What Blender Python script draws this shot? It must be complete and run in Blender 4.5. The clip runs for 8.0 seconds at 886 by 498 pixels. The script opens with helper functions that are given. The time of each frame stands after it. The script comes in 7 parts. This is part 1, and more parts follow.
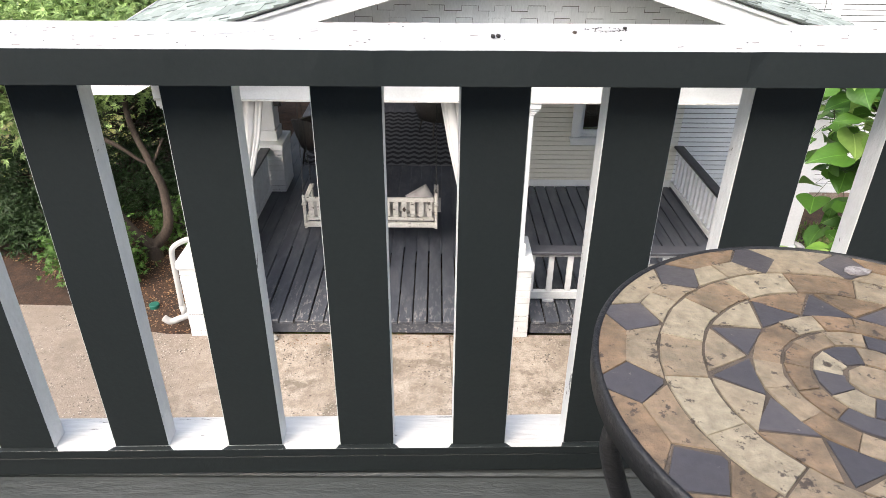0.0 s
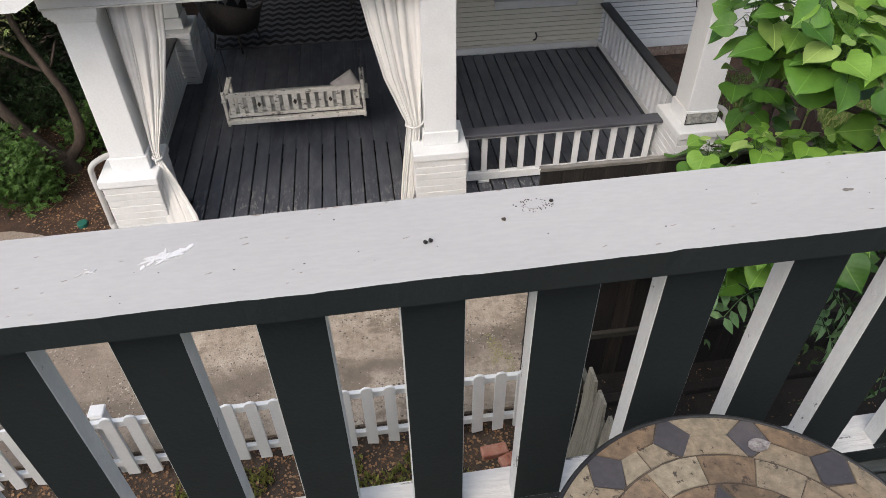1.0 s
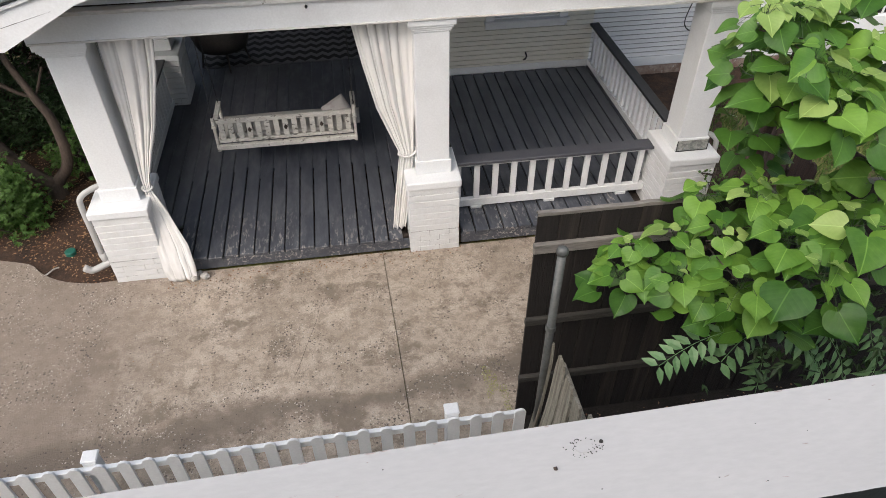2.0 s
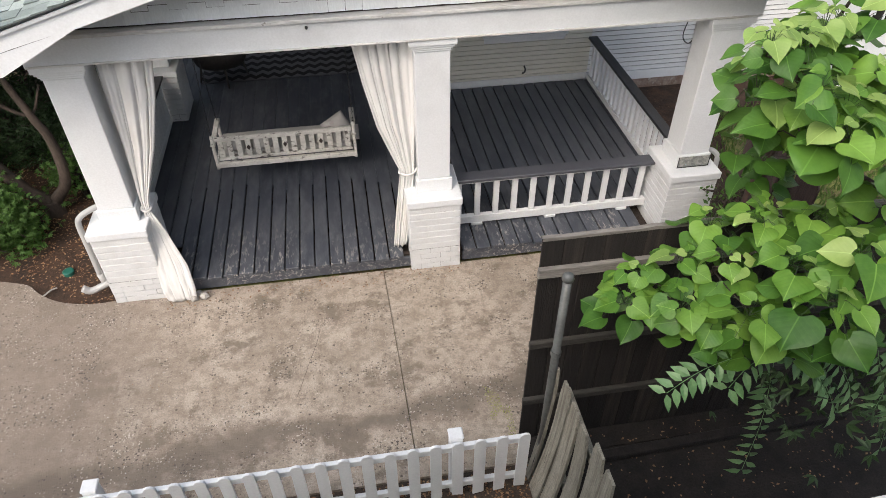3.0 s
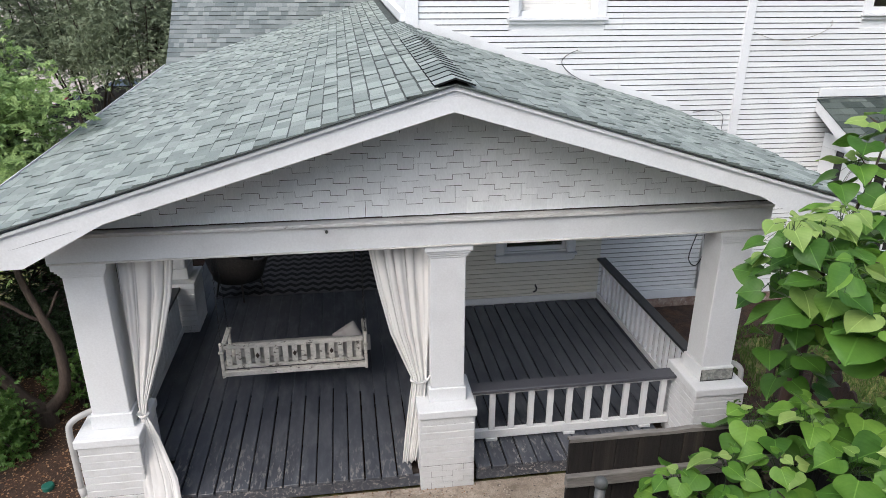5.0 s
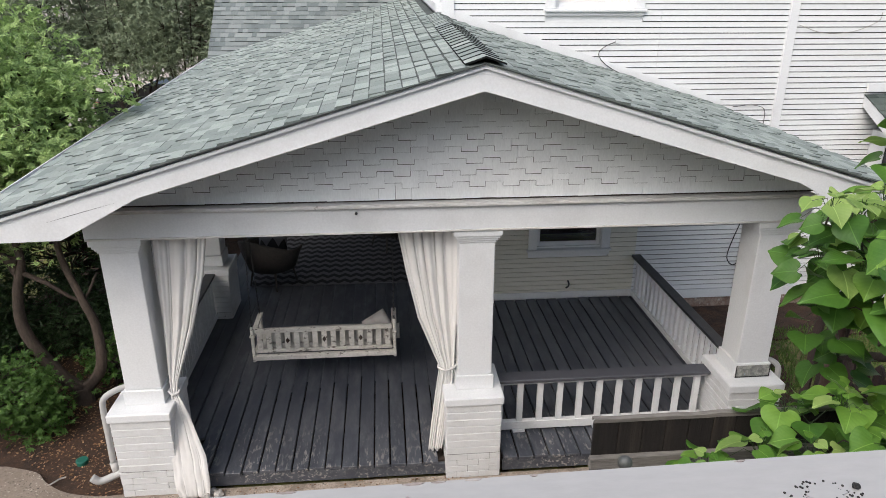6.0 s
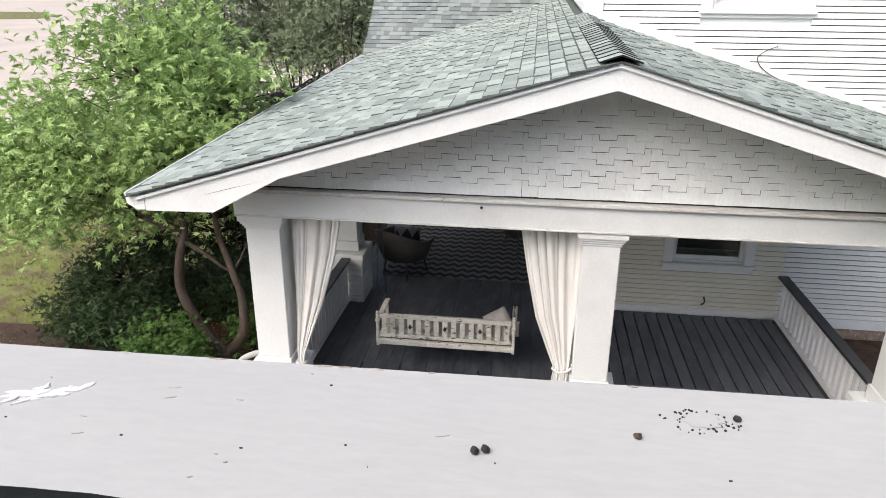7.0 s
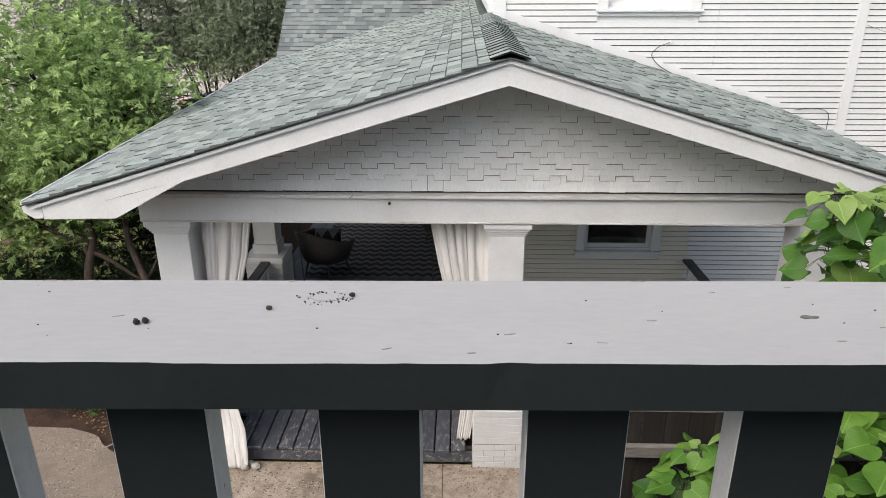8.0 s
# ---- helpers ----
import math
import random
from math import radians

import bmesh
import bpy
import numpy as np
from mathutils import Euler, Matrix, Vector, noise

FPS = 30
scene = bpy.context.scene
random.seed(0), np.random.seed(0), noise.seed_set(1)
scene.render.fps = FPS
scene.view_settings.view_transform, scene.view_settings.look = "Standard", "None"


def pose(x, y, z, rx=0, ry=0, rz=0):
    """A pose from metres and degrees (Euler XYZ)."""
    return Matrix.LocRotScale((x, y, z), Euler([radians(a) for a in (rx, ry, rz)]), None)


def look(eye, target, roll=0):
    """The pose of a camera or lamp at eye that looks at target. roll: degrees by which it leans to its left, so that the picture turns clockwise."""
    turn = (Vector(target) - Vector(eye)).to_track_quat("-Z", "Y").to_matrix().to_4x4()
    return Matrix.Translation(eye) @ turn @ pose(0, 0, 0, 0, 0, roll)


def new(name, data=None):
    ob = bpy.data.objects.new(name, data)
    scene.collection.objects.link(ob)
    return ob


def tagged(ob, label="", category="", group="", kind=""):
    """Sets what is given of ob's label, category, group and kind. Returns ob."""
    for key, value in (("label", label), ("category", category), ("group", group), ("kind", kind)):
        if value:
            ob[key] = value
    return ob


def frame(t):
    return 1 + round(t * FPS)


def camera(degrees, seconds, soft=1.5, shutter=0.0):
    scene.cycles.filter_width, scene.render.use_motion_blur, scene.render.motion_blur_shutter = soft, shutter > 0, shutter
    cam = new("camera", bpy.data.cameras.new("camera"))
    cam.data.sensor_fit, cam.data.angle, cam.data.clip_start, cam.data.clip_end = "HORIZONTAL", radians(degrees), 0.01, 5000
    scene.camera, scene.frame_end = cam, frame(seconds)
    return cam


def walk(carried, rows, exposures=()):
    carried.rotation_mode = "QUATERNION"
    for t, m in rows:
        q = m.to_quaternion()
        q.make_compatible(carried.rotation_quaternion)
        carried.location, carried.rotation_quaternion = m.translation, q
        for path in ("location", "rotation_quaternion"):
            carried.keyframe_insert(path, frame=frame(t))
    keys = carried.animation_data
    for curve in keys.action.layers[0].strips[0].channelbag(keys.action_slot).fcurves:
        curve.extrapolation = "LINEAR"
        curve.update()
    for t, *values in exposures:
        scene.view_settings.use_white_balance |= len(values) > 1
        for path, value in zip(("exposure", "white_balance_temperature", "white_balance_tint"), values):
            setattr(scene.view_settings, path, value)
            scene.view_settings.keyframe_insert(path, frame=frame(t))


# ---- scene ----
cam = camera(66.4, 8.0, 0.5)
EXPOSURES = [(0, 1.6, 6500, 10), (0.5, 1.03, 6500, 10), (1, 0.73, 6450, 10), (1.6, 0.68, 6420, 10), (3, 0.88, 6450, 10), (4, 0.88, 6250, 10), (4.5, 0.86, 6050, 10), (5, 0.6, 6080, 10), (6.4, 0.54, 6400, 10), (7, 1.0, 6480, 10), (7.5, 0.92, 6480, 10), (8, 0.56, 6450, 10)]
PATH = [
    (0, (0.023, 0.301, 4.199), (0.044, 2.045, 3.22), 0.7),
    (0.2, (0.023, 0.347, 4.266), (0.046, 2.024, 3.175), 0.88),
    (0.4, (0.027, 0.394, 4.342), (0.054, 1.994, 3.143), 0.5),
    (0.5, (0.029, 0.413, 4.381), (0.06, 1.976, 3.13), 0.03),
    (0.8, (0.032, 0.46, 4.481), (0.168, 1.961, 3.167), -0.6),
    (1, (0.032, 0.486, 4.526), (0.218, 1.967, 3.195), -0.85),
    (1.5, (0.021, 0.568, 4.639), (0.235, 2.044, 3.307), -0.5),
    (2.8, (-0.046, 0.811, 4.789), (0.197, 2.292, 3.467), 0.06),
    (3, (-0.036, 0.803, 4.792), (0.202, 2.287, 3.475), -0.23),
    (3.5, (-0.039, 0.814, 4.756), (0.192, 2.306, 3.445), -0.2),
    (4, (-0.041, 0.829, 4.698), (0.199, 2.437, 3.535), -0.3),
    (4.2, (-0.059, 0.855, 4.635), (0.193, 2.529, 3.57), -0.2),
    (4.5, (-0.067, 0.84, 4.592), (0.199, 2.597, 3.675), -0.3),
    (4.8, (-0.086, 0.833, 4.518), (0.189, 2.662, 3.755), -0.2),
    (5, (-0.094, 0.831, 4.496), (0.178, 2.67, 3.758), 0.2),
    (5.2, (-0.101, 0.82, 4.462), (0.12, 2.669, 3.73), 0.21),
    (6.5, (0.026, 0.766, 4.287), (0.14, 2.628, 3.568), 0.1),
    (6.7, (0.052, 0.755, 4.288), (-0.066, 2.618, 3.571), 0.42),
    (7, (0.104, 0.726, 4.283), (-0.138, 2.577, 3.566), 0.4),
    (7.5, (0.218, 0.65, 4.273), (-0.028, 2.502, 3.559), 0.1),
    (7.7, (0.258, 0.643, 4.27), (0.074, 2.504, 3.559), 0.14),
    (8, (0.321, 0.592, 4.273), (0.271, 2.461, 3.562), -0.1),
]
walk(cam, [(t, look(eye, target, roll)) for t, eye, target, roll in PATH], EXPOSURES)

# ---- world, sun ----
SUN_DIR = Vector((0.44, 0.55, -0.73)).normalized()
sky_world = bpy.data.worlds.new("overcast_sky")
scene.world = sky_world
sky_world.use_nodes = True
wn = sky_world.node_tree
sky = wn.nodes.new("ShaderNodeTexSky")
sky.sky_type = "NISHITA"
sky.sun_disc = False
sky.sun_elevation = radians(46)
sky.sun_rotation = radians(219)
sky.air_density, sky.dust_density, sky.ozone_density = 0.8, 6.0, 0.8
wn.nodes["Background"].inputs["Strength"].default_value = 0.13
wn.links.new(sky.outputs["Color"], wn.nodes["Background"].inputs["Color"])
sun_data = bpy.data.lights.new("sun", "SUN")
sun_data.energy, sun_data.angle, sun_data.color = 1.3, radians(100), (0.925, 0.98, 1.0)
sun = new("sun", sun_data)
sun.matrix_world = look((0, 0, 30), Vector((0, 0, 30)) + SUN_DIR)

# ---- materials ----
def nodes_of(name):
    m = bpy.data.materials.new(name)
    m.use_nodes = True
    return m, m.node_tree.nodes, m.node_tree.links, m.node_tree.nodes["Principled BSDF"]


def noise_at(ns, ls, pos, scale, detail=4.0, rough=0.6):
    n = ns.new("ShaderNodeTexNoise")
    n.inputs["Scale"].default_value, n.inputs["Detail"].default_value, n.inputs["Roughness"].default_value = scale, detail, rough
    ls.new(pos, n.inputs["Vector"])
    return n.outputs["Fac"]


def ramp(ns, ls, fac, lo, hi):
    r = ns.new("ShaderNodeMapRange")
    r.inputs["From Min"].default_value, r.inputs["From Max"].default_value = lo, hi
    ls.new(fac, r.inputs["Value"])
    return r.outputs["Result"]


def maths(ns, ls, op, a, b):
    n = ns.new("ShaderNodeMath")
    n.operation = op
    for i, v in enumerate((a, b)):
        if isinstance(v, (int, float)):
            n.inputs[i].default_value = v
        else:
            ls.new(v, n.inputs[i])
    return n.outputs[0]


def mixed(ns, ls, fac, a, b):
    n = ns.new("ShaderNodeMix")
    n.data_type = "RGBA"
    for sock, v in ((n.inputs[0], fac), (n.inputs[6], a), (n.inputs[7], b)):
        if isinstance(v, (int, float)):
            sock.default_value = v
        elif isinstance(v, tuple):
            sock.default_value = (*v, 1)
        else:
            ls.new(v, sock)
    return n.outputs[2]


def surface(name, base, rough=0.6, other=None, scale=3.0, cover=(0.45, 0.65), fine=80.0, vary=0.12, bump=0.15,
            spots=None, spot_scale=12.0, spot_cover=(0.68, 0.72), rand="", rand_amount=0.25, rand_to=None, metal=0.0, stretch=(1, 1, 1), spec=0.5):
    """A weathered surface: a base colour, a second one in broad patches, small spots, fine grain and relief."""
    m, ns, ls, b = nodes_of(name)
    geo = ns.new("ShaderNodeNewGeometry")
    mp = ns.new("ShaderNodeMapping")
    mp.inputs["Scale"].default_value = stretch
    ls.new(geo.outputs["Position"], mp.inputs["Vector"])
    pos = mp.outputs["Vector"]
    grain = noise_at(ns, ls, pos, fine, 5.0)
    col = mixed(ns, ls, ramp(ns, ls, noise_at(ns, ls, pos, scale, 6.0), *cover), base, other or tuple(c * 0.8 for c in base))
    if rand:
        if rand == "object":
            rnd = ns.new("ShaderNodeObjectInfo").outputs["Random"]
        else:
            rnd = geo.outputs["Random Per Island"]
        if rand_to:
            col = mixed(ns, ls, maths(ns, ls, "MULTIPLY", ramp(ns, ls, rnd, 0.3, 1.0), rand_amount), col, rand_to)
        else:
            dark = mixed(ns, ls, 1.0, (0, 0, 0), tuple(c * (1 - rand_amount) for c in base))
            col = mixed(ns, ls, rnd, col, dark)
    if spots:
        col = mixed(ns, ls, ramp(ns, ls, noise_at(ns, ls, pos, spot_scale, 8.0, 0.7), *spot_cover), col, spots)
    hs = ns.new("ShaderNodeHueSaturation")
    ls.new(col, hs.inputs["Color"])
    val = ns.new("ShaderNodeMapRange")
    val.inputs["To Min"].default_value, val.inputs["To Max"].default_value = 1 - vary, 1 + vary
    val.inputs["From Min"].default_value, val.inputs["From Max"].default_value = 0.3, 0.7
    ls.new(grain, val.inputs["Value"])
    ls.new(val.outputs["Result"], hs.inputs["Value"])
    ls.new(hs.outputs["Color"], b.inputs["Base Color"])
    rr = ns.new("ShaderNodeMapRange")
    rr.inputs["To Min"].default_value, rr.inputs["To Max"].default_value = max(rough - 0.12, 0.02), min(rough + 0.12, 1)
    ls.new(noise_at(ns, ls, pos, scale * 2.3, 3.0), rr.inputs["Value"])
    ls.new(rr.outputs["Result"], b.inputs["Roughness"])
    b.inputs["Metallic"].default_value = metal
    b.inputs["Specular IOR Level"].default_value = spec
    if bump:
        bp = ns.new("ShaderNodeBump")
        bp.inputs["Strength"].default_value, bp.inputs["Distance"].default_value = bump, 0.01
        ls.new(grain, bp.inputs["Height"])
        ls.new(bp.outputs["Normal"], b.inputs["Normal"])
    return m


def foliage(name, base, other, rough=0.5, translucent=0.3, rand="island", blotch=1.0):
    """Leaf: two greens by piece, light shining through."""
    m, ns, ls, b = nodes_of(name)
    geo = ns.new("ShaderNodeNewGeometry")
    rnd = ns.new("ShaderNodeObjectInfo").outputs["Random"] if rand == "object" else geo.outputs["Random Per Island"]
    patch = noise_at(ns, ls, geo.outputs["Position"], 1.3, 3.0)
    fac = maths(ns, ls, "ADD", maths(ns, ls, "MULTIPLY", rnd, 0.6), maths(ns, ls, "MULTIPLY", ramp(ns, ls, patch, 0.35, 0.65), 0.4))
    col = mixed(ns, ls, fac, base, other)
    veins = noise_at(ns, ls, geo.outputs["Position"], 45.0, 3.0)
    col2 = mixed(ns, ls, maths(ns, ls, "MULTIPLY", ramp(ns, ls, veins, 0.35, 0.75), blotch), col, tuple(c * 1.25 for c in other))
    ls.new(col2, b.inputs["Base Color"])
    b.inputs["Roughness"].default_value = rough
    b.inputs["Specular IOR Level"].default_value = 0.35
    tr = ns.new("ShaderNodeBsdfTranslucent")
    ls.new(col2, tr.inputs["Color"])
    mx = ns.new("ShaderNodeMixShader")
    mx.inputs[0].default_value = translucent
    ls.new(b.outputs["BSDF"], mx.inputs[1])
    ls.new(tr.outputs["BSDF"], mx.inputs[2])
    ls.new(mx.outputs["Shader"], ns["Material Output"].inputs["Surface"])
    bp = ns.new("ShaderNodeBump")
    bp.inputs["Strength"].default_value, bp.inputs["Distance"].default_value = 0.2, 0.004
    ls.new(veins, bp.inputs["Height"])
    ls.new(bp.outputs["Normal"], b.inputs["Normal"])
    return m


WHITE = surface("white_paint", (0.69, 0.705, 0.715), 0.45, (0.61, 0.62, 0.625), 2.2, (0.5, 0.75), 60, 0.05, 0.08, (0.42, 0.41, 0.38), 22, (0.72, 0.76))
WHITE_BRICK = surface("white_painted_brick", (0.64, 0.65, 0.655), 0.6, (0.55, 0.555, 0.55), 5, (0.5, 0.75), 120, 0.08, 0.5, (0.35, 0.33, 0.30), 14, (0.70, 0.74))
WHITE_OLD = surface("worn_white_paint", (0.415, 0.411, 0.402), 0.6, (0.385, 0.382, 0.374), 7, (0.45, 0.75), 180, 0.04, 0.05, (0.20, 0.19, 0.185), 34, (0.70, 0.74), stretch=(0.3, 1, 1))
WHITE_FLAKE = surface("flaking_white_paint", (0.60, 0.61, 0.61), 0.55, (0.50, 0.51, 0.51), 9, (0.5, 0.8), 150, 0.06, 0.25, (0.16, 0.16, 0.165), 30, (0.635, 0.655), stretch=(1, 1, 0.5))
WHITE_SCRAPED = surface("scraped_white_paint", (0.64, 0.63, 0.605), 0.6, (0.52, 0.51, 0.49), 9, (0.5, 0.75), 150, 0.08, 0.35, (0.10, 0.095, 0.085), 55, (0.615, 0.645), stretch=(0.16, 1, 1))
WHITE_SHINGLE = surface("painted_shingle", (0.80, 0.815, 0.81), 0.6, (0.73, 0.745, 0.735), 4, (0.45, 0.75), 90, 0.06, 0.3, (0.40, 0.40, 0.37), 18, (0.70, 0.75), rand="object", rand_amount=0.10, stretch=(1, 1, 0.3))
SIDING = surface("white_siding", (0.725, 0.74, 0.745), 0.5, (0.65, 0.66, 0.66), 1.4, (0.5, 0.8), 70, 0.05, 0.1, (0.45, 0.43, 0.40), 16, (0.73, 0.77), rand="object", rand_amount=0.06, stretch=(0.3, 1, 1))
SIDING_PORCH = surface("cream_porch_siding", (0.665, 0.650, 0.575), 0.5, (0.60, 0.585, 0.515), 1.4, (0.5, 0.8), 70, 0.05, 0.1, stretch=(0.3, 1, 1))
DARK_PAINT = surface("dark_green_grey_paint", (0.0165, 0.0212, 0.0218), 0.55, (0.0190, 0.0238, 0.0240), 3, (0.42, 0.72), 140, 0.06, 0.1, (0.026, 0.029, 0.031), 24, (0.69, 0.72), spec=0.3)


def deck_material():
    """Slate deck paint, scuffed, and worn through to grey wood in flecks near the front edge."""
    m, ns, ls, b = nodes_of("slate_deck_paint")
    geo = ns.new("ShaderNodeNewGeometry")
    mp = ns.new("ShaderNodeMapping")
    mp.inputs["Scale"].default_value = (1, 0.3, 1)
    ls.new(geo.outputs["Position"], mp.inputs["Vector"])
    pos = mp.outputs["Vector"]
    sep = ns.new("ShaderNodeSeparateXYZ")
    ls.new(geo.outputs["Position"], sep.inputs[0])
    rnd = ns.new("ShaderNodeObjectInfo").outputs["Random"]
    col = mixed(ns, ls, rnd, (0.047, 0.053, 0.068), (0.069, 0.077, 0.095))
    col = mixed(ns, ls, ramp(ns, ls, noise_at(ns, ls, pos, 9.0, 6.0, 0.65), 0.45, 0.75), col, (0.112, 0.118, 0.134))
    front = ns.new("ShaderNodeMapRange")
    front.inputs["From Min"].default_value, front.inputs["From Max"].default_value = 6.8, 5.97
    ls.new(sep.outputs["Y"], front.inputs["Value"])
    flecks = ramp(ns, ls, noise_at(ns, ls, pos, 30.0, 8.0, 0.72), 0.54, 0.59)
    wear = maths(ns, ls, "MULTIPLY", maths(ns, ls, "MULTIPLY", flecks, front.outputs["Result"]), ramp(ns, ls, noise_at(ns, ls, pos, 2.3, 2.0), 0.36, 0.56))
    col = mixed(ns, ls, wear, col, (0.36, 0.34, 0.315))
    ls.new(col, b.inputs["Base Color"])
    ls.new(ramp(ns, ls, noise_at(ns, ls, pos, 5.0, 4.0), -1.0, 2.2), b.inputs["Roughness"])
    b.inputs["Specular IOR Level"].default_value = 0.55
    bp = ns.new("ShaderNodeBump")
    bp.inputs["Strength"].default_value, bp.inputs["Distance"].default_value = 0.25, 0.006
    ls.new(noise_at(ns, ls, pos, 90.0, 6.0, 0.7), bp.inputs["Height"])
    ls.new(bp.outputs["Normal"], b.inputs["Normal"])
    return m


DECK = deck_material()
RAILCAP = surface("slate_rail_paint", (0.075, 0.078, 0.092), 0.4, (0.06, 0.062, 0.075), 3, (0.4, 0.7), 110, 0.08, 0.1)
RAILCAP_DARK = surface("black_rail_paint", (0.022, 0.023, 0.026), 0.42, (0.03, 0.03, 0.034), 3, (0.4, 0.7), 110, 0.08, 0.1)


def speckles(ns, ls, pos, scale, size, keep):
    """Small separate grains: only some cells of a Voronoi pattern carry one."""
    v = ns.new("ShaderNodeTexVoronoi")
    v.inputs["Scale"].default_value = scale
    ls.new(pos, v.inputs["Vector"])
    sep = ns.new("ShaderNodeSeparateColor")
    ls.new(v.outputs["Color"], sep.inputs[0])
    grain = maths(ns, ls, "LESS_THAN", v.outputs["Distance"], maths(ns, ls, "MULTIPLY", sep.outputs[1], size))
    return maths(ns, ls, "MULTIPLY", grain, maths(ns, ls, "LESS_THAN", sep.outputs[0], keep))


def concrete_material():
    """Old driveway concrete: broad stains, blotches, pale and dark aggregate in clusters, a damp dark sweep."""
    m, ns, ls, b = nodes_of("stained_concrete")
    pos = ns.new("ShaderNodeNewGeometry").outputs["Position"]
    sep = ns.new("ShaderNodeSeparateXYZ")
    ls.new(pos, sep.inputs[0])
    col = mixed(ns, ls, ramp(ns, ls, noise_at(ns, ls, pos, 0.75, 5.0, 0.55), 0.38, 0.62), (0.500, 0.418, 0.338), (0.345, 0.285, 0.225))
    col = mixed(ns, ls, ramp(ns, ls, noise_at(ns, ls, pos, 2.6, 8.0, 0.7), 0.46, 0.66), col, (0.550, 0.470, 0.390))
    col = mixed(ns, ls, maths(ns, ls, "MULTIPLY", ramp(ns, ls, noise_at(ns, ls, pos, 9.0, 8.0, 0.8), 0.47, 0.56), 0.6), col, (0.225, 0.184, 0.140))
    col = mixed(ns, ls, maths(ns, ls, "MULTIPLY", ramp(ns, ls, noise_at(ns, ls, pos, 1.7, 9.0, 0.75), 0.53, 0.60), 0.85), col, (0.185, 0.150, 0.114))
    # tree shade painted on the slab round the planting bed, with a ragged rim
    bed = maths(ns, ls, "ADD", sep.outputs["X"], maths(ns, ls, "MULTIPLY", noise_at(ns, ls, pos, 0.9, 6.0, 0.65), 1.6))
    tree_shade = ns.new("ShaderNodeMapRange")
    tree_shade.inputs["From Min"].default_value, tree_shade.inputs["From Max"].default_value = -0.9, -1.8
    ls.new(bed, tree_shade.inputs["Value"])
    col = mixed(ns, ls, maths(ns, ls, "MULTIPLY", tree_shade.outputs["Result"], 0.75), col, (0.215, 0.172, 0.138))
    # the damp sweep along the fence
    wave = maths(ns, ls, "ADD", sep.outputs["Y"], maths(ns, ls, "MULTIPLY", noise_at(ns, ls, pos, 1.1, 5.0, 0.6), 0.9))
    off = maths(ns, ls, "ABSOLUTE", maths(ns, ls, "SUBTRACT", maths(ns, ls, "SUBTRACT", wave, maths(ns, ls, "MULTIPLY", sep.outputs["X"], 0.10)), 4.62), 0.0)
    damp = ns.new("ShaderNodeMapRange")
    damp.inputs["From Min"].default_value, damp.inputs["From Max"].default_value = 0.20, 0.05
    ls.new(off, damp.inputs["Value"])
    col = mixed(ns, ls, maths(ns, ls, "MULTIPLY", damp.outputs["Result"], 0.8), col, (0.145, 0.117, 0.091))
    # grains and pits, denser in some places
    dense = ramp(ns, ls, noise_at(ns, ls, pos, 2.0, 7.0, 0.75), 0.46, 0.60)
    col = mixed(ns, ls, maths(ns, ls, "MULTIPLY", speckles(ns, ls, pos, 62.0, 0.56, 0.40), maths(ns, ls, "MULTIPLY", dense, 0.8)), col, (0.62, 0.56, 0.49))
    col = mixed(ns, ls, maths(ns, ls, "MULTIPLY", speckles(ns, ls, pos, 52.0, 0.60, 0.42), maths(ns, ls, "MULTIPLY", dense, 0.95)), col, (0.070, 0.058, 0.050))
    col = mixed(ns, ls, maths(ns, ls, "MULTIPLY", speckles(ns, ls, pos, 26.0, 0.30, 0.14), 0.85), col, (0.075, 0.062, 0.052))
    col = mixed(ns, ls, maths(ns, ls, "MULTIPLY", ramp(ns, ls, noise_at(ns, ls, pos, 75.0, 5.0, 0.85), 0.40, 0.64), 0.6), col, (0.17, 0.145, 0.122))
    ls.new(col, b.inputs["Base Color"])
    b.inputs["Roughness"].default_value = 0.88
    b.inputs["Specular IOR Level"].default_value = 0.3
    bp = ns.new("ShaderNodeBump")
    bp.inputs["Strength"].default_value, bp.inputs["Distance"].default_value = 0.9, 0.010
    ls.new(noise_at(ns, ls, pos, 60.0, 8.0, 0.75), bp.inputs["Height"])
    ls.new(bp.outputs["Normal"], b.inputs["Normal"])
    return m


CONCRETE = concrete_material()
MULCH = surface("bark_mulch", (0.052, 0.026, 0.014), 0.95, (0.022, 0.012, 0.007), 5, (0.4, 0.65), 50, 0.5, 1.0, (0.13, 0.08, 0.052), 40, (0.60, 0.68))
# a copy of the soil, darkened for the shade between the fences
SOIL_SHADED = surface("shaded_dark_soil", (0.020, 0.016, 0.013), 0.95, (0.009, 0.007, 0.006), 4, (0.4, 0.65), 60, 0.4, 1.0, (0.055, 0.043, 0.032), 45, (0.66, 0.72))
SOIL = surface("dark_soil", (0.066, 0.046, 0.033), 0.95, (0.034, 0.026, 0.020), 4, (0.4, 0.65), 60, 0.4, 1.0, (0.09, 0.07, 0.05), 45, (0.66, 0.72))
LAWN = surface("lawn", (0.15, 0.165, 0.045), 0.95, (0.105, 0.080, 0.042), 2.6, (0.46, 0.60), 50, 0.45, 0.9, (0.055, 0.045, 0.022), 6, (0.56, 0.64))
STREET = surface("pale_street_concrete", (0.46, 0.40, 0.36), 0.9, (0.40, 0.35, 0.31), 0.15, (0.4, 0.6), 6, 0.06, 0.1)
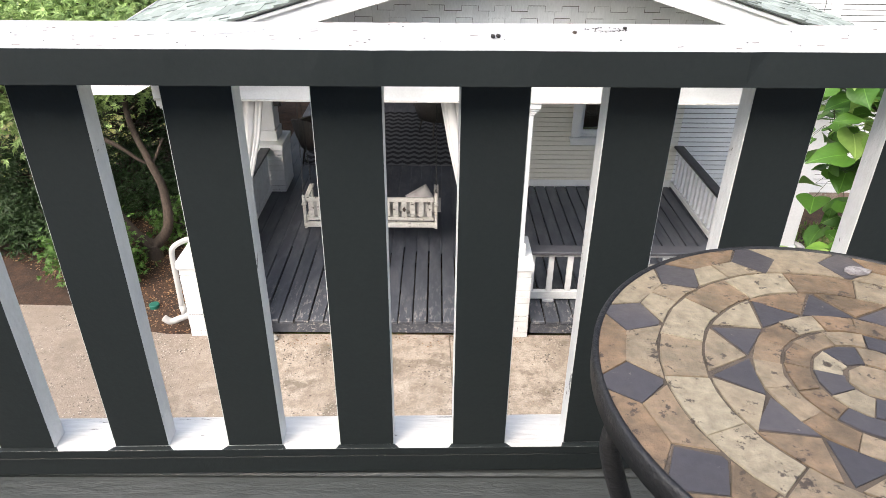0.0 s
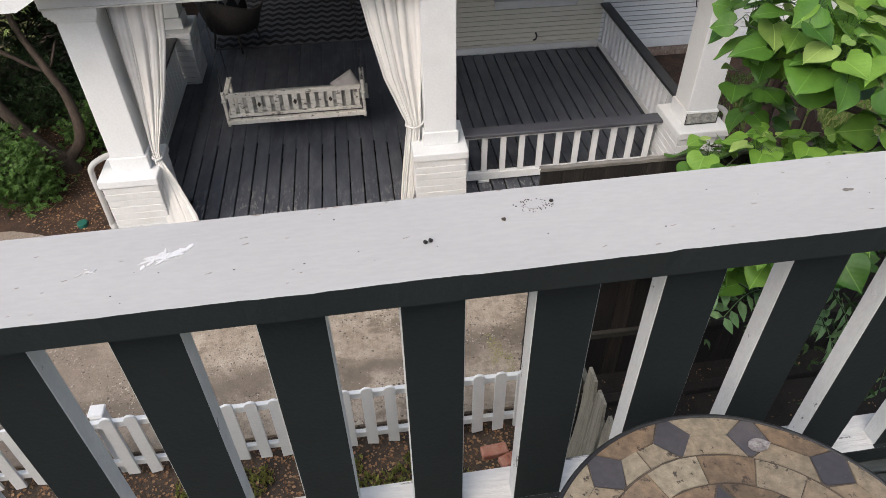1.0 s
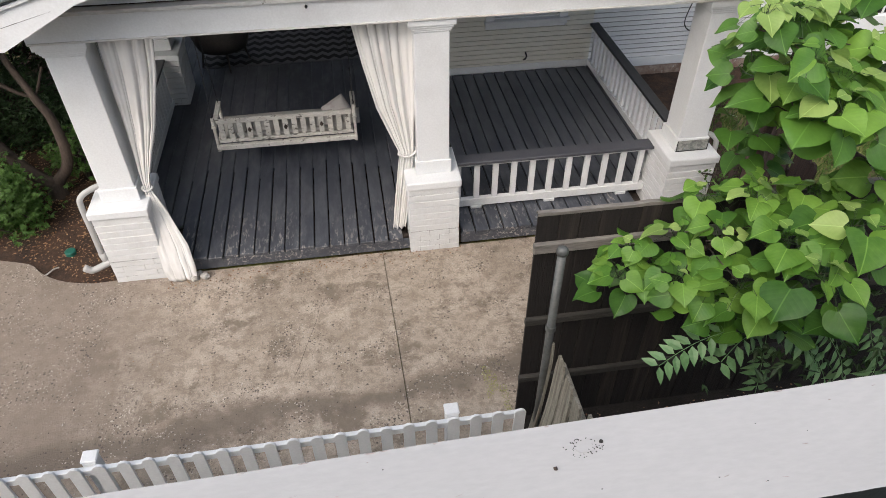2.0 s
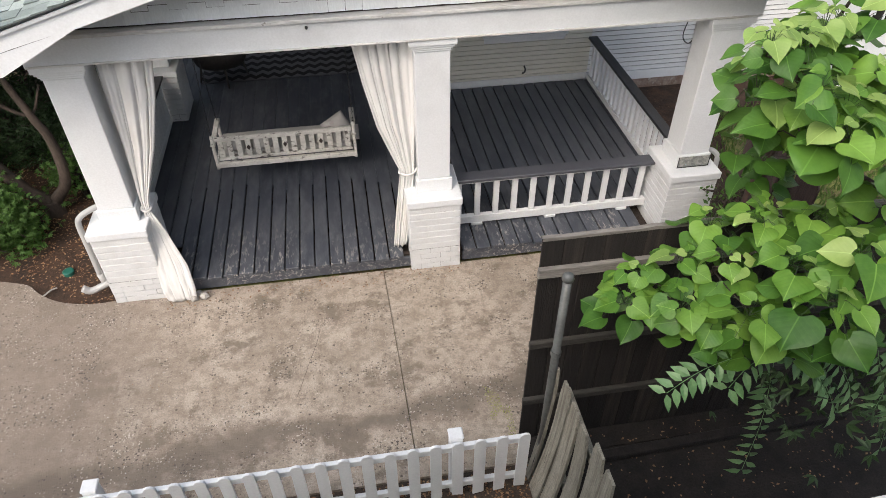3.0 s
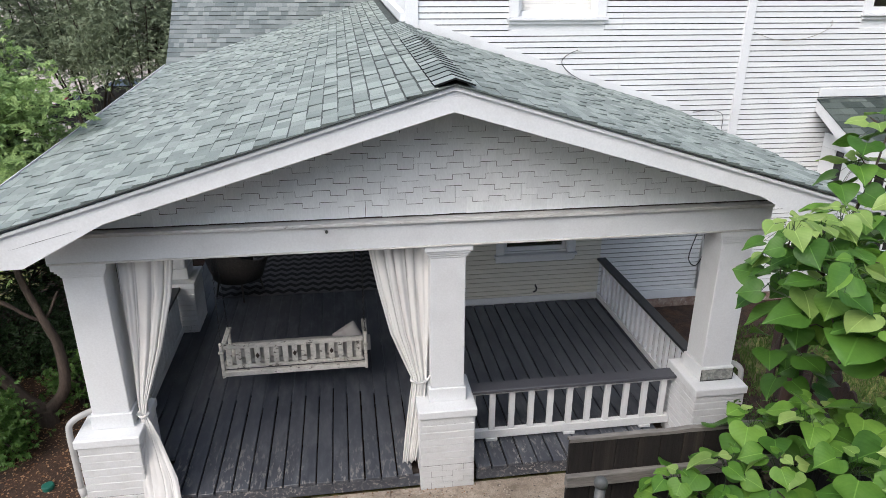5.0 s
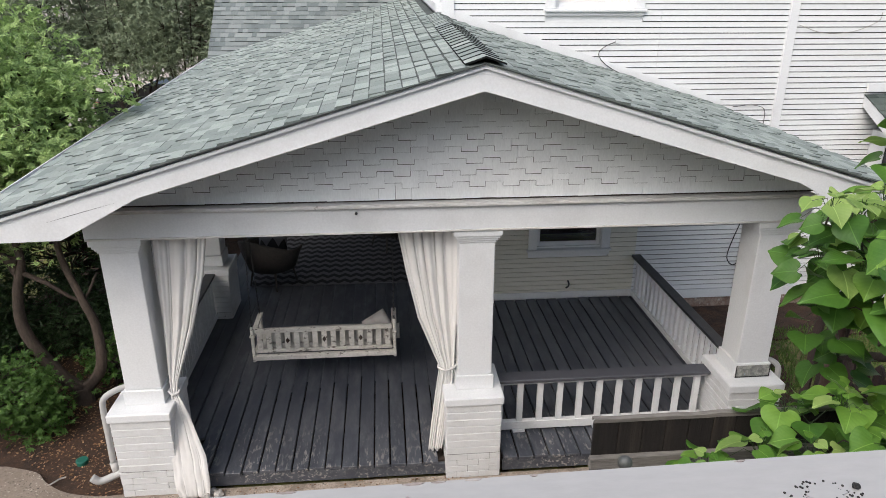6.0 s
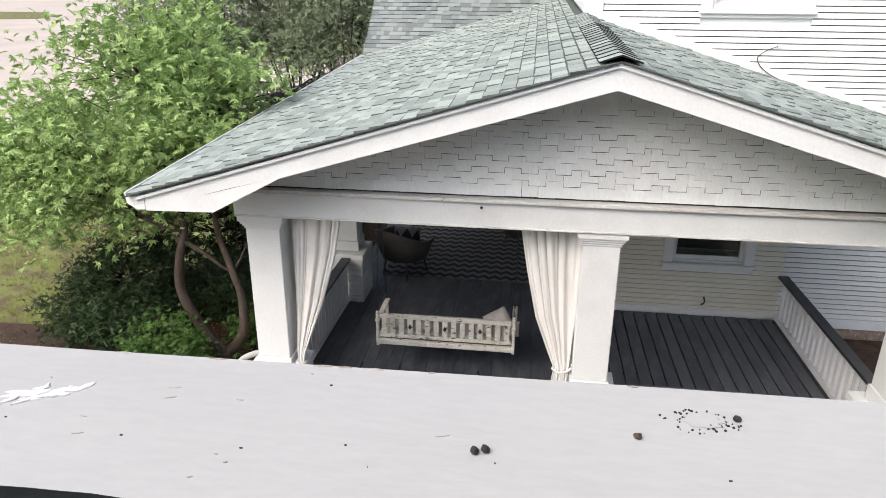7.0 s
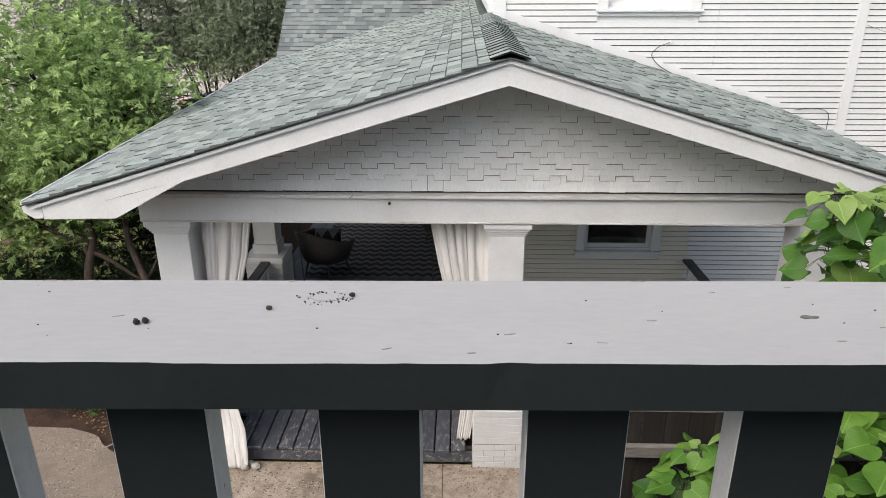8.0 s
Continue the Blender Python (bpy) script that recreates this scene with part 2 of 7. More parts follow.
DARKWOOD = surface("dark_weathered_wood", (0.017, 0.013, 0.011), 0.85, (0.046, 0.036, 0.028), 7, (0.48, 0.68), 70, 0.3, 0.6, (0.007, 0.006, 0.0055), 16, (0.58, 0.68), rand="object", rand_amount=0.5, stretch=(2.2, 1, 0.12))
GREYWOOD = surface("grey_weathered_wood", (0.300, 0.280, 0.225), 0.85, (0.140, 0.126, 0.098), 9, (0.44, 0.66), 85, 0.40, 1.0, (0.030, 0.026, 0.020), 16, (0.62, 0.68), rand="object", rand_amount=0.22, stretch=(1, 2.6, 0.10))
RAILWOOD = surface("pale_weathered_rail", (0.20, 0.185, 0.165), 0.85, (0.11, 0.10, 0.09), 6, (0.4, 0.7), 80, 0.25, 0.5, (0.05, 0.04, 0.035), 18, (0.62, 0.70), stretch=(0.15, 1, 2.0))
FLOOR_PAINT = surface("worn_grey_green_floor_paint", (0.050, 0.056, 0.055), 0.6, (0.075, 0.080, 0.078), 7, (0.45, 0.7), 90, 0.2, 0.4, (0.022, 0.022, 0.021), 16, (0.60, 0.66), stretch=(0.3, 1, 1))
RAIL_SHADED = surface("shaded_weathered_rail", (0.050, 0.045, 0.038), 0.85, (0.022, 0.020, 0.017), 6, (0.4, 0.7), 80, 0.25, 0.5, stretch=(0.15, 1, 2.0))
WHITEWASH = surface("whitewashed_wood", (0.66, 0.64, 0.59), 0.7, (0.48, 0.46, 0.42), 9, (0.4, 0.65), 90, 0.15, 0.4, (0.12, 0.105, 0.09), 24, (0.575, 0.63), stretch=(0.5, 1, 1))
REDBARK = surface("red_brown_bark", (0.075, 0.042, 0.032), 0.9, (0.040, 0.024, 0.019), 9, (0.4, 0.65), 70, 0.3, 0.8, stretch=(1, 1, 0.25))
REDWOOD = surface("red_brown_weathered_boards", (0.060, 0.036, 0.030), 0.85, (0.030, 0.020, 0.018), 9, (0.42, 0.62), 80, 0.35, 0.8, rand="object", rand_amount=0.5, stretch=(2, 2, 0.12))
BARK = surface("grey_brown_bark", (0.066, 0.048, 0.037), 0.9, (0.040, 0.030, 0.023), 8, (0.4, 0.65), 60, 0.3, 0.8, (0.05, 0.036, 0.028), 20, (0.6, 0.7), stretch=(1, 1, 0.35))
DARKBARK = surface("dark_brown_bark", (0.050, 0.036, 0.028), 0.9, (0.028, 0.021, 0.017), 8, (0.4, 0.65), 60, 0.3, 0.8, stretch=(1, 1, 0.3))
CLOTH = surface("cream_cotton", (0.68, 0.675, 0.66), 0.9, (0.62, 0.61, 0.59), 3, (0.45, 0.75), 220, 0.05, 0.15, (0.50, 0.46, 0.42), 10, (0.68, 0.80))
CUSHION = surface("grey_linen", (0.52, 0.50, 0.46), 0.95, (0.42, 0.405, 0.375), 6, (0.4, 0.7), 240, 0.1, 0.2)
PILLOW = surface("pale_pillow", (0.42, 0.40, 0.38), 0.95, (0.34, 0.29, 0.28), 8, (0.5, 0.7), 240, 0.08, 0.2)
STEEL = surface("galvanised_steel", (0.118, 0.122, 0.118), 0.5, (0.070, 0.073, 0.070), 8, (0.4, 0.7), 60, 0.15, 0.1, metal=0.25)
IRON = surface("black_iron", (0.012, 0.012, 0.013), 0.5, (0.022, 0.02, 0.018), 14, (0.5, 0.8), 160, 0.2, 0.3)
BRICK_RED = surface("red_brick", (0.34, 0.13, 0.085), 0.85, (0.42, 0.24, 0.18), 12, (0.4, 0.7), 120, 0.2, 0.6, (0.5, 0.42, 0.36), 18, (0.62, 0.72), rand="object", rand_amount=0.4)
STONE = surface("pale_rubble", (0.42, 0.40, 0.37), 0.9, (0.30, 0.28, 0.26), 14, (0.4, 0.7), 90, 0.2, 0.6)
FOUNDATION = surface("old_foundation_brick", (0.30, 0.24, 0.20), 0.9, (0.20, 0.13, 0.10), 8, (0.4, 0.6), 60, 0.25, 0.7, (0.5, 0.48, 0.45), 10, (0.58, 0.66))
SHINGLE = surface("green_grey_shingle", (0.240, 0.278, 0.260), 0.95, (0.196, 0.232, 0.218), 1.8, (0.4, 0.65), 170, 0.2, 0.6, (0.30, 0.335, 0.315), 30, (0.62, 0.72), rand="object", rand_amount=0.95, rand_to=(0.36, 0.403, 0.380), spec=0.2)
SHINGLE_FAR = surface("green_grey_shingle_sheet", (0.240, 0.278, 0.260), 0.95, (0.196, 0.232, 0.218), 1.8, (0.4, 0.65), 170, 0.2, 0.6, (0.30, 0.335, 0.315), 30, (0.62, 0.72), rand="island", rand_amount=0.95, rand_to=(0.36, 0.403, 0.380), spec=0.2)
SHINGLE_GREY = surface("blue_grey_shingle", (0.115, 0.135, 0.138), 0.95, (0.16, 0.18, 0.18), 1.5, (0.4, 0.65), 160, 0.15, 0.5, rand="island", rand_amount=0.9, rand_to=(0.24, 0.265, 0.26), spec=0.25)
# printed band and cut edges, darkened to draw the shade lines between shingles
SHINGLE_BAND = surface("printed_band_and_shade", (0.085, 0.098, 0.094), 0.95, (0.06, 0.07, 0.067), 9, (0.4, 0.65), 170, 0.25, 0.4, spec=0.2)
SHINGLE_SIDE = surface("shaded_cut_edge", (0.135, 0.156, 0.148), 0.95, (0.10, 0.117, 0.110), 9, (0.4, 0.65), 170, 0.25, 0.4, spec=0.2)
SHINGLE_BAY = surface("dark_green_shingle", (0.055, 0.070, 0.064), 0.95, (0.04, 0.052, 0.048), 5, (0.4, 0.65), 150, 0.2, 0.5, rand="object", rand_amount=0.9, rand_to=(0.14, 0.165, 0.15), spec=0.2)
SHINGLE_DARK = surface("dark_ridge_shingle", (0.040, 0.048, 0.046), 0.9, (0.028, 0.034, 0.033), 4, (0.4, 0.65), 140, 0.2, 0.5, rand="object", rand_amount=0.5, rand_to=(0.07, 0.085, 0.08))
TILE_TAN = surface("tan_slate_tile", (0.190, 0.130, 0.080), 0.42, (0.112, 0.082, 0.052), 34, (0.42, 0.62), 110, 0.30, 0.28, (0.045, 0.034, 0.025), 80, (0.585, 0.63), rand="object", rand_amount=0.9, rand_to=(0.275, 0.240, 0.172))
TILE_DARK = surface("dark_slate_tile", (0.066, 0.062, 0.068), 0.42, (0.098, 0.086, 0.082), 25, (0.44, 0.70), 130, 0.12, 0.12, (0.20, 0.17, 0.15), 60, (0.64, 0.7), rand="object", rand_amount=0.3)
DRYLEAF = surface("grey_dry_leaf", (0.30, 0.28, 0.27), 0.8, (0.17, 0.15, 0.15), 130, (0.4, 0.6), 300, 0.2, 0.5)
GROUT = surface("grey_brown_grout", (0.105, 0.083, 0.064), 0.9, (0.06, 0.048, 0.038), 40, (0.4, 0.6), 160, 0.2, 0.4)
WICKER = surface("dark_wicker", (0.070, 0.060, 0.052), 0.7, (0.046, 0.040, 0.035), 40, (0.4, 0.6), 180, 0.3, 0.8)
GREENPLASTIC = surface("green_plastic", (0.008, 0.105, 0.075), 0.55, (0.010, 0.085, 0.060), 9, (0.4, 0.6), 90, 0.08, 0.1)
CEILING = surface("darkened_porch_ceiling", (0.30, 0.32, 0.30), 0.6, (0.25, 0.27, 0.25), 2, (0.4, 0.7), 60, 0.05, 0.05)
# rooms and the porch's end get their dimness from this dark colour
INTERIOR = surface("room_shade", (0.10, 0.085, 0.075), 0.9, (0.08, 0.065, 0.06), 1.0, (0.4, 0.6), 20, 0.05, 0)
BLIND = surface("white_blind", (0.75, 0.74, 0.72), 0.6, (0.70, 0.69, 0.67), 2, (0.4, 0.7), 60, 0.04, 0.05)
CARPAINT = surface("black_car_paint", (0.012, 0.013, 0.015), 0.2, (0.015, 0.016, 0.018), 2, (0.4, 0.6), 40, 0.03, 0)
RUBBER = surface("black_rubber", (0.012, 0.012, 0.012), 0.85, None, 6, (0.4, 0.6), 90, 0.1, 0.2)
REDLENS = surface("red_lens", (0.5, 0.012, 0.02), 0.2, None, 6, (0.4, 0.6), 40, 0.03, 0)
PLAQUE = surface("peeling_grey_plate", (0.34, 0.34, 0.31), 0.5, (0.16, 0.17, 0.16), 18, (0.42, 0.58), 120, 0.15, 0.3, (0.25, 0.42, 0.50), 22, (0.62, 0.66))
RIDGE_SHADE = surface("ridge_butt_shade", (0.014, 0.016, 0.016), 0.95, None, 9, (0.4, 0.6), 90, 0.1, 0.1, spec=0.1)
GRIMY_WHITE = surface("grimy_white_ledge", (0.62, 0.615, 0.60), 0.7, (0.42, 0.40, 0.37), 4, (0.46, 0.72), 60, 0.12, 0.3, (0.14, 0.125, 0.105), 30, (0.63, 0.70), stretch=(0.35, 1, 1))
# near-black for the shade under siding laps, also for cracks and brick joints
SHADE_AND_CRACKS = surface("lap_shade_and_cracks", (0.035, 0.034, 0.033), 0.9, (0.075, 0.073, 0.07), 3, (0.45, 0.7), 60, 0.2, 0.2)
DROPPING = surface("dark_dropping", (0.014, 0.013, 0.011), 0.7, (0.03, 0.026, 0.022), 60, (0.4, 0.6), 200, 0.3, 0.6)
BAREWOOD = surface("bare_pinkish_wood", (0.33, 0.285, 0.265), 0.8, (0.42, 0.395, 0.375), 60, (0.4, 0.6), 180, 0.2, 0.4)
FRESHPAINT = surface("fresh_white_smear", (0.70, 0.70, 0.70), 0.4, None, 10, (0.4, 0.6), 100, 0.03, 0.2)
LITTER = surface("dry_leaves", (0.23, 0.122, 0.058), 0.85, (0.13, 0.066, 0.032), 12, (0.4, 0.6), 60, 0.3, 0.2, rand="island", rand_amount=0.8, rand_to=(0.35, 0.23, 0.13))
GRASSBLADE = foliage("grass_blades", (0.11, 0.155, 0.036), (0.30, 0.30, 0.09), 0.6, 0.25)


def heart_foliage(name, base, other, rough, translucent, rand):
    """A large leaf: two greens by piece, pale midrib and side veins, puckered between them."""
    m, ns, ls, b = nodes_of(name)
    geo = ns.new("ShaderNodeNewGeometry")
    rnd = ns.new("ShaderNodeObjectInfo").outputs["Random"] if rand == "object" else geo.outputs["Random Per Island"]
    sep = ns.new("ShaderNodeSeparateXYZ")
    ls.new(ns.new("ShaderNodeUVMap").outputs["UV"], sep.inputs[0])
    across = maths(ns, ls, "ABSOLUTE", maths(ns, ls, "SUBTRACT", sep.outputs["X"], 0.5), 0.0)
    wave = maths(ns, ls, "FRACT", maths(ns, ls, "MULTIPLY", maths(ns, ls, "SUBTRACT", sep.outputs["Y"], maths(ns, ls, "MULTIPLY", across, 0.85)), 6.0), 0.0)
    off = maths(ns, ls, "ABSOLUTE", maths(ns, ls, "SUBTRACT", wave, 0.5), 0.0)
    side = maths(ns, ls, "SUBTRACT", 1.0, ramp(ns, ls, off, 0.02, 0.09))
    mid = maths(ns, ls, "SUBTRACT", 1.0, ramp(ns, ls, across, 0.006, 0.022))
    vein = maths(ns, ls, "MAXIMUM", maths(ns, ls, "MULTIPLY", side, 0.10), mid)
    blotch = ramp(ns, ls, noise_at(ns, ls, geo.outputs["Position"], 14.0, 4.0), 0.35, 0.7)
    fac = maths(ns, ls, "ADD", maths(ns, ls, "MULTIPLY", rnd, 0.72), maths(ns, ls, "MULTIPLY", blotch, 0.28))
    col = mixed(ns, ls, fac, base, other)
    col = mixed(ns, ls, maths(ns, ls, "MULTIPLY", vein, 0.45), col, tuple(min(1.0, c * 1.5 + 0.02) for c in other))
    ls.new(col, b.inputs["Base Color"])
    b.inputs["Roughness"].default_value = rough
    b.inputs["Specular IOR Level"].default_value = 0.35
    tr = ns.new("ShaderNodeBsdfTranslucent")
    ls.new(col, tr.inputs["Color"])
    mx = ns.new("ShaderNodeMixShader")
    mx.inputs[0].default_value = translucent
    ls.new(b.outputs["BSDF"], mx.inputs[1])
    ls.new(tr.outputs["BSDF"], mx.inputs[2])
    ls.new(mx.outputs["Shader"], ns["Material Output"].inputs["Surface"])
    bp = ns.new("ShaderNodeBump")
    bp.inputs["Strength"].default_value, bp.inputs["Distance"].default_value = 0.13, 0.007
    ls.new(maths(ns, ls, "SUBTRACT", maths(ns, ls, "MULTIPLY", off, 1.2), mid), bp.inputs["Height"])
    ls.new(bp.outputs["Normal"], b.inputs["Normal"])
    return m


LEAF_BIG = heart_foliage("heart_leaf_green", (0.064, 0.168, 0.020), (0.195, 0.348, 0.056), 0.40, 0.28, "object")
# darker copy of the leaf green, for the shade inside the crown
LEAF_BIG_SHADED = heart_foliage("heart_leaf_shaded_sheet", (0.032, 0.096, 0.013), (0.100, 0.215, 0.032), 0.42, 0.25, "island")
LEAF_YOUNG = heart_foliage("young_heart_leaf", (0.165, 0.290, 0.060), (0.370, 0.490, 0.150), 0.42, 0.35, "object")
LEAF_PIN = foliage("pinnate_leaf_green", (0.075, 0.170, 0.062), (0.200, 0.330, 0.150), 0.34, 0.25, "island", 0.3)
LEAF_VITEX = foliage("palmate_leaf_green", (0.034, 0.084, 0.019), (0.360, 0.490, 0.180), 0.5, 0.24)
LEAF_GREY = foliage("grey_green_leaf", (0.090, 0.122, 0.074), (0.240, 0.285, 0.185), 0.6, 0.3)
LEAF_DARK = foliage("dark_shrub_leaf", (0.016, 0.034, 0.012), (0.036, 0.066, 0.022), 0.5, 0.15)
LEAF_BRIGHT = foliage("bright_shrub_leaf", (0.028, 0.072, 0.014), (0.085, 0.165, 0.034), 0.5, 0.3)
GRASS_GREEN = foliage("green_grass_blades", (0.050, 0.098, 0.022), (0.115, 0.185, 0.045), 0.6, 0.25)


def glass_material():
    m, ns, ls, b = nodes_of("window_glass")
    b.inputs["Base Color"].default_value = (1, 1, 1, 1)
    b.inputs["Roughness"].default_value = 0.02
    b.inputs["Transmission Weight"].default_value = 1.0
    b.inputs["IOR"].default_value = 1.45
    return m


def chevron_material():
    """Black and white zigzag weave, bands across the rug's length."""
    m, ns, ls, b = nodes_of("chevron_weave")
    geo = ns.new("ShaderNodeNewGeometry")
    sep = ns.new("ShaderNodeSeparateXYZ")
    ls.new(geo.outputs["Position"], sep.inputs[0])
    tri = maths(ns, ls, "PINGPONG", sep.outputs["X"], 0.085)
    y = maths(ns, ls, "ADD", sep.outputs["Y"], maths(ns, ls, "MULTIPLY", tri, 0.95))
    band = maths(ns, ls, "GREATER_THAN", maths(ns, ls, "FRACT", maths(ns, ls, "MULTIPLY", y, 4.9), 0), 0.5)
    grain = noise_at(ns, ls, geo.outputs["Position"], 150, 3)
    col = mixed(ns, ls, band, (0.009, 0.009, 0.012), (0.095, 0.095, 0.105))
    ls.new(col, b.inputs["Base Color"])
    b.inputs["Roughness"].default_value = 0.95
    bp = ns.new("ShaderNodeBump")
    bp.inputs["Strength"].default_value, bp.inputs["Distance"].default_value = 0.4, 0.004
    ls.new(grain, bp.inputs["Height"])
    ls.new(bp.outputs["Normal"], b.inputs["Normal"])
    return m


GLASS, CHEVRON = glass_material(), chevron_material()


# ---- building helpers ----
def link_mesh(name, bm, mats, parent=None, label="", smooth=False):
    bmesh.ops.recalc_face_normals(bm, faces=bm.faces)
    me = bpy.data.meshes.new(name)
    if parent is not None:
        root = parent
        while root.parent:
            root = root.parent
        bm.transform(Matrix.Translation(-root.location))
    bm.to_mesh(me)
    bm.free()
    for mt in mats if isinstance(mats, (list, tuple)) else (mats,):
        me.materials.append(mt)
    if smooth:
        me.shade_smooth()
    ob = new(name, me)
    ob.parent = parent
    if label:
        ob["label"] = label
    return ob


def part(name, bm, material, parent, label="", smooth=False):
    return link_mesh(name, bm, material, parent, label, smooth)


def structure(name, bm, material, label, category="", smooth=False):
    return tagged(link_mesh(name, bm, material, None, "", smooth), label, category, "", "structure")


def stuff(name, bm_or_data, material, label, category, parent=None):
    if isinstance(bm_or_data, tuple):
        ob = raw_mesh(name, *bm_or_data, material, parent)
    else:
        ob = link_mesh(name, bm_or_data, material, parent)
    return tagged(ob, label, category, "", "stuff")


def raw_mesh(name, verts, faces, material, parent=None, smooth=False):
    me = bpy.data.meshes.new(name)
    v = np.asarray(verts, float)
    if parent is not None:
        root = parent
        while root.parent:
            root = root.parent
        v = v - np.array(root.location)
    me.from_pydata(v.tolist(), [], faces)
    me.materials.append(material)
    me.update()
    if smooth:
        me.shade_smooth()
    ob = new(name, me)
    ob.parent = parent
    return ob


def thing(name, base, label, category, group="", kind=""):
    ob = new(name)
    ob.location = base
    ob.empty_display_size = 0.1
    return tagged(ob, label, category, group, kind)


def shared(name, data, parent, m):
    """A piece on mesh data that it shares with others, at the pose m in the world."""
    ob = new(name, data)
    ob.parent = parent
    root = parent
    while root.parent:
        root = root.parent
    ob.matrix_basis = Matrix.Translation(-root.location) @ m
    return ob


def cbox(bm, x0, x1, y0, y1, z0, z1, c=0.004, mat=0, m=None):
    """A box with chamfered edges. mat: a material index, or a dict of axis and side to index."""
    h, vs = ((x0, x1), (y0, y1), (z0, z1)), {}
    c = min(c, (x1 - x0) * 0.45, (y1 - y0) * 0.45, (z1 - z0) * 0.45)
    signs = [(a, b, d) for a in (0, 1) for b in (0, 1) for d in (0, 1)]
    for s in signs:
        for a in range(3):
            p = Vector([h[i][s[i]] + (0 if i == a else (c if s[i] == 0 else -c)) for i in range(3)])
            vs[s, a] = bm.verts.new(m @ p if m is not None else p)

    def key(axis, side, i, si, j, sj):
        t = [0, 0, 0]
        t[axis], t[i], t[j] = side, si, sj
        return tuple(t)

    def face(some, index):
        f = bm.faces.new(some)
        f.material_index = index
        return f

    base = mat if isinstance(mat, int) else mat.get("rest", 0)
    for a in range(3):
        i, j = [k for k in range(3) if k != a]
        for side in (0, 1):
            index = base if isinstance(mat, int) else mat.get((a, side), base)
            face([vs[key(a, side, i, p, j, q), a] for p, q in ((0, 0), (0, 1), (1, 1), (1, 0))], index)
        for p in (0, 1):
            for q in (0, 1):
                face([vs[key(a, 0, i, p, j, q), i], vs[key(a, 1, i, p, j, q), i], vs[key(a, 1, i, p, j, q), j], vs[key(a, 0, i, p, j, q), j]], base)
    for s in signs:
        face([vs[s, 0], vs[s, 1], vs[s, 2]], base)


def box_bm(*args, **kw):
    bm = bmesh.new()
    cbox(bm, *args, **kw)
    return bm


def prism(bm, points, axis, lo, hi, c=0.0):
    """A polygon in the two other axes, drawn out along axis from lo to hi."""
    def at(p, w):
        q = list(p)
        q.insert(axis, w)
        return bm.verts.new(q)
    n = len(points)
    mid = [sum(p[k] for p in points) / n for k in (0, 1)]
    inset = [tuple(p[k] + (mid[k] - p[k]) * c for k in (0, 1)) for p in points]
    if c:
        rows = [[at(p, lo) for p in points], [at(p, hi - (hi - lo) * 0.35) for p in points], [at(p, hi) for p in inset]]
    else:
        rows = [[at(p, lo) for p in points], [at(p, hi) for p in points]]
    bm.faces.new(rows[0])
    bm.faces.new(rows[-1])
    for a, b in zip(rows, rows[1:]):
        for i in range(n):
            bm.faces.new((a[i], a[(i + 1) % n], b[(i + 1) % n], b[i]))


def tube(bm, path, radii, sides=8, caps=True):
    """A round bar along points, of one radius or one for each."""
    pts = [Vector(p) for p in path]
    radii = radii if isinstance(radii, (list, tuple)) else [radii] * len(pts)
    rings, side = [], None
    for i, p in enumerate(pts):
        ahead = (pts[min(i + 1, len(pts) - 1)] - pts[max(i - 1, 0)]).normalized()
        ref = side if side is not None else (Vector((1, 0, 0)) if abs(ahead.x) < 0.8 else Vector((0, 1, 0)))
        side = (ref - ahead * ref.dot(ahead)).normalized()
        other = ahead.cross(side)
        rings.append([bm.verts.new(p + radii[i] * (math.cos(k * math.tau / sides) * side + math.sin(k * math.tau / sides) * other)) for k in range(sides)])
    for a, b in zip(rings, rings[1:]):
        for k in range(sides):
            bm.faces.new((a[k], a[(k + 1) % sides], b[(k + 1) % sides], b[k]))
    if caps:
        bm.faces.new(rings[0])
        bm.faces.new(rings[-1])


def smooth_path(points, steps=6):
    """A Catmull-Rom line through points."""
    p = [Vector(q) for q in points]
    p = [2 * p[0] - p[1]] + p + [2 * p[-1] - p[-2]]
    out = []
    for i in range(1, len(p) - 2):
        for k in range(steps):
            t = k / steps
            out.append(0.5 * (2 * p[i] + (p[i + 1] - p[i - 1]) * t + (2 * p[i - 1] - 5 * p[i] + 4 * p[i + 1] - p[i + 2]) * t * t + (3 * p[i] - p[i - 1] - 3 * p[i + 1] + p[i + 2]) * t ** 3))
    return out + [p[-2]]


def tube_bm(path, radii, sides=8):
    bm = bmesh.new()
    tube(bm, path, radii, sides)
    return bm


def wall_boxes(bm, x0, x1, y0, y1, z0, z1, holes):
    """A wall in the plane of x and z with rectangular openings (x0, x1, z0, z1)."""
    xs = sorted({x0, x1, *(h[0] for h in holes), *(h[1] for h in holes)})
    for a, b in zip(xs, xs[1:]):
        inside = sorted((h[2], h[3]) for h in holes if h[0] < (a + b) / 2 < h[1])
        z = z0
        for lo, hi in inside + [(z1, z1)]:
            if lo - z > 1e-3:
                cbox(bm, a, b, y0, y1, z, lo, 0.0005)
            z = hi

# ---- ground ----
bm = bmesh.new()
R = 600.0
for a, b, c, d in [(-R, R, -R, R)]:
    bm.faces.new([bm.verts.new(p) for p in ((a, c, -0.06), (b, c, -0.06), (b, d, -0.06), (a, d, -0.06))])
structure("ground", bm, LAWN, "patchy lawn, green and straw coloured", "ground")


def patch(name, points, z, material, label, thick=0.05):
    bm = bmesh.new()
    prism(bm, points, 2, z - thick, z)
    return structure(name, bm, material, label, "ground")


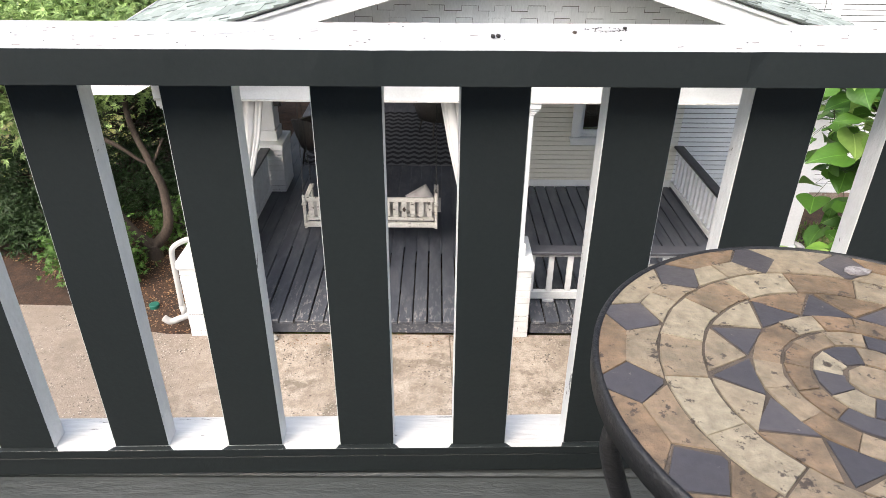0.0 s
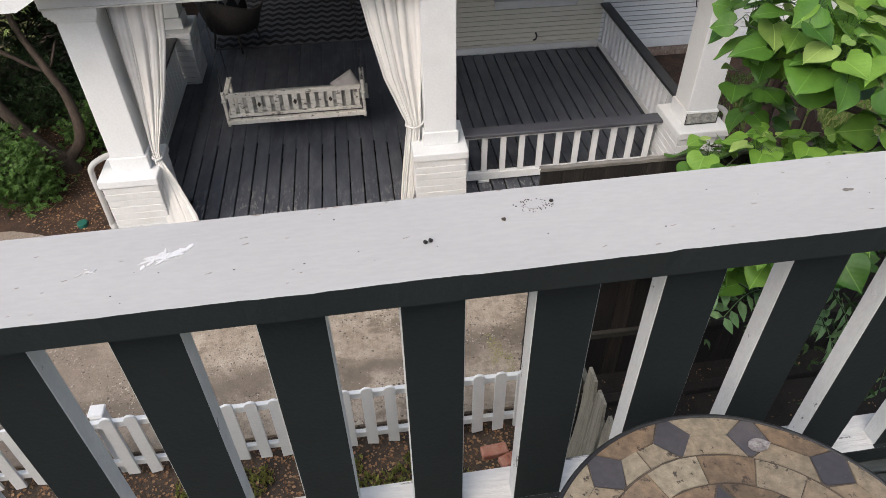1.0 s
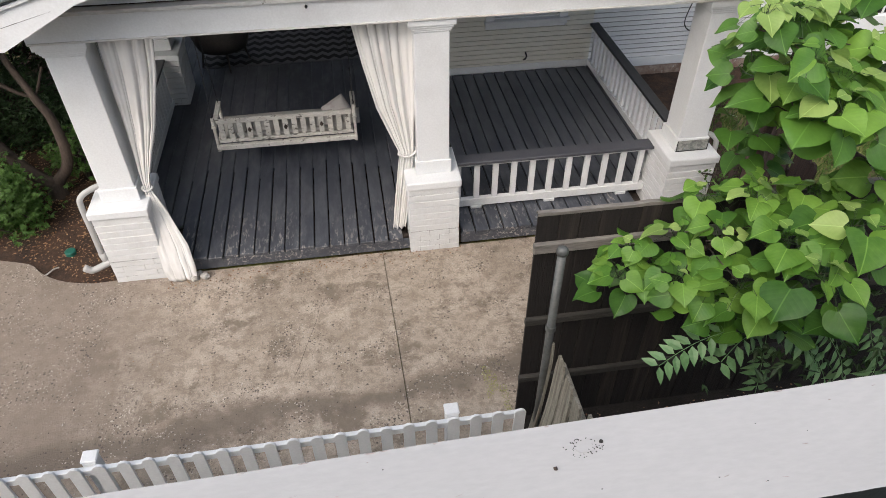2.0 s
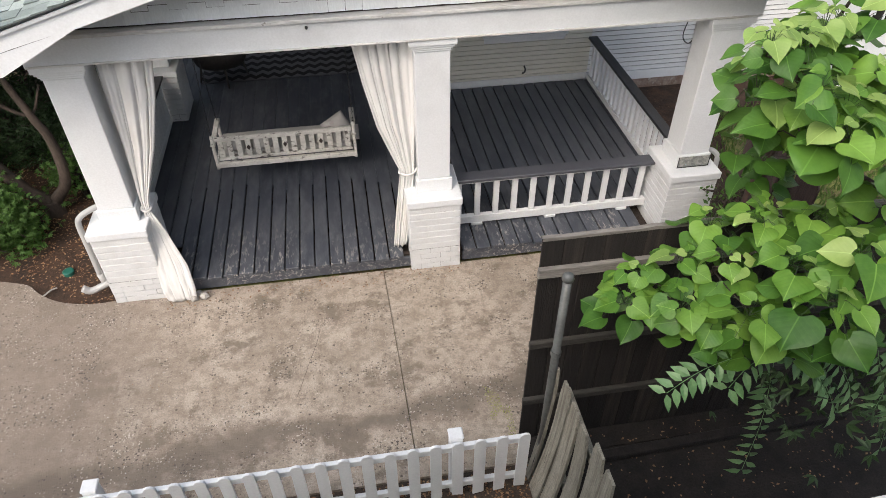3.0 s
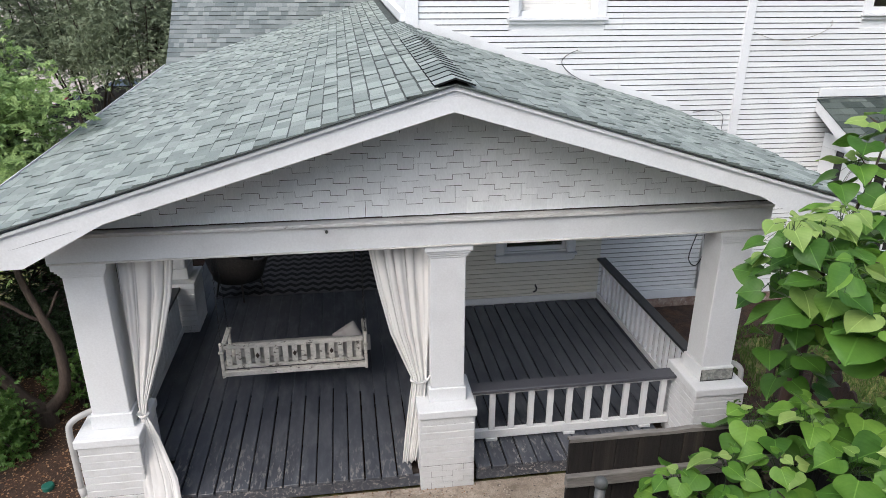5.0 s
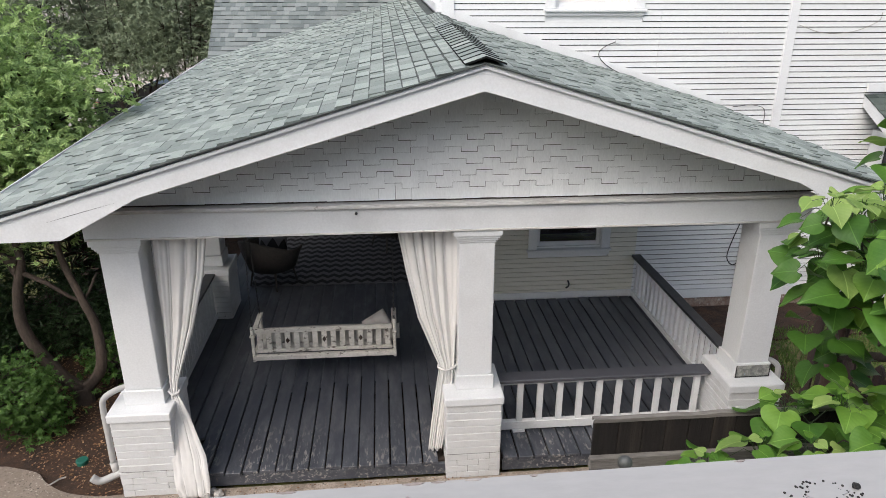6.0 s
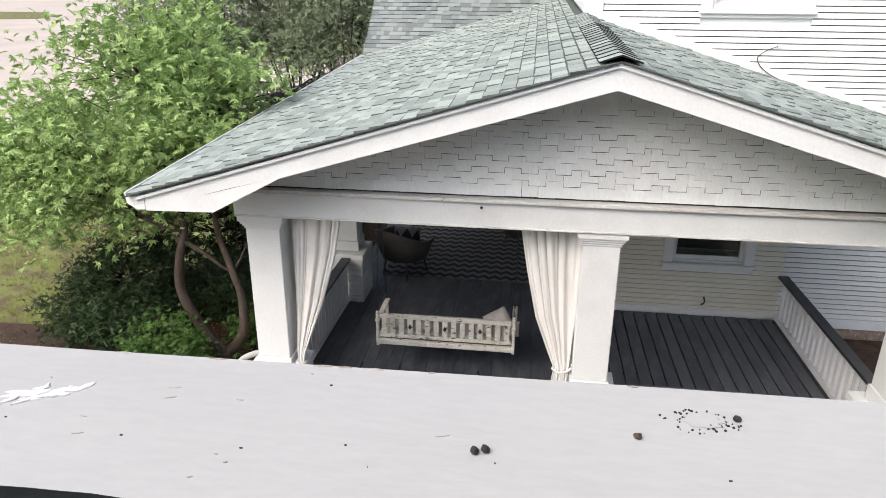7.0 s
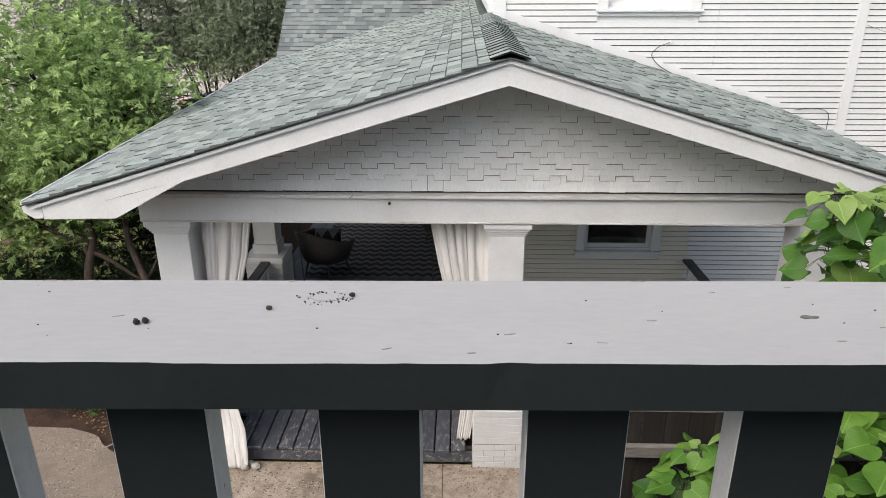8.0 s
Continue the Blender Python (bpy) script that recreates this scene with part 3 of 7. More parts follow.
EDGE = [(p.x, p.y) for p in smooth_path([(-3.75, 6.46, 0), (-3.42, 6.345, 0), (-3.275, 6.20, 0), (-3.08, 6.063, 0), (-2.88, 5.99, 0), (-2.67, 5.958, 0), (-2.42, 5.97, 0)], 4)]
patch("mulch_bed", [(-14, 6.75), *EDGE, (-2.4, 6.0), (-2.4, 14.5), (-4.3, 14.0), (-5.2, 10.5), (-5.9, 8.2), (-14, 8.0)], -0.03, MULCH, "brown bark mulch bed with dry leaves")
patch("soil_shade", [(1.12, -4), (9, -4), (9, 3.615), (1.12, 3.615)], -0.03, SOIL_SHADED, "soil between the fences, coloured dark for its shade")
patch("soil_strip", [(-14, -4), (1.115, -4), (1.115, 3.62), (-14, 3.62)], -0.03, SOIL, "dark soil strip scattered with dry leaves")
patch("soil_corner", [(1.06, 3.625), (9, 3.625), (9, 5.2), (4.2, 5.4), (3.7, 5.965), (1.06, 5.965)], -0.034, SOIL_SHADED, "soil behind the board fence, coloured dark for its shade")
patch("house_border", [(3.6, 6.0), (4.4, 6.4), (5.0, 8.3), (12, 8.7), (12, 9.35), (3.6, 9.35)], -0.03, MULCH, "bare mulch border along the house wall")
# the concrete drive, two slabs with a joint
for name, pts in (("driveway", [(-14, 3.58), (0.2155, 3.58), (0.1975, 4.6), (0.1635, 5.97), *reversed(EDGE), (-14, 6.75)]),
                  ("driveway", [(0.2225, 3.58), (1.055, 3.58), (1.055, 3.83), (2.6, 3.83), (2.6, 5.97), (0.1705, 5.97), (0.2045, 4.6)])):
    patch(name, pts, 0.0, CONCRETE, "stained tan concrete driveway slab with a joint")
bm = bmesh.new()
crack = smooth_path([(-0.50, 5.30, 0.0012), (-0.53, 5.12, 0.0012), (-0.61, 4.86, 0.0012), (-0.68, 4.62, 0.0012), (-0.72, 4.5, 0.0012)], 5)
for a, b in zip(crack, crack[1:]):
    w = 0.0016
    bm.faces.new([bm.verts.new((p.x + s, p.y, p.z)) for p, s in ((a, -w), (a, w), (b, w), (b, -w))])
structure("driveway_crack", bm, DARKBARK, "thin dark hairline crack in the concrete", "crack")
patch("street", [(-11, 19), (-30, 21.5), (-150, 60), (-590, 200), (-590, 590), (-30, 590), (-4.5, 40), (-4.0, 19)], -0.045, STREET, "pale sunlit concrete street", 0.02)
patch("street_island", [(-150, 92), (-75, 90), (-70, 93), (-74, 104), (-87, 117), (-160, 120)], 0.0, LAWN, "grassy island in the street", 0.06)

# ---- the neighbour's house: walls ----
WY = 9.40
WIN_LOW = (2.03, 2.95, 0.95, 2.28)
WIN_UP = (2.092, 3.107, 4.092, 5.60)
WIN_FAR = (6.88, 7.78, 4.13, 5.60)
bm = bmesh.new()
wall_boxes(bm, 0.74, 13.0, WY + 0.02, WY + 0.20, 0.0, 7.0, [WIN_LOW, WIN_UP, WIN_FAR])
structure("wall_south", bm, SIDING, "white house wall behind its lap siding", "wall")
bm = bmesh.new()
cbox(bm, 0.74, 0.94, WY + 0.21, 17.0, 0.0, 7.0, 0.002)
structure("wall_west", bm, SIDING, "white house side wall", "wall")
bm = bmesh.new()
cbox(bm, 0.95, 13.0, 12.5, 12.7, 0.0, 7.0, 0.002)
cbox(bm, 0.95, 13.0, WY + 0.21, 12.5, 2.9, 3.1, 0.002)
structure("wall_inner", bm, INTERIOR, "plain room wall behind the windows, coloured dark for dimness", "wall")
bm = bmesh.new()
prism(bm, [(0.2, 6.95), (13.2, 6.95), (6.7, 10.5)], 1, 8.9, 17.2)
structure("roof_house", bm, SHINGLE_GREY, "grey shingled main house roof", "roof")


def siding_rows(parent, z0, z1, exposure, spans, skip=()):
    """Lap boards, thin at the top, cut round openings."""
    rows = int((z1 - z0) / exposure)
    for r in range(rows):
        lo, hi = z0 + r * exposure, z0 + (r + 1) * exposure + 0.012
        for a, b in spans:
            cuts, x = [], a
            for h in sorted(k for k in skip if k[2] < hi - 0.02 and k[3] > lo + 0.02):
                if x < h[0] < b:
                    cuts.append((x, h[0]))
                    x = h[1]
            cuts.append((x, b))
            for p, q in cuts:
                if q - p < 0.05:
                    continue
                joint = p + (q - p) * random.uniform(0.25, 0.75)
                pieces = [(p, joint - 0.001), (joint + 0.001, q)] if q - p > 2.5 and random.random() < 0.35 else [(p, q)]
                for u, v in pieces:
                    bm = bmesh.new()
                    drop = random.uniform(-0.0015, 0.0015)
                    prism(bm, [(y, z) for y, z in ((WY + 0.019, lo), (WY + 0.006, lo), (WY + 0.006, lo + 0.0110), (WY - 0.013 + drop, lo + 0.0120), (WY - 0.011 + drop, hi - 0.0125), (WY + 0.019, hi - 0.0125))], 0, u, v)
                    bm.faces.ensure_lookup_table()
                    # outside the porch the recess below each lap is painted dark for its shadow
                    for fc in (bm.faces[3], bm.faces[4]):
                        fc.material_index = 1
                    part("siding_board", bm, [SIDING_PORCH, SIDING_PORCH] if u < 3.4 and lo < 2.6 else [SIDING, SHADE_AND_CRACKS], parent)


def window_unit(name, x0, x1, z0, z1, label, blind=False, apron=0.16, grid=False):
    """A framed sash window in the wall: casing, sill, sashes, panes."""
    w = thing(name, ((x0 + x1) / 2, WY, z0), label, "window", kind="structure")
    t = 0.115
    bm = bmesh.new()
    cbox(bm, x0 - t, x0 + 0.005, WY - 0.035, WY + 0.06, z0 - 0.02, z1 + 0.02, 0.004)
    cbox(bm, x1 - 0.005, x1 + t, WY - 0.035, WY + 0.06, z0 - 0.02, z1 + 0.02, 0.004)
    cbox(bm, x0 - t - 0.02, x1 + t + 0.02, WY - 0.045, WY + 0.06, z1 + 0.021, z1 + 0.16, 0.004)
    part("casing", bm, WHITE, w)
    part("apron", box_bm(x0 - t, x1 + t, WY - 0.03, WY + 0.05, z0 - apron, z0 - 0.056, 0.004), WHITE, w)
    part("window_sill", box_bm(x0 - t - 0.02, x1 + t + 0.02, WY - 0.075, WY + 0.08, z0 - 0.055, z0 - 0.021, 0.006), WHITE, w)
    bm = bmesh.new()
    mid = (z0 + z1) / 2
    for lo, hi, d in ((z0, mid + 0.02, 0.05), (mid - 0.02, z1, 0.085)):
        y = WY + d
        cbox(bm, x0 + 0.006, x0 + 0.06, y, y + 0.03, lo, hi, 0.003)
        cbox(bm, x1 - 0.06, x1 - 0.006, y, y + 0.03, lo, hi, 0.003)
        cbox(bm, x0 + 0.061, x1 - 0.061, y, y + 0.03, lo, lo + 0.06, 0.003)
        cbox(bm, x0 + 0.061, x1 - 0.061, y, y + 0.03, hi - 0.045, hi, 0.003)
        if grid:
            for k in (1, 2):
                xx = x0 + (x1 - x0) * k / 3
                cbox(bm, xx - 0.01, xx + 0.01, y + 0.005, y + 0.025, lo + 0.061, hi - 0.046, 0.002)
    part("sash", bm, WHITE, w)
    for lo, hi, d in ((z0 + 0.055, mid - 0.02, 0.062), (mid + 0.02, z1 - 0.04, 0.097)):
        p = part("pane", box_bm(x0 + 0.055, x1 - 0.055, WY + d, WY + d + 0.005, lo, hi, 0.0005), GLASS, w)
        p.visible_shadow = False
    if blind:
        bm = bmesh.new()
        n = 26
        for k in range(n):
            z = z0 + 0.03 + (z1 - z0 - 0.06) * k / n
            cbox(bm, x0 + 0.02, x1 - 0.02, WY + 0.135, WY + 0.15, z, z + (z1 - z0) / n * 0.93, 0.001)
        part("blind", bm, BLIND, w, "closed white slatted blind")
    return w


window_unit("window_1", *WIN_LOW, "white wooden sash window with a dark room behind", apron=0.12)
window_unit("window_2", *WIN_UP, "white wooden upstairs window with a closed white blind", blind=True, apron=0.10)
window_unit("window_3", *WIN_FAR, "white wooden upstairs window of the house", apron=0.10)
bm = bmesh.new()
cbox(bm, 5.11, 5.23, WY - 0.035, WY + 0.015, 0.25, 6.95, 0.004)
structure("trim_board", bm, WHITE, "white vertical trim board on the siding", "trim")
bm = bmesh.new()
cbox(bm, 0.70, 0.86, WY - 0.039, WY + 0.015, 3.9, 6.95, 0.004)
cbox(bm, 0.70, 0.735, WY + 0.016, WY + 0.15, 3.9, 6.95, 0.004)
structure("corner_board", bm, WHITE, "white corner board of the upper wall", "trim")
bm = bmesh.new()
cbox(bm, 3.6, 13.0, WY - 0.03, WY + 0.015, 0.10, 0.235, 0.005)
cbox(bm, 0.78, 3.5, WY - 0.025, WY + 0.015, 0.175, 0.27, 0.005)
structure("baseboard", bm, WHITE, "white base board under the siding", "trim")
bm = bmesh.new()
cbox(bm, 3.6, 13.0, WY - 0.01, WY + 0.015, -0.06, 0.10, 0.003)
structure("foundation", bm, FOUNDATION, "crumbling brick foundation under the wall", "foundation")

# ---- the porch roof ----
RX = 0.656
EX_L, EX_R = -2.95, 4.26


def ridge_z(y):
    return 3.862 + 0.038 * (y - 5.4)


def eave_z(y):
    return 2.795 + 0.050 * (y - 5.4)


def slope_point(side, y, v):
    """On the roof's top: v from the eave (0) to the ridge (1)."""
    ex = EX_L if side < 0 else EX_R
    ez = eave_z(y) if side < 0 else eave_z(y) - 0.02 * (y - 5.4)
    return Vector((ex + (RX - ex) * v, y, ez + (ridge_z(y) - ez) * v))


def valley_y(v):
    return 12.87 + 1.42 * v


house = thing("porch_roof", (RX, 5.4, 2.6), "low gabled porch roof with green-grey shingles and white boards", "roof", kind="structure")
bm = bmesh.new()
for side in (-1, 1):
    rows = []
    for v in (0.0, 1.0):
        y1 = (valley_y(v) if side < 0 else WY + 0.02)
        tops = [slope_point(side, y, v) - Vector((0, 0, 0.016)) for y in (5.43, y1)]
        rows.append([(bm.verts.new(p), bm.verts.new(p - Vector((0, 0, 0.05)))) for p in tops])
    (a, b), (d, c) = rows[0], rows[1]
    for k in (0, 1):
        bm.faces.new((a[k], b[k], c[k], d[k])).material_index = 1 - k
    for p, q in ((a, b), (b, c), (c, d), (d, a)):
        bm.faces.new((p[0], q[0], q[1], p[1]))
part("roof_deck", bm, [WHITE, SHINGLE_DARK], house)
# barge boards with their cut ends
for s in (-1, 1):
    def mx(x):
        return RX + s * (RX - x) * -1 if s > 0 else x
    pts = [(RX, 3.829), (-2.832, 2.779), (-2.835, 2.662), (-2.285, 2.672), (-1.73, 2.965), (RX, 3.662)]
    pts = [(x if s < 0 else 2 * RX - x, z) for x, z in pts]
    bm = bmesh.new()
    prism(bm, pts, 1, 5.396, 5.428)
    part("barge_board", bm, WHITE, house)
    bm = bmesh.new()
    cr = [(RX, 3.8425), (-2.90, 2.771), (-2.90, 2.748), (RX, 3.812)]
    prism(bm, [(x if s < 0 else 2 * RX - x, z) for x, z in cr], 1, 5.372, 5.395)
    part("crown_strip", bm, WHITE, house)
    bm = bmesh.new()
    cr = [(RX, 3.852), (-2.97, 2.781), (-2.97, 2.772), (RX, 3.843)]
    prism(bm, [(x if s < 0 else 2 * RX - x, z) for x, z in cr], 1, 5.352, 5.43)
    part("drip_edge", bm, SHINGLE_DARK, house)
# drying cracks near the boards' ends
for pts in ([(-2.351, 2.806), (-2.16, 2.861), (-1.88, 2.933)], [(3.606, 2.794), (3.746, 2.762), (3.868, 2.727)]):
    bm = bmesh.new()
    prism(bm, [(x, z + 0.0018) for x, z in pts] + [(x, z - 0.0018) for x, z in pts[::-1][1:2]], 1, 5.3948, 5.3972)
    part("crack", bm, SHADE_AND_CRACKS, house)
# gutter along the west eave
bm = bmesh.new()
gut = []
for k, y in enumerate((5.40, 13.0)):
    z = eave_z(y)
    prof = [(-2.84, z - 0.01), (-2.84, z - 0.125), (-2.91, z - 0.13), (-2.985, z - 0.08), (-2.998, z + 0.006), (-2.986, z + 0.006), (-2.974, z - 0.075), (-2.905, z - 0.12), (-2.85, z - 0.115), (-2.85, z - 0.01)]
    gut.append([bm.verts.new((x, y, zz)) for x, zz in prof])
for i in range(10):
    bm.faces.new((gut[0][i], gut[0][(i + 1) % 10], gut[1][(i + 1) % 10], gut[1][i]))
bm.faces.new([bm.verts.new((x, 5.398, eave_z(5.4) + d)) for x, d in ((-2.84, -0.01), (-2.84, -0.125), (-2.91, -0.13), (-2.985, -0.08), (-2.998, 0.006))])
part("gutter", bm, WHITE, house, "white metal gutter with a closed end")
# flashing board where the roof meets the wall
bm = bmesh.new()
za, zb = ridge_z(WY), slope_point(1, WY, 0.0).z
prism(bm, [(RX + 0.06, za - 0.03), (EX_R + 0.1, zb - 0.04), (EX_R + 0.1, zb + 0.045), (RX + 0.06, za + 0.085)], 1, WY - 0.035, WY + 0.012)
part("flashing", bm, WHITE, house)
bm = bmesh.new()
prism(bm, [(WY - 0.02, ridge_z(WY) + 0.02), (14.4, ridge_z(14.4) + 0.02), (14.4, ridge_z(14.4) + 0.12), (WY - 0.02, ridge_z(WY) + 0.12)], 0, RX - 0.02, RX + 0.07)
part("flashing", bm, WHITE, house)
# steep roof behind, facing the camera
bm = bmesh.new()
zz = eave_z(12.87) - 0.02
prism(bm, [(12.87, zz), (15.6, zz + 0.86 * 2.73), (15.6, zz + 0.86 * 2.73 - 0.1), (13.0, zz - 0.1)], 0, EX_L, 0.72)
part("back_slope", bm, SHINGLE_GREY, house)

# ---- beam, gable wall, ceiling ----
bm = bmesh.new()
cbox(bm, -2.42, 3.62, 6.03, 6.26, 2.435, 2.66, 0.006)
structure("porch_beam", bm, WHITE, "white painted beam across the porch columns", "beam")
bm = bmesh.new()
cbox(bm, -2.40, 3.60, 5.985, 6.26, 2.661, 2.692, 0.004)
cbox(bm, -2.41, 3.61, 6.012, 6.029, 2.437, 2.452, 0.003)
structure("beam_ledge", bm, GRIMY_WHITE, "grimy white ledge along the beam", "trim")
bm = bmesh.new()
prism(bm, [(-2.42, 2.693), (3.62, 2.693), (3.62, 2.86), (RX, 3.78), (-2.42, 2.86)], 1, 6.075, 6.2)
structure("gable_wall", bm, DARKBARK, "weathered backing boards of the gable", "wall")
for x0, x1, y0 in ((-2.42, -2.19, 6.27), (3.39, 3.62, 6.27)):
    bm = bmesh.new()
    cbox(bm, x0, x1, y0, 14.6 if x0 < 0 else WY, 2.435, 2.66, 0.006)
    structure("porch_beam", bm, WHITE, "white side beam of the porch", "beam")
# ceiling coloured darker than white paint to cut light bounced in the porch
bm = bmesh.new()
cbox(bm, -2.6, 3.7, 6.27, WY - 0.02, 2.62, 2.65, 0.001)
cbox(bm, -2.6, 0.72, WY - 0.015, 14.6, 2.62, 2.65, 0.001)
structure("ceiling", bm, CEILING, "boarded porch ceiling, grey-green and darkened to cut bounced light", "ceiling")
# unseen end wall, coloured dark so little light bounces into the porch
bm = bmesh.new()
cbox(bm, -2.6, 0.72, 14.62, 14.75, 0.0, 3.2, 0.002)
structure("wall_porch_end", bm, INTERIOR, "added end wall of the porch, dark to cut bounced light", "wall")

# ---- deck ----
deck = thing("porch_deck", (0.5, 6.0, 0.0), "dark slate-painted plank porch floor, worn along its front edge", "floor", kind="structure")
bm = bmesh.new()
cbox(bm, -2.45, 3.55, 6.02, WY - 0.03, 0.0, 0.07, 0.002)
cbox(bm, -2.45, 0.72, WY - 0.025, 14.6, 0.0, 0.07, 0.002)
for yy in (6.03, 6.6, 7.2, 7.8, 8.4, 9.0, 9.8, 10.6, 11.4, 12.2, 13.0, 13.8):
    cbox(bm, -2.45, 3.55 if yy < 9.3 else 0.72, yy, yy + 0.05, 0.07, 0.137, 0.002)
part("deck_frame", bm, DARKBARK, deck)
for a, b in ((-1.93, 0.455), (1.0, 3.06)):
    part("fascia", box_bm(a, b, 5.985, 6.018, 0.012, 0.128, 0.004), DECK, deck)
pitch, x = 0.1512, -2.472
while x < 3.50:
    x1 = min(x + pitch - random.uniform(0.012, 0.017), 3.55)
    front = 5.965 + random.uniform(-0.012, 0.012)
    for px0, px1 in ((-2.49, -1.94), (0.45, 1.0), (3.05, 3.66)):
        if x1 > px0 and x < px1:
            front = 6.52
    back = 14.6 if x1 < 0.72 else WY - 0.03
    lift = random.uniform(-0.003, 0.003)
    part("plank", box_bm(x, x1, front, back, 0.138, 0.1725 + lift, 0.004), DECK, deck)
    if x1 < 0.45:
        # added strips close the joints lost in the dark at the porch's back
        part("joint_filling", box_bm(x1 + 0.0005, x + pitch - 0.0005, 7.25 + random.uniform(0, 0.3), back, 0.1375, 0.1685, 0.0005), DECK, deck)
    x += pitch

# ---- piers and columns ----
COURSE = 0.0668


def brick_mesh(length):
    bm = bmesh.new()
    cbox(bm, 0, length, 0, 0.095, 0, COURSE - 0.0035, 0.0022)
    bmesh.ops.recalc_face_normals(bm, faces=bm.faces)
    me = bpy.data.meshes.new("brick")
    bm.to_mesh(me)
    bm.free()
    me.materials.append(WHITE_BRICK)
    return me


BRICKS = {k: brick_mesh(k) for k in (0.2095, 0.1035)}


def pier_column(cx, cy, label, shaft=0.308, base_z=0.0, dx=0.0):
    """A brick pier, deeper than wide, its cap, and a square column set back on it."""
    hx, hy, py = 0.253, 0.282, cy - 0.025
    px = cx + dx
    p = thing("porch_column", (cx, cy, base_z), label, "column", "porch columns")
    bm = bmesh.new()
    cbox(bm, px - hx + 0.008, px + hx - 0.008, py - hy + 0.008, py + hy - 0.008, 0.0, 0.796, 0.004)
    core = part("brick_pier", bm, SHADE_AND_CRACKS, p)
    # the lowest courses show their joints
    for r in range(4):
        z = r * COURSE * 0.985 + 0.002
        for turn in range(4):
            half, reach = (hx, hy) if turn % 2 == 0 else (hy, hx)
            rot = Matrix.Translation((px, py, z)) @ Matrix.Rotation(turn * math.pi / 2, 4, "Z")
            # each face: two whole bricks and a half, shifted course by course
            lens = [0.2095, 0.2095, 0.1035] if (r + turn) % 2 else [0.1035, 0.2095, 0.2095]
            x, k_ = -half, half / 0.265
            for k in lens:
                jig = random.uniform(-0.003, 0.004)
                shared("brick", BRICKS[k], core, rot @ Matrix.Translation((x + 0.0005, -reach + jig, 0)) @ Matrix.Diagonal((k_, 1, 0.985, 1)))
                x += (k + 0.0028) * k_
    # those above are smoothed over into even ledges
    z0 = 4 * COURSE * 0.985 + 0.002
    step = (0.7965 - z0) / 7
    for r in range(7):
        out = random.uniform(-0.0015, 0.0015)
        part("ledge", box_bm(px - hx - out, px + hx + out, py - hy - out, py + hy + out, z0 + r * step, z0 + (r + 1) * step - 0.0006, 0.0065), WHITE_BRICK, core)
    part("pier_cap", box_bm(px - hx - 0.017, px + hx + 0.017, py - hy - 0.017, py + hy + 0.017, 0.797, 0.879, 0.009), WHITE, p)
    b = shaft / 2 + 0.019
    part("plinth", box_bm(cx - b, cx + b, cy - b, cy + b, 0.88, 1.022, 0.005), WHITE, p)
    t = shaft / 2
    bm = bmesh.new()
    cbox(bm, cx - t, cx + t, cy - t, cy + t, 1.023, 2.31, 0.006)
    part("shaft", bm, WHITE, p)
    bm = bmesh.new()
    for e, lo, hi in ((0.010, 2.311, 2.332), (0.022, 2.333, 2.355), (0.036, 2.356, 2.380), (0.052, 2.381, 2.433)):
        cbox(bm, cx - t - e, cx + t + e, cy - t - e, cy + t + e, lo, hi, 0.005)
    part("capital", bm, WHITE, p)
    return p


COL_L, COL_C, COL_R = (-2.196, 6.235), (0.728, 6.235), (3.368, 6.225)
pier_column(*COL_L, "white square wooden column on a painted brick pier", dx=-0.02)
pier_column(*COL_C, "white square wooden column on a painted brick pier", dx=-0.017)
pier_column(*COL_R, "white square wooden column on a painted brick pier, with a peeling grey plate", dx=-0.008)
pier_column(-2.36, 9.42, "white square wooden column on a painted brick pier in the porch shade")
plate = thing("metal_plate", (3.37, 6.04, 0.885), "small peeling grey metal plate on the column foot", "plate")
part("plate", box_bm(3.205, 3.531, 6.041, 6.0505, 0.89, 1.006, 0.002), PLAQUE, plate)
part("plate_rim", box_bm(3.199, 3.537, 6.038, 6.0405, 0.884, 0.8945, 0.001), IRON, plate)
part("plate_rim", box_bm(3.199, 3.2085, 6.038, 6.0405, 0.895, 1.01, 0.001), IRON, plate)
part("plate_rim", box_bm(3.5275, 3.537, 6.038, 6.0405, 0.895, 1.01, 0.001), IRON, plate)

# ---- porch railings ----
def railing(name, a, b, axis, at, label, cap_mat, cap_w=0.16, pitch=0.198, width=0.052, first=0.0, cap_z=(0.766, 0.802), low=(0.205, 0.295), blocks=True):
    """A straight railing along x (axis 0) or y (axis 1) at the other coordinate."""
    r = thing(name, ((a + b) / 2, at, 0.172) if axis == 0 else (at, (a + b) / 2, 0.172), label, "railing", "porch railings")

    def bx(u0, u1, w, z0, z1, c=0.004):
        return box_bm(u0, u1, at - w, at + w, z0, z1, c) if axis == 0 else box_bm(at - w, at + w, u0, u1, z0, z1, c)
    part("handrail", bx(a, b, cap_w / 2, *cap_z, 0.006), cap_mat, r)
    part("top_rail", bx(a, b, 0.024, cap_z[0] - 0.05, cap_z[0] - 0.0005), WHITE, r)
    part("bottom_rail", bx(a, b, 0.03, *low), WHITE, r)
    u = a + first
    while u < b - 0.01:
        part("baluster", bx(max(u - width / 2, a + 0.001), min(u + width / 2, b - 0.001), 0.02, low[1] + 0.0005, cap_z[0] - 0.0505, 0.003), WHITE, r)
        u += pitch
    if blocks:
        for k in (0.12, 0.5, 0.88):
            c = a + (b - a) * k
            part("block", bx(c - 0.06, c + 0.06, 0.04, 0.1735, low[0] - 0.0005), WHITE, r)
    return r


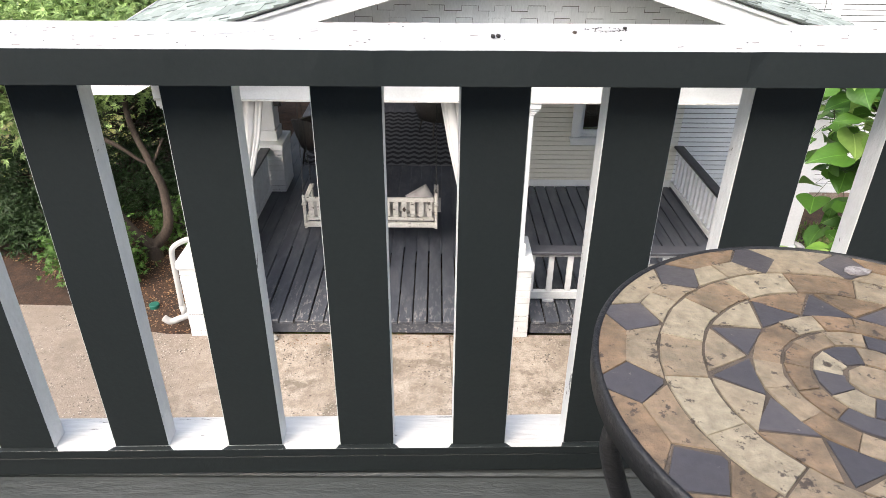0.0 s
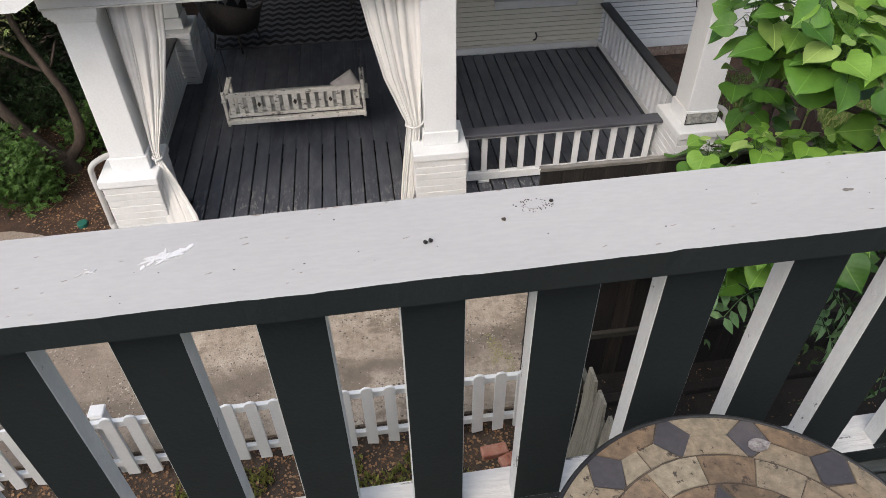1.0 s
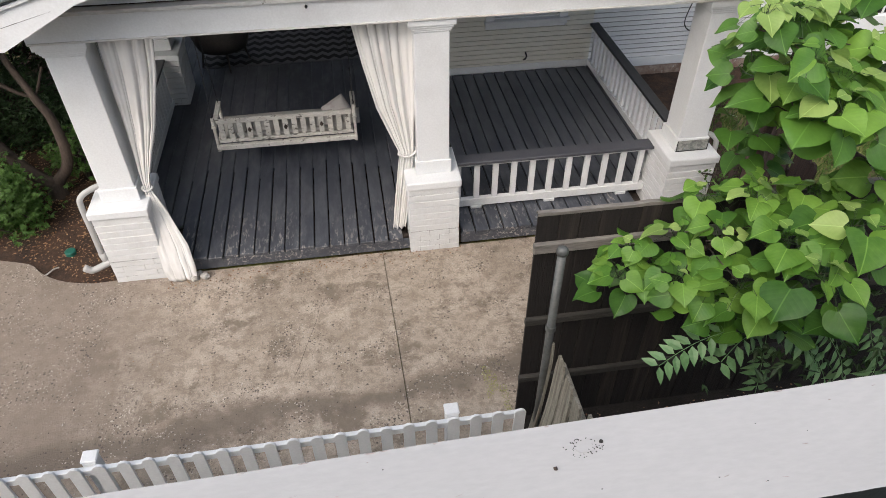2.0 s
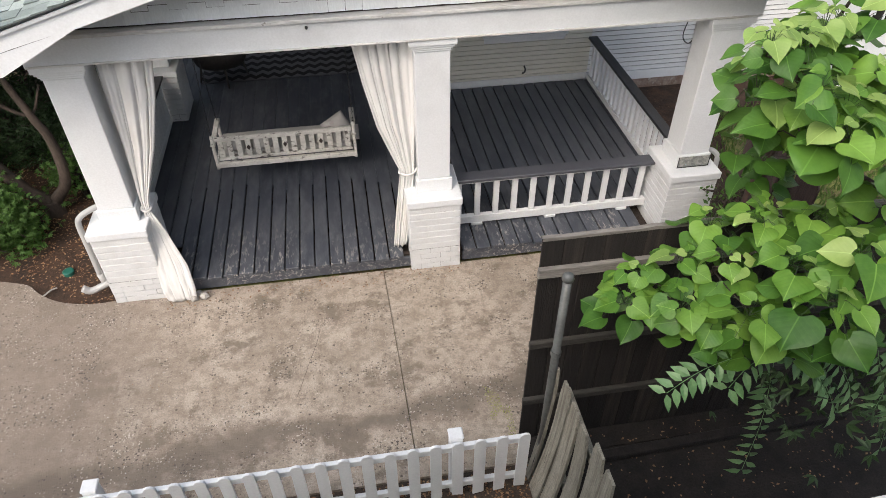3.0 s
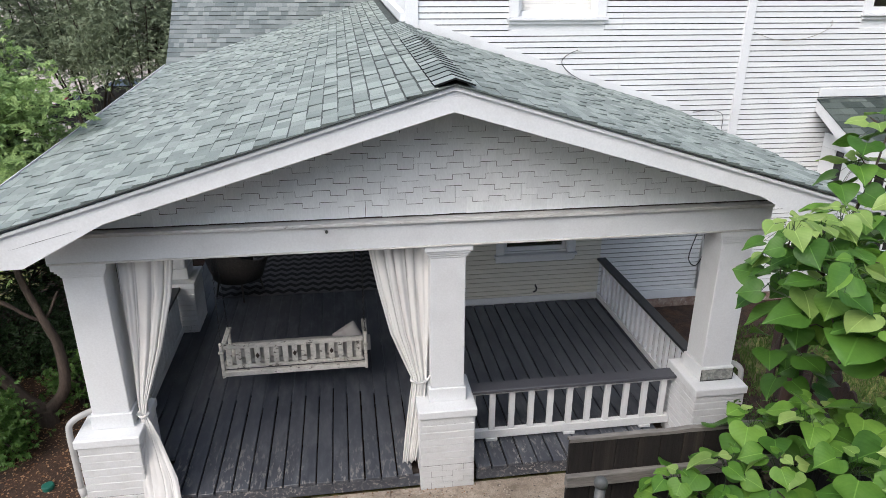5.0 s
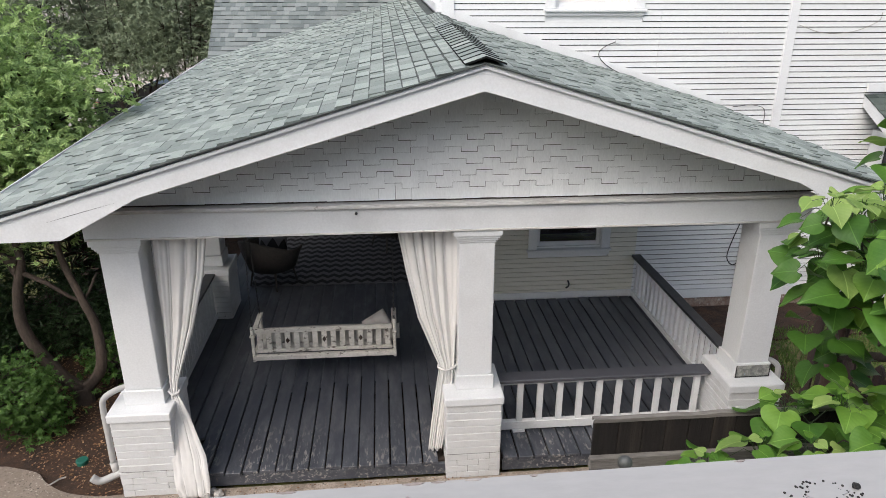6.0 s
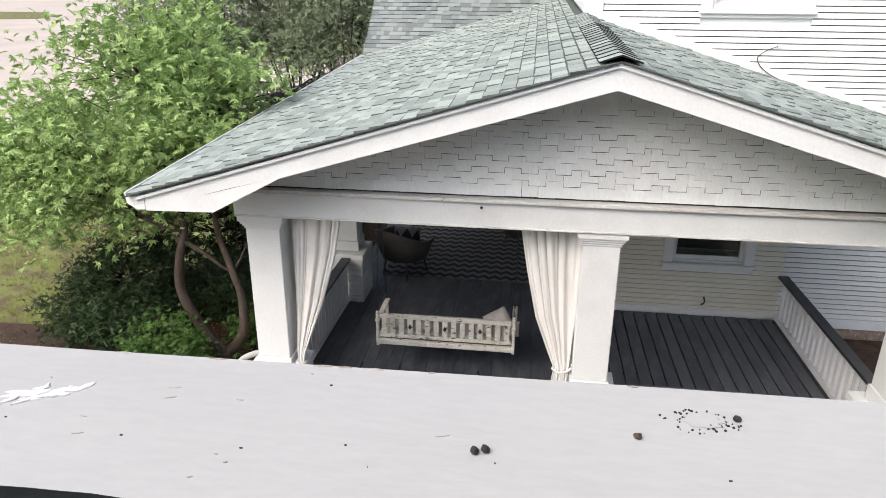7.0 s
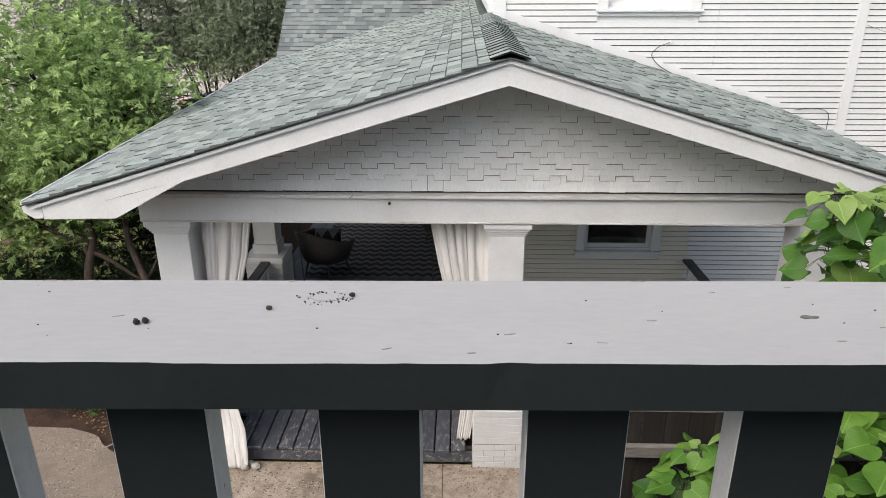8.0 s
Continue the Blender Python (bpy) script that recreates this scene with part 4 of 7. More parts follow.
railing("railing", 0.966, 3.104, 0, 6.372, "white slatted railing with a slate-grey handrail between the columns", RAILCAP, first=0.06 - 0.0, pitch=0.1985, width=0.058)
railing("railing", 6.505, WY - 0.02, 1, 3.465, "white slatted side railing with a black handrail", RAILCAP_DARK, cap_w=0.13, pitch=0.135, width=0.062, first=0.05, cap_z=(0.775, 0.81), low=(0.19, 0.27), blocks=False)
railing("railing", 6.515, 9.14, 1, -2.33, "white close-boarded side railing with a black handrail", RAILCAP_DARK, cap_w=0.13, pitch=0.135, width=0.118, first=0.06, cap_z=(0.80, 0.835), low=(0.19, 0.27), blocks=False)


# ---- curtains ----
def curtain(name, rows, folds, label, seed, calm=1.0):
    n = 110
    zs, xl, xr, ys = zip(*rows)
    order = list(range(len(zs)))[::-1]
    grid = []
    m = 64
    for j in range(m + 1):
        z = zs[0] + (zs[-1] - zs[0]) * j / m
        f = lambda col: float(np.interp(z, [zs[i] for i in order], [col[i] for i in order]))  # noqa: E731
        l, r, y = f(xl), f(xr), f(ys)
        w = r - l
        amp = (0.008 + 0.012 * min(w / 0.5, 1.0)) * (calm if z < 0.9 else 1.0)
        line = []
        for i in range(n + 1):
            u = i / n
            ph = folds * math.tau * (u + 0.055 * math.sin(6 * u + seed) + 0.02 * math.sin(17 * u + 2 * seed)) + 0.9 * math.sin(1.6 * z + seed)
            dy = amp * (math.sin(ph) + 0.40 * math.sin(1.7 * ph + 2.0 * z + seed) + 0.22 * math.sin(3.4 * ph - 1.5 * z))
            dx = 0.012 * math.cos(ph) * (w / 0.5)
            wob = 0.006 * noise.noise((u * 9, z * 5, seed)) + (0.016 * noise.noise((u * 5, z * 14, seed + 3)) if calm < 1 and z < 0.35 else 0.0)
            line.append((l + w * u + dx, y + dy + wob, z + (0.012 * math.sin(ph * 0.5) if j == m else 0)))
        grid.append(line)
    bm = bmesh.new()
    vs = [[bm.verts.new(p) for p in line] for line in grid]
    for j in range(m):
        for i in range(n):
            bm.faces.new((vs[j][i], vs[j][i + 1], vs[j + 1][i + 1], vs[j + 1][i]))
    c = thing(name, (rows[-1][1], rows[-1][3], max(rows[-1][0], 0.0)), label, "curtain", "porch curtains")
    cloth = part("cloth", bm, CLOTH, c, smooth=True)
    so = cloth.modifiers.new("thickness", "SOLIDIFY")
    so.thickness = 0.003
    return c


cl = curtain("curtain", [(2.42, -1.995, -1.535, 6.23), (2.05, -1.995, -1.60, 6.22), (1.55, -1.99, -1.735, 6.20), (1.05, -1.99, -1.915, 6.15), (0.95, -1.985, -1.93, 6.14),
                         (0.75, -1.99, -1.84, 6.07), (0.4, -1.99, -1.70, 5.93), (0.16, -1.98, -1.675, 5.86), (0.02, -1.95, -1.69, 5.84)], 4, "cream cotton curtain tied in at half height, hem on the ground", 1, 0.25)
part("tieback", tube_bm(smooth_path([(-2.0, 6.12, 0.965), (-1.955, 6.095, 0.95), (-1.915, 6.13, 0.955), (-1.94, 6.18, 0.965), (-1.985, 6.175, 0.97), (-2.0, 6.12, 0.965)], 5), 0.012, 8), CLOTH, cl, smooth=True)
cc = curtain("curtain", [(2.42, 0.035, 0.60, 6.27), (1.98, 0.115, 0.585, 6.25), (1.55, 0.215, 0.57, 6.23), (1.15, 0.375, 0.55, 6.2), (1.08, 0.41, 0.545, 6.18),
                         (0.9, 0.385, 0.53, 6.18), (0.5, 0.335, 0.475, 6.15), (0.19, 0.30, 0.43, 6.12)], 5, "cream cotton curtain tied back to the column", 4)
part("tieback", tube_bm(smooth_path([(0.40, 6.16, 1.07), (0.47, 6.11, 1.065), (0.55, 6.14, 1.08), (0.58, 6.2, 1.10), (0.54, 6.24, 1.10), (0.43, 6.23, 1.085), (0.40, 6.16, 1.07)], 5), 0.011, 8), CLOTH, cc, smooth=True)
for x0, x1 in ((-2.02, 0.58),):
    rod = thing("curtain_rod", (-0.7, 6.285, 2.40), "thin black curtain rod under the beam", "rod")
    part("rod", tube_bm([(x0, 6.285, 2.405), (x1, 6.285, 2.405)], 0.009, 8), IRON, rod, smooth=True)
    for x in (-1.93, -1.75, -1.55, 0.13, 0.35, 0.53):
        part("hook", tube_bm(smooth_path([(x, 6.285, 2.42), (x + 0.005, 6.30, 2.41), (x, 6.285, 2.385), (x - 0.005, 6.265, 2.40)], 4), 0.004, 6), IRON, rod)

# ---- porch swing ----
sw = thing("porch_swing", (-0.757, 7.55, 0.49), "whitewashed slatted wooden porch swing with grey cushions", "swing")
X0, X1, YB = -1.530, 0.047, 7.39
part("top_rail", box_bm(X0 + 0.05, X1 - 0.05, YB, YB + 0.03, 0.835, 0.89, 0.006), WHITEWASH, sw)
part("middle_rail", box_bm(X0 + 0.05, X1 - 0.05, YB + 0.002, YB + 0.03, 0.595, 0.635, 0.006), WHITEWASH, sw)
part("seat_rail", box_bm(X0 + 0.01, X1 - 0.01, YB - 0.022, YB + 0.028, 0.515, 0.575, 0.006), WHITEWASH, sw)
ns_ = 15
for k in range(ns_):
    c = X0 + 0.10 + (X1 - X0 - 0.20) * k / (ns_ - 1)
    s = part("slat", box_bm(c - 0.029, c + 0.029, YB + 0.006, YB + 0.022, 0.6355, 0.8345, 0.003), WHITEWASH, sw)
    # dark pieces stand in for the shade in the cut-outs
    if k in (3, 7, 11):
        bm = bmesh.new()
        prism(bm, [(c - 0.022, 0.74), (c, 0.775), (c + 0.022, 0.74), (c, 0.705)], 1, YB + 0.001, YB + 0.0055)
        part("diamond", bm, DARKBARK, s, "dark diamond piece standing for a cut-out")
for x, tall in ((X0 + 0.008, 0.915), (X1 - 0.042, 0.955)):
    part("end_post", box_bm(x, x + 0.034, YB - 0.01, YB + 0.025, 0.49, tall, 0.006), WHITEWASH, sw)
    part("front_post", box_bm(x, x + 0.034, 7.88, 7.93, 0.49, 0.79, 0.006), WHITEWASH, sw)
    part("armrest", box_bm(x - 0.012, x + 0.046, 7.37, 7.96, 0.791, 0.815, 0.006), WHITEWASH, sw)
    part("side_rail", box_bm(x + 0.004, x + 0.03, YB + 0.026, 7.879, 0.53, 0.58, 0.004), WHITEWASH, sw)
for k in range(7):
    y = YB + 0.06 + k * 0.072
    part("seat_slat", box_bm(X0 + 0.052, X1 - 0.052, y, y + 0.06, 0.58, 0.598, 0.003), WHITEWASH, sw)


def cushion_bm(x0, x1, y0, y1, z0, z1, puff=0.03, m=None):
    bm = bmesh.new()
    n = 10
    vs = {}
    for s in (0, 1):
        for i in range(n + 1):
            for j in range(n + 1):
                u, v = i / n * 2 - 1, j / n * 2 - 1
                e = (1 - u ** 4) * (1 - v ** 4)
                mid = (z0 + z1) / 2
                h = (z1 - z0) / 2 * (0.25 + 0.75 * e ** 0.4) + puff * e * 0.5
                pnt = Vector((x0 + (x1 - x0) * i / n, y0 + (y1 - y0) * j / n, mid + (h if s else -h) + 0.004 * noise.noise((u * 4, v * 4, x0))))
                vs[s, i, j] = bm.verts.new(m @ pnt if m is not None else pnt)
    for s in (0, 1):
        for i in range(n):
            for j in range(n):
                bm.faces.new((vs[s, i, j], vs[s, i + 1, j], vs[s, i + 1, j + 1], vs[s, i, j + 1]))
    for i in range(n):
        for a, b in (((i, 0), (i + 1, 0)), ((i, n), (i + 1, n)), ((0, i), (0, i + 1)), ((n, i), (n, i + 1))):
            bm.faces.new((vs[0, a[0], a[1]], vs[0, b[0], b[1]], vs[1, b[0], b[1]], vs[1, a[0], a[1]]))
    return bm


seatc = thing("seat_cushion", (-0.745, 7.55, 0.599), "grey linen bench cushion on the swing", "cushion")
part("cover", cushion_bm(X0 + 0.06, X1 - 0.06, YB + 0.05, 7.88, 0.599, 0.68), CUSHION, seatc, smooth=True)
for k, (x, w) in enumerate(((-1.38, 0.20), (-1.1, 0.22), (-0.42, 0.2), (-0.12, 0.2))):
    bc = thing("bolster", (x + w / 2, 7.53, 0.685), "rounded grey bolster against the swing's back", "cushion", "swing bolsters")
    part("cover", cushion_bm(-w / 2, w / 2, -0.085, 0.085, -0.05, 0.05, 0.03, Matrix.Translation((x + w / 2, 7.495, 0.755)) @ Matrix.Rotation(radians(78), 4, "X")), CUSHION, bc, smooth=True)
pil = thing("throw_pillow", (-0.14, 7.55, 0.685), "pale square pillow with a pinkish edge, leaning over the swing's back", "pillow")
part("cover", cushion_bm(-0.19, 0.17, -0.14, 0.14, -0.05, 0.05, 0.05, Matrix.Translation((-0.125, 7.55, 0.745)) @ Matrix.Rotation(radians(58), 4, "X") @ Matrix.Rotation(radians(-60), 4, "Z")), PILLOW, pil, smooth=True)
for x in (X0 + 0.025, X1 - 0.025):
    for y, z in ((YB + 0.008, 0.90), (7.905, 0.815)):
        ch = thing("swing_chain", (x, y, z), "thin dark steel chain holding the swing", "chain", "swing chains")
        bm = bmesh.new()
        top = Vector((x, 7.6, 2.62))
        bot = Vector((x, y, z))
        n = int((top - bot).length / 0.045)
        for k in range(n):
            p, q = bot.lerp(top, k / n), bot.lerp(top, (k + 1.15) / n)
            off = Vector((0.008, 0, 0)) if k % 2 else Vector((0, 0.008, 0))
            tube(bm, [p, p.lerp(q, 0.5) + off, q], 0.003, 5)
            tube(bm, [p, p.lerp(q, 0.5) - off, q], 0.003, 5)
        part("strand", bm, IRON, ch)

# ---- back of the porch: rug, wicker chairs, lantern ----
rug = thing("rug", (-0.85, 11.4, 0.177), "black and white chevron outdoor rug on the porch floor", "rug")
part("weave", box_bm(-2.05, 0.35, 10.1, 12.75, 0.1775, 0.187, 0.003), CHEVRON, rug)


def armchair(x, y, turn, label):
    c = thing("wicker_armchair", (x, y, 0.188), label, "armchair", "wicker armchairs")
    m = Matrix.Translation((x, y, 0.188)) @ Matrix.Rotation(radians(turn), 4, "Z") @ Matrix.Diagonal((1.2, 1.2, 1.0, 1.0))
    seat = [(0.19, 0.26), (0.25, 0.27), (0.27, 0.36), (0.255, 0.40), (0.10, 0.405)]
    part("seat", tube_bm([m @ Vector((0, 0, z)) for _, z in seat], [r for r, _ in seat], 22), WICKER, c, smooth=True)
    # the back and arms are one woven shell that flares upwards
    bm = bmesh.new()
    n = 24
    cols = []
    for i in range(n + 1):
        a = radians(-28 + 236 * i / n)
        h = 0.62 + 0.18 * max(0.0, math.sin(a)) ** 1.5
        cols.append([bm.verts.new((r * math.cos(a), r * math.sin(a), z)) for r, z in ((0.262, 0.30), (0.315, 0.50), (0.35, h - 0.02), (0.37, h), (0.385, h - 0.02), (0.345, 0.49), (0.29, 0.29))])
    for p, q in zip(cols, cols[1:]):
        for k in range(7):
            bm.faces.new((p[k], q[k], q[(k + 1) % 7], p[(k + 1) % 7]))
    bm.faces.new(cols[0])
    bm.faces.new(cols[-1])
    bm.transform(m)
    part("backrest", bm, WICKER, c, smooth=True)
    for s in (-1, 1):
        for yy in (-1, 1):
            part("leg", tube_bm([m @ Vector((s * 0.20, yy * 0.20, 0.0005)), m @ Vector((s * 0.165, yy * 0.165, 0.268))], [0.012, 0.018], 8), WICKER, c, smooth=True)
    return c


armchair(-1.72, 10.22, 150, "dark wicker armchair on the porch rug")
armchair(0.05, 11.6, 210, "dark wicker armchair by the house wall")
chp = thing("chevron_pillow", (-1.70, 10.28, 0.594), "black and white chevron pillow on the wicker chair", "pillow")
part("cover", cushion_bm(-0.2, 0.2, -0.18, 0.18, -0.05, 0.05, 0.04, Matrix.Translation((-1.70, 10.28, 0.72)) @ Matrix.Rotation(radians(60), 4, "X")), CHEVRON, chp, smooth=True)
lan = thing("wall_lantern", (-2.14, 9.2, 1.35), "black iron lantern on the shaded column", "lantern")
part("bracket", box_bm(-2.19, -2.13, 9.19, 9.23, 1.62, 1.66, 0.004), IRON, lan)
part("cage", box_bm(-2.17, -2.07, 9.16, 9.26, 1.40, 1.60, 0.01), IRON, lan)
part("lid", box_bm(-2.18, -2.06, 9.15, 9.27, 1.601, 1.63, 0.012), IRON, lan)

# ---- drain pipe, stones, lid by the west pier ----
dp = thing("drain_pipe", (-2.6, 6.12, 0.0), "white plastic drain pipe bent round the brick pier", "pipe")
part("pipe", tube_bm(smooth_path([(-2.36, 6.2, 1.0), (-2.45, 6.14, 0.995), (-2.54, 6.1, 0.95), (-2.575, 6.1, 0.85), (-2.58, 6.1, 0.5), (-2.585, 6.1, 0.25)], 6), 0.027, 12), WHITE_OLD, dp, smooth=True)
part("elbow", tube_bm(smooth_path([(-2.52, 6.08, 0.16), (-2.60, 6.06, 0.13), (-2.70, 6.03, 0.11), (-2.76, 6.02, 0.16)], 6), [0.033] * 12 + [0.035] * 7, 12), WHITE_OLD, dp, smooth=True)
part("collar", tube_bm([(-2.585, 6.1, 0.26), (-2.565, 6.09, 0.15)], 0.032, 12), WHITE_OLD, dp, smooth=True)
dp = thing("drain_pipe", (3.67, 6.1, 0.0), "white plastic drain pipe beside the column with the plate", "pipe")
part("pipe", tube_bm(smooth_path([(3.53, 6.2, 0.985), (3.60, 6.15, 0.99), (3.655, 6.12, 0.95), (3.67, 6.11, 0.86), (3.672, 6.11, 0.5), (3.675, 6.11, -0.03)], 6), 0.027, 12), WHITE_OLD, dp, smooth=True)
gl = thing("drain_cover", (-3.06, 6.49, -0.03), "round green plastic drain lid in the mulch", "lid")
part("lid", tube_bm([(-3.06, 6.49, -0.03), (-3.06, 6.49, 0.008), (-3.06, 6.49, 0.014)], [0.056, 0.056, 0.046], 20), GREENPLASTIC, gl)


def lump(cx, cy, z, r, material, name, label, category, flat=0.7, group="", seed=0):
    """A rough stone, standing on z."""
    bm = bmesh.new()
    bmesh.ops.create_icosphere(bm, subdivisions=2, radius=1.0)
    for v in bm.verts:
        d = 1 + 0.35 * noise.noise(v.co * 1.7 + Vector((seed, cx, cy)))
        v.co = Vector((v.co.x * r * d, v.co.y * r * d, max(v.co.z, -0.6) * r * flat * d))
    low = min(v.co.z for v in bm.verts)
    bmesh.ops.translate(bm, verts=bm.verts, vec=(cx, cy, z - low))
    t = thing(name, (cx, cy, z), label, category, group)
    part("body", bm, material, t)
    return t


for k, (x, y, r) in enumerate(((-1.72, 5.86, 0.05), (-1.62, 5.87, 0.045), (-1.68, 5.92, 0.035))):
    lump(x, y, 0.0, r, STONE, "stone", "pale broken stone at the curtain's hem", "stone", 0.8, "loose stones", k)
twig = thing("twig", (-3.2, 6.2, -0.03), "curved pale dry twig on the mulch", "twig")
part("stick", tube_bm(smooth_path([(-3.30, 6.12, -0.02), (-3.22, 6.16, -0.005), (-3.16, 6.24, -0.005), (-3.12, 6.27, -0.015)], 5), 0.008, 6), STONE, twig)

# ---- cables and conduit on the house wall ----
cab = thing("wall_cable", (2.9, WY - 0.03, 3.2), "thin black cable looped on the siding", "cable")
part("cable", tube_bm(smooth_path([(2.908, WY - 0.03, 3.69), (2.76, WY - 0.035, 3.63), (2.68, WY - 0.04, 3.545), (2.745, WY - 0.045, 3.44), (2.905, WY - 0.05, 3.335), (3.16, WY - 0.06, 3.235), (3.52, WY - 0.07, 3.135), (3.79, WY - 0.07, 3.06)], 8), 0.0045, 6), IRON, cab, smooth=True)
part("staple", box_bm(2.89, 2.93, WY - 0.04, WY - 0.012, 3.67, 3.71, 0.003), WHITE, cab)
cab = thing("wall_cable", (5.0, WY - 0.03, 2.6), "thin black cable stub by the trim board", "cable")
part("cable", tube_bm(smooth_path([(4.55, WY - 0.03, 2.86), (4.8, WY - 0.035, 2.88), (4.98, WY - 0.035, 2.82), (5.0, WY - 0.035, 2.62)], 6), 0.004, 6), IRON, cab, smooth=True)
cab = thing("wall_cable", (5.8, WY - 0.03, 3.9), "thin grey cable sagging on the siding", "cable")
part("cable", tube_bm(smooth_path([(5.25, WY - 0.03, 3.88), (5.6, WY - 0.035, 3.78), (6.0, WY - 0.035, 3.80), (6.3, WY - 0.035, 3.92), (6.34, WY - 0.03, 4.03)], 6), 0.003, 6), GREYWOOD, cab, smooth=True)
con = thing("conduit", (5.02, WY - 0.04, 0.2), "white conduit with a looped black cable", "conduit")
part("pipe", tube_bm([(4.98, WY - 0.04, 0.24), (5.0, WY - 0.04, 2.3)], 0.022, 8), WHITE, con, smooth=True)
part("cable", tube_bm(smooth_path([(4.99, WY - 0.06, 1.5), (4.85, WY - 0.07, 1.1), (4.78, WY - 0.07, 0.75), (4.9, WY - 0.07, 0.62), (5.0, WY - 0.06, 0.8), (4.98, WY - 0.06, 1.1)], 6), 0.008, 6), IRON, con, smooth=True)
hole = thing("wall_bracket", (2.51, WY - 0.02, 0.33), "small rusty bracket on the porch wall", "bracket")
part("hook", tube_bm(smooth_path([(2.51, WY - 0.012, 0.44), (2.52, WY - 0.05, 0.40), (2.51, WY - 0.05, 0.36), (2.49, WY - 0.02, 0.33)], 5), 0.012, 6), IRON, hole)
dot = thing("beam_hook", (-0.273, 6.02, 2.60), "small dark hook screwed into the beam", "hook")
part("screw", tube_bm([(-0.273, 6.034, 2.612), (-0.273, 6.012, 2.612), (-0.273, 6.004, 2.606)], [0.012, 0.012, 0.006], 8), IRON, dot)

# ---- box bay window further along the wall ----
bay = thing("bay_window", (7.7, 9.0, 0.2), "white box bay window with a dark green shingled shed roof", "window", kind="structure")
BX0, BX1, BY, BW = 6.585, 8.85, 8.46, WY - 0.016
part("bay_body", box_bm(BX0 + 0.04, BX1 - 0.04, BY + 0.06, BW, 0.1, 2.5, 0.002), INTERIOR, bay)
part("apron", box_bm(BX0, BX1, BY, BW, 0.12, 1.05, 0.004), WHITE, bay)
part("head", box_bm(BX0 - 0.002, BX1 + 0.002, BY - 0.002, BW, 2.34, 2.53, 0.004), WHITE, bay)
for x0, x1, y0, y1 in ((BX0, BX0 + 0.13, BY, BY + 0.13), (BX1 - 0.13, BX1, BY, BY + 0.13), (BX0, BX0 + 0.04, BW - 0.26, BW), (BX0 + 0.001, BX0 + 0.036, BY + 0.1305, BY + 0.45)):
    part("corner_post", box_bm(x0, x1, y0, y1, 1.0505, 2.3395, 0.004), WHITE, bay)
for x0 in (7.29, 8.02):
    part("mullion", box_bm(x0, x0 + 0.1, BY + 0.01, BY + 0.07, 1.0505, 2.3395, 0.004), WHITE, bay)
for x0, x1 in ((6.7155, 7.2895), (7.3905, 8.0195), (8.1205, 8.7195)):
    w = part("pane", box_bm(x0 + 0.03, x1 - 0.03, BY + 0.04, BY + 0.046, 1.08, 2.31, 0.0005), CARPAINT, bay, "dark reflecting panes")
    for k in (0, 1, 2, 3):
        u = x0 + (x1 - x0) * k / 3
        part("muntin", box_bm(max(u - 0.012, x0), min(u + 0.012, x1), BY + 0.022, BY + 0.0395, 1.0505, 2.3395, 0.002), WHITE, w)
    for z in (1.06, 1.48, 1.90, 2.315):
        part("muntin", box_bm(x0 + 0.0005, x1 - 0.0005, BY + 0.024, BY + 0.0385, z - 0.011, z + 0.011, 0.002), WHITE, w)
side = part("pane", box_bm(BX0 + 0.02, BX0 + 0.026, BY + 0.4505, BW - 0.2605, 1.06, 2.32, 0.0005), CARPAINT, bay, "dark reflecting side pane")
for y in (BY + 0.4505, BW - 0.285):
    part("sash", box_bm(BX0 + 0.004, BX0 + 0.0195, y, y + 0.024, 1.0505, 2.3395, 0.002), WHITE, side)
# shed roof: deck, courses of shingles, rake and eave boards
RK0, RK1, RYE = 6.36, 9.1, 8.42


def bay_z(y):
    return 2.535 + (y - RYE) * (3.0 - 2.535) / (BW - RYE)


bm = bmesh.new()
prism(bm, [(RYE + 0.02, bay_z(RYE + 0.02) - 0.06), (BW, bay_z(BW) - 0.06), (BW, bay_z(BW) - 0.015), (RYE + 0.02, bay_z(RYE + 0.02) - 0.015)], 0, RK0 + 0.031, RK1 - 0.03)
part("bay_deck", bm, SHINGLE_DARK, bay)
for x in (RK0, RK1 - 0.03):
    bm = bmesh.new()
    prism(bm, [(RYE, bay_z(RYE) - 0.15), (RYE + 0.10, bay_z(RYE) - 0.15), (BW, bay_z(BW) - 0.16), (BW, bay_z(BW) - 0.004), (RYE, bay_z(RYE) - 0.004)], 0, x, x + 0.03)
    part("rake_board", bm, WHITE, bay)
part("eave_board", box_bm(RK0 + 0.0305, RK1 - 0.0305, RYE, RYE + 0.019, bay_z(RYE) - 0.14, bay_z(RYE) - 0.012, 0.003), WHITE, bay)
rng = random.Random(31)
for r in range(8):
    y0 = RYE - 0.02 + r * 0.128
    x = RK0 - 0.01
    while x < RK1:
        w = min(rng.choice((0.15, 0.2, 0.26, 0.3)), RK1 + 0.01 - x)
        if w > 0.03:
            bm = bmesh.new()
            y1 = min(y0 + 0.17, BW)
            prism(bm, [(y0, bay_z(y0) - 0.002), (y0, bay_z(y0) + 0.013), (y1, bay_z(y1) + 0.001), (y1, bay_z(y1) - 0.012)], 0, x + 0.0015, x + w - 0.0015)
            part("shingle", bm, SHINGLE_BAY, bay)
        x += w
part("frieze", box_bm(RK0, RK1 + 0.2, WY - 0.05, WY - 0.0145, 3.03, 3.14, 0.004), WHITE, bay)

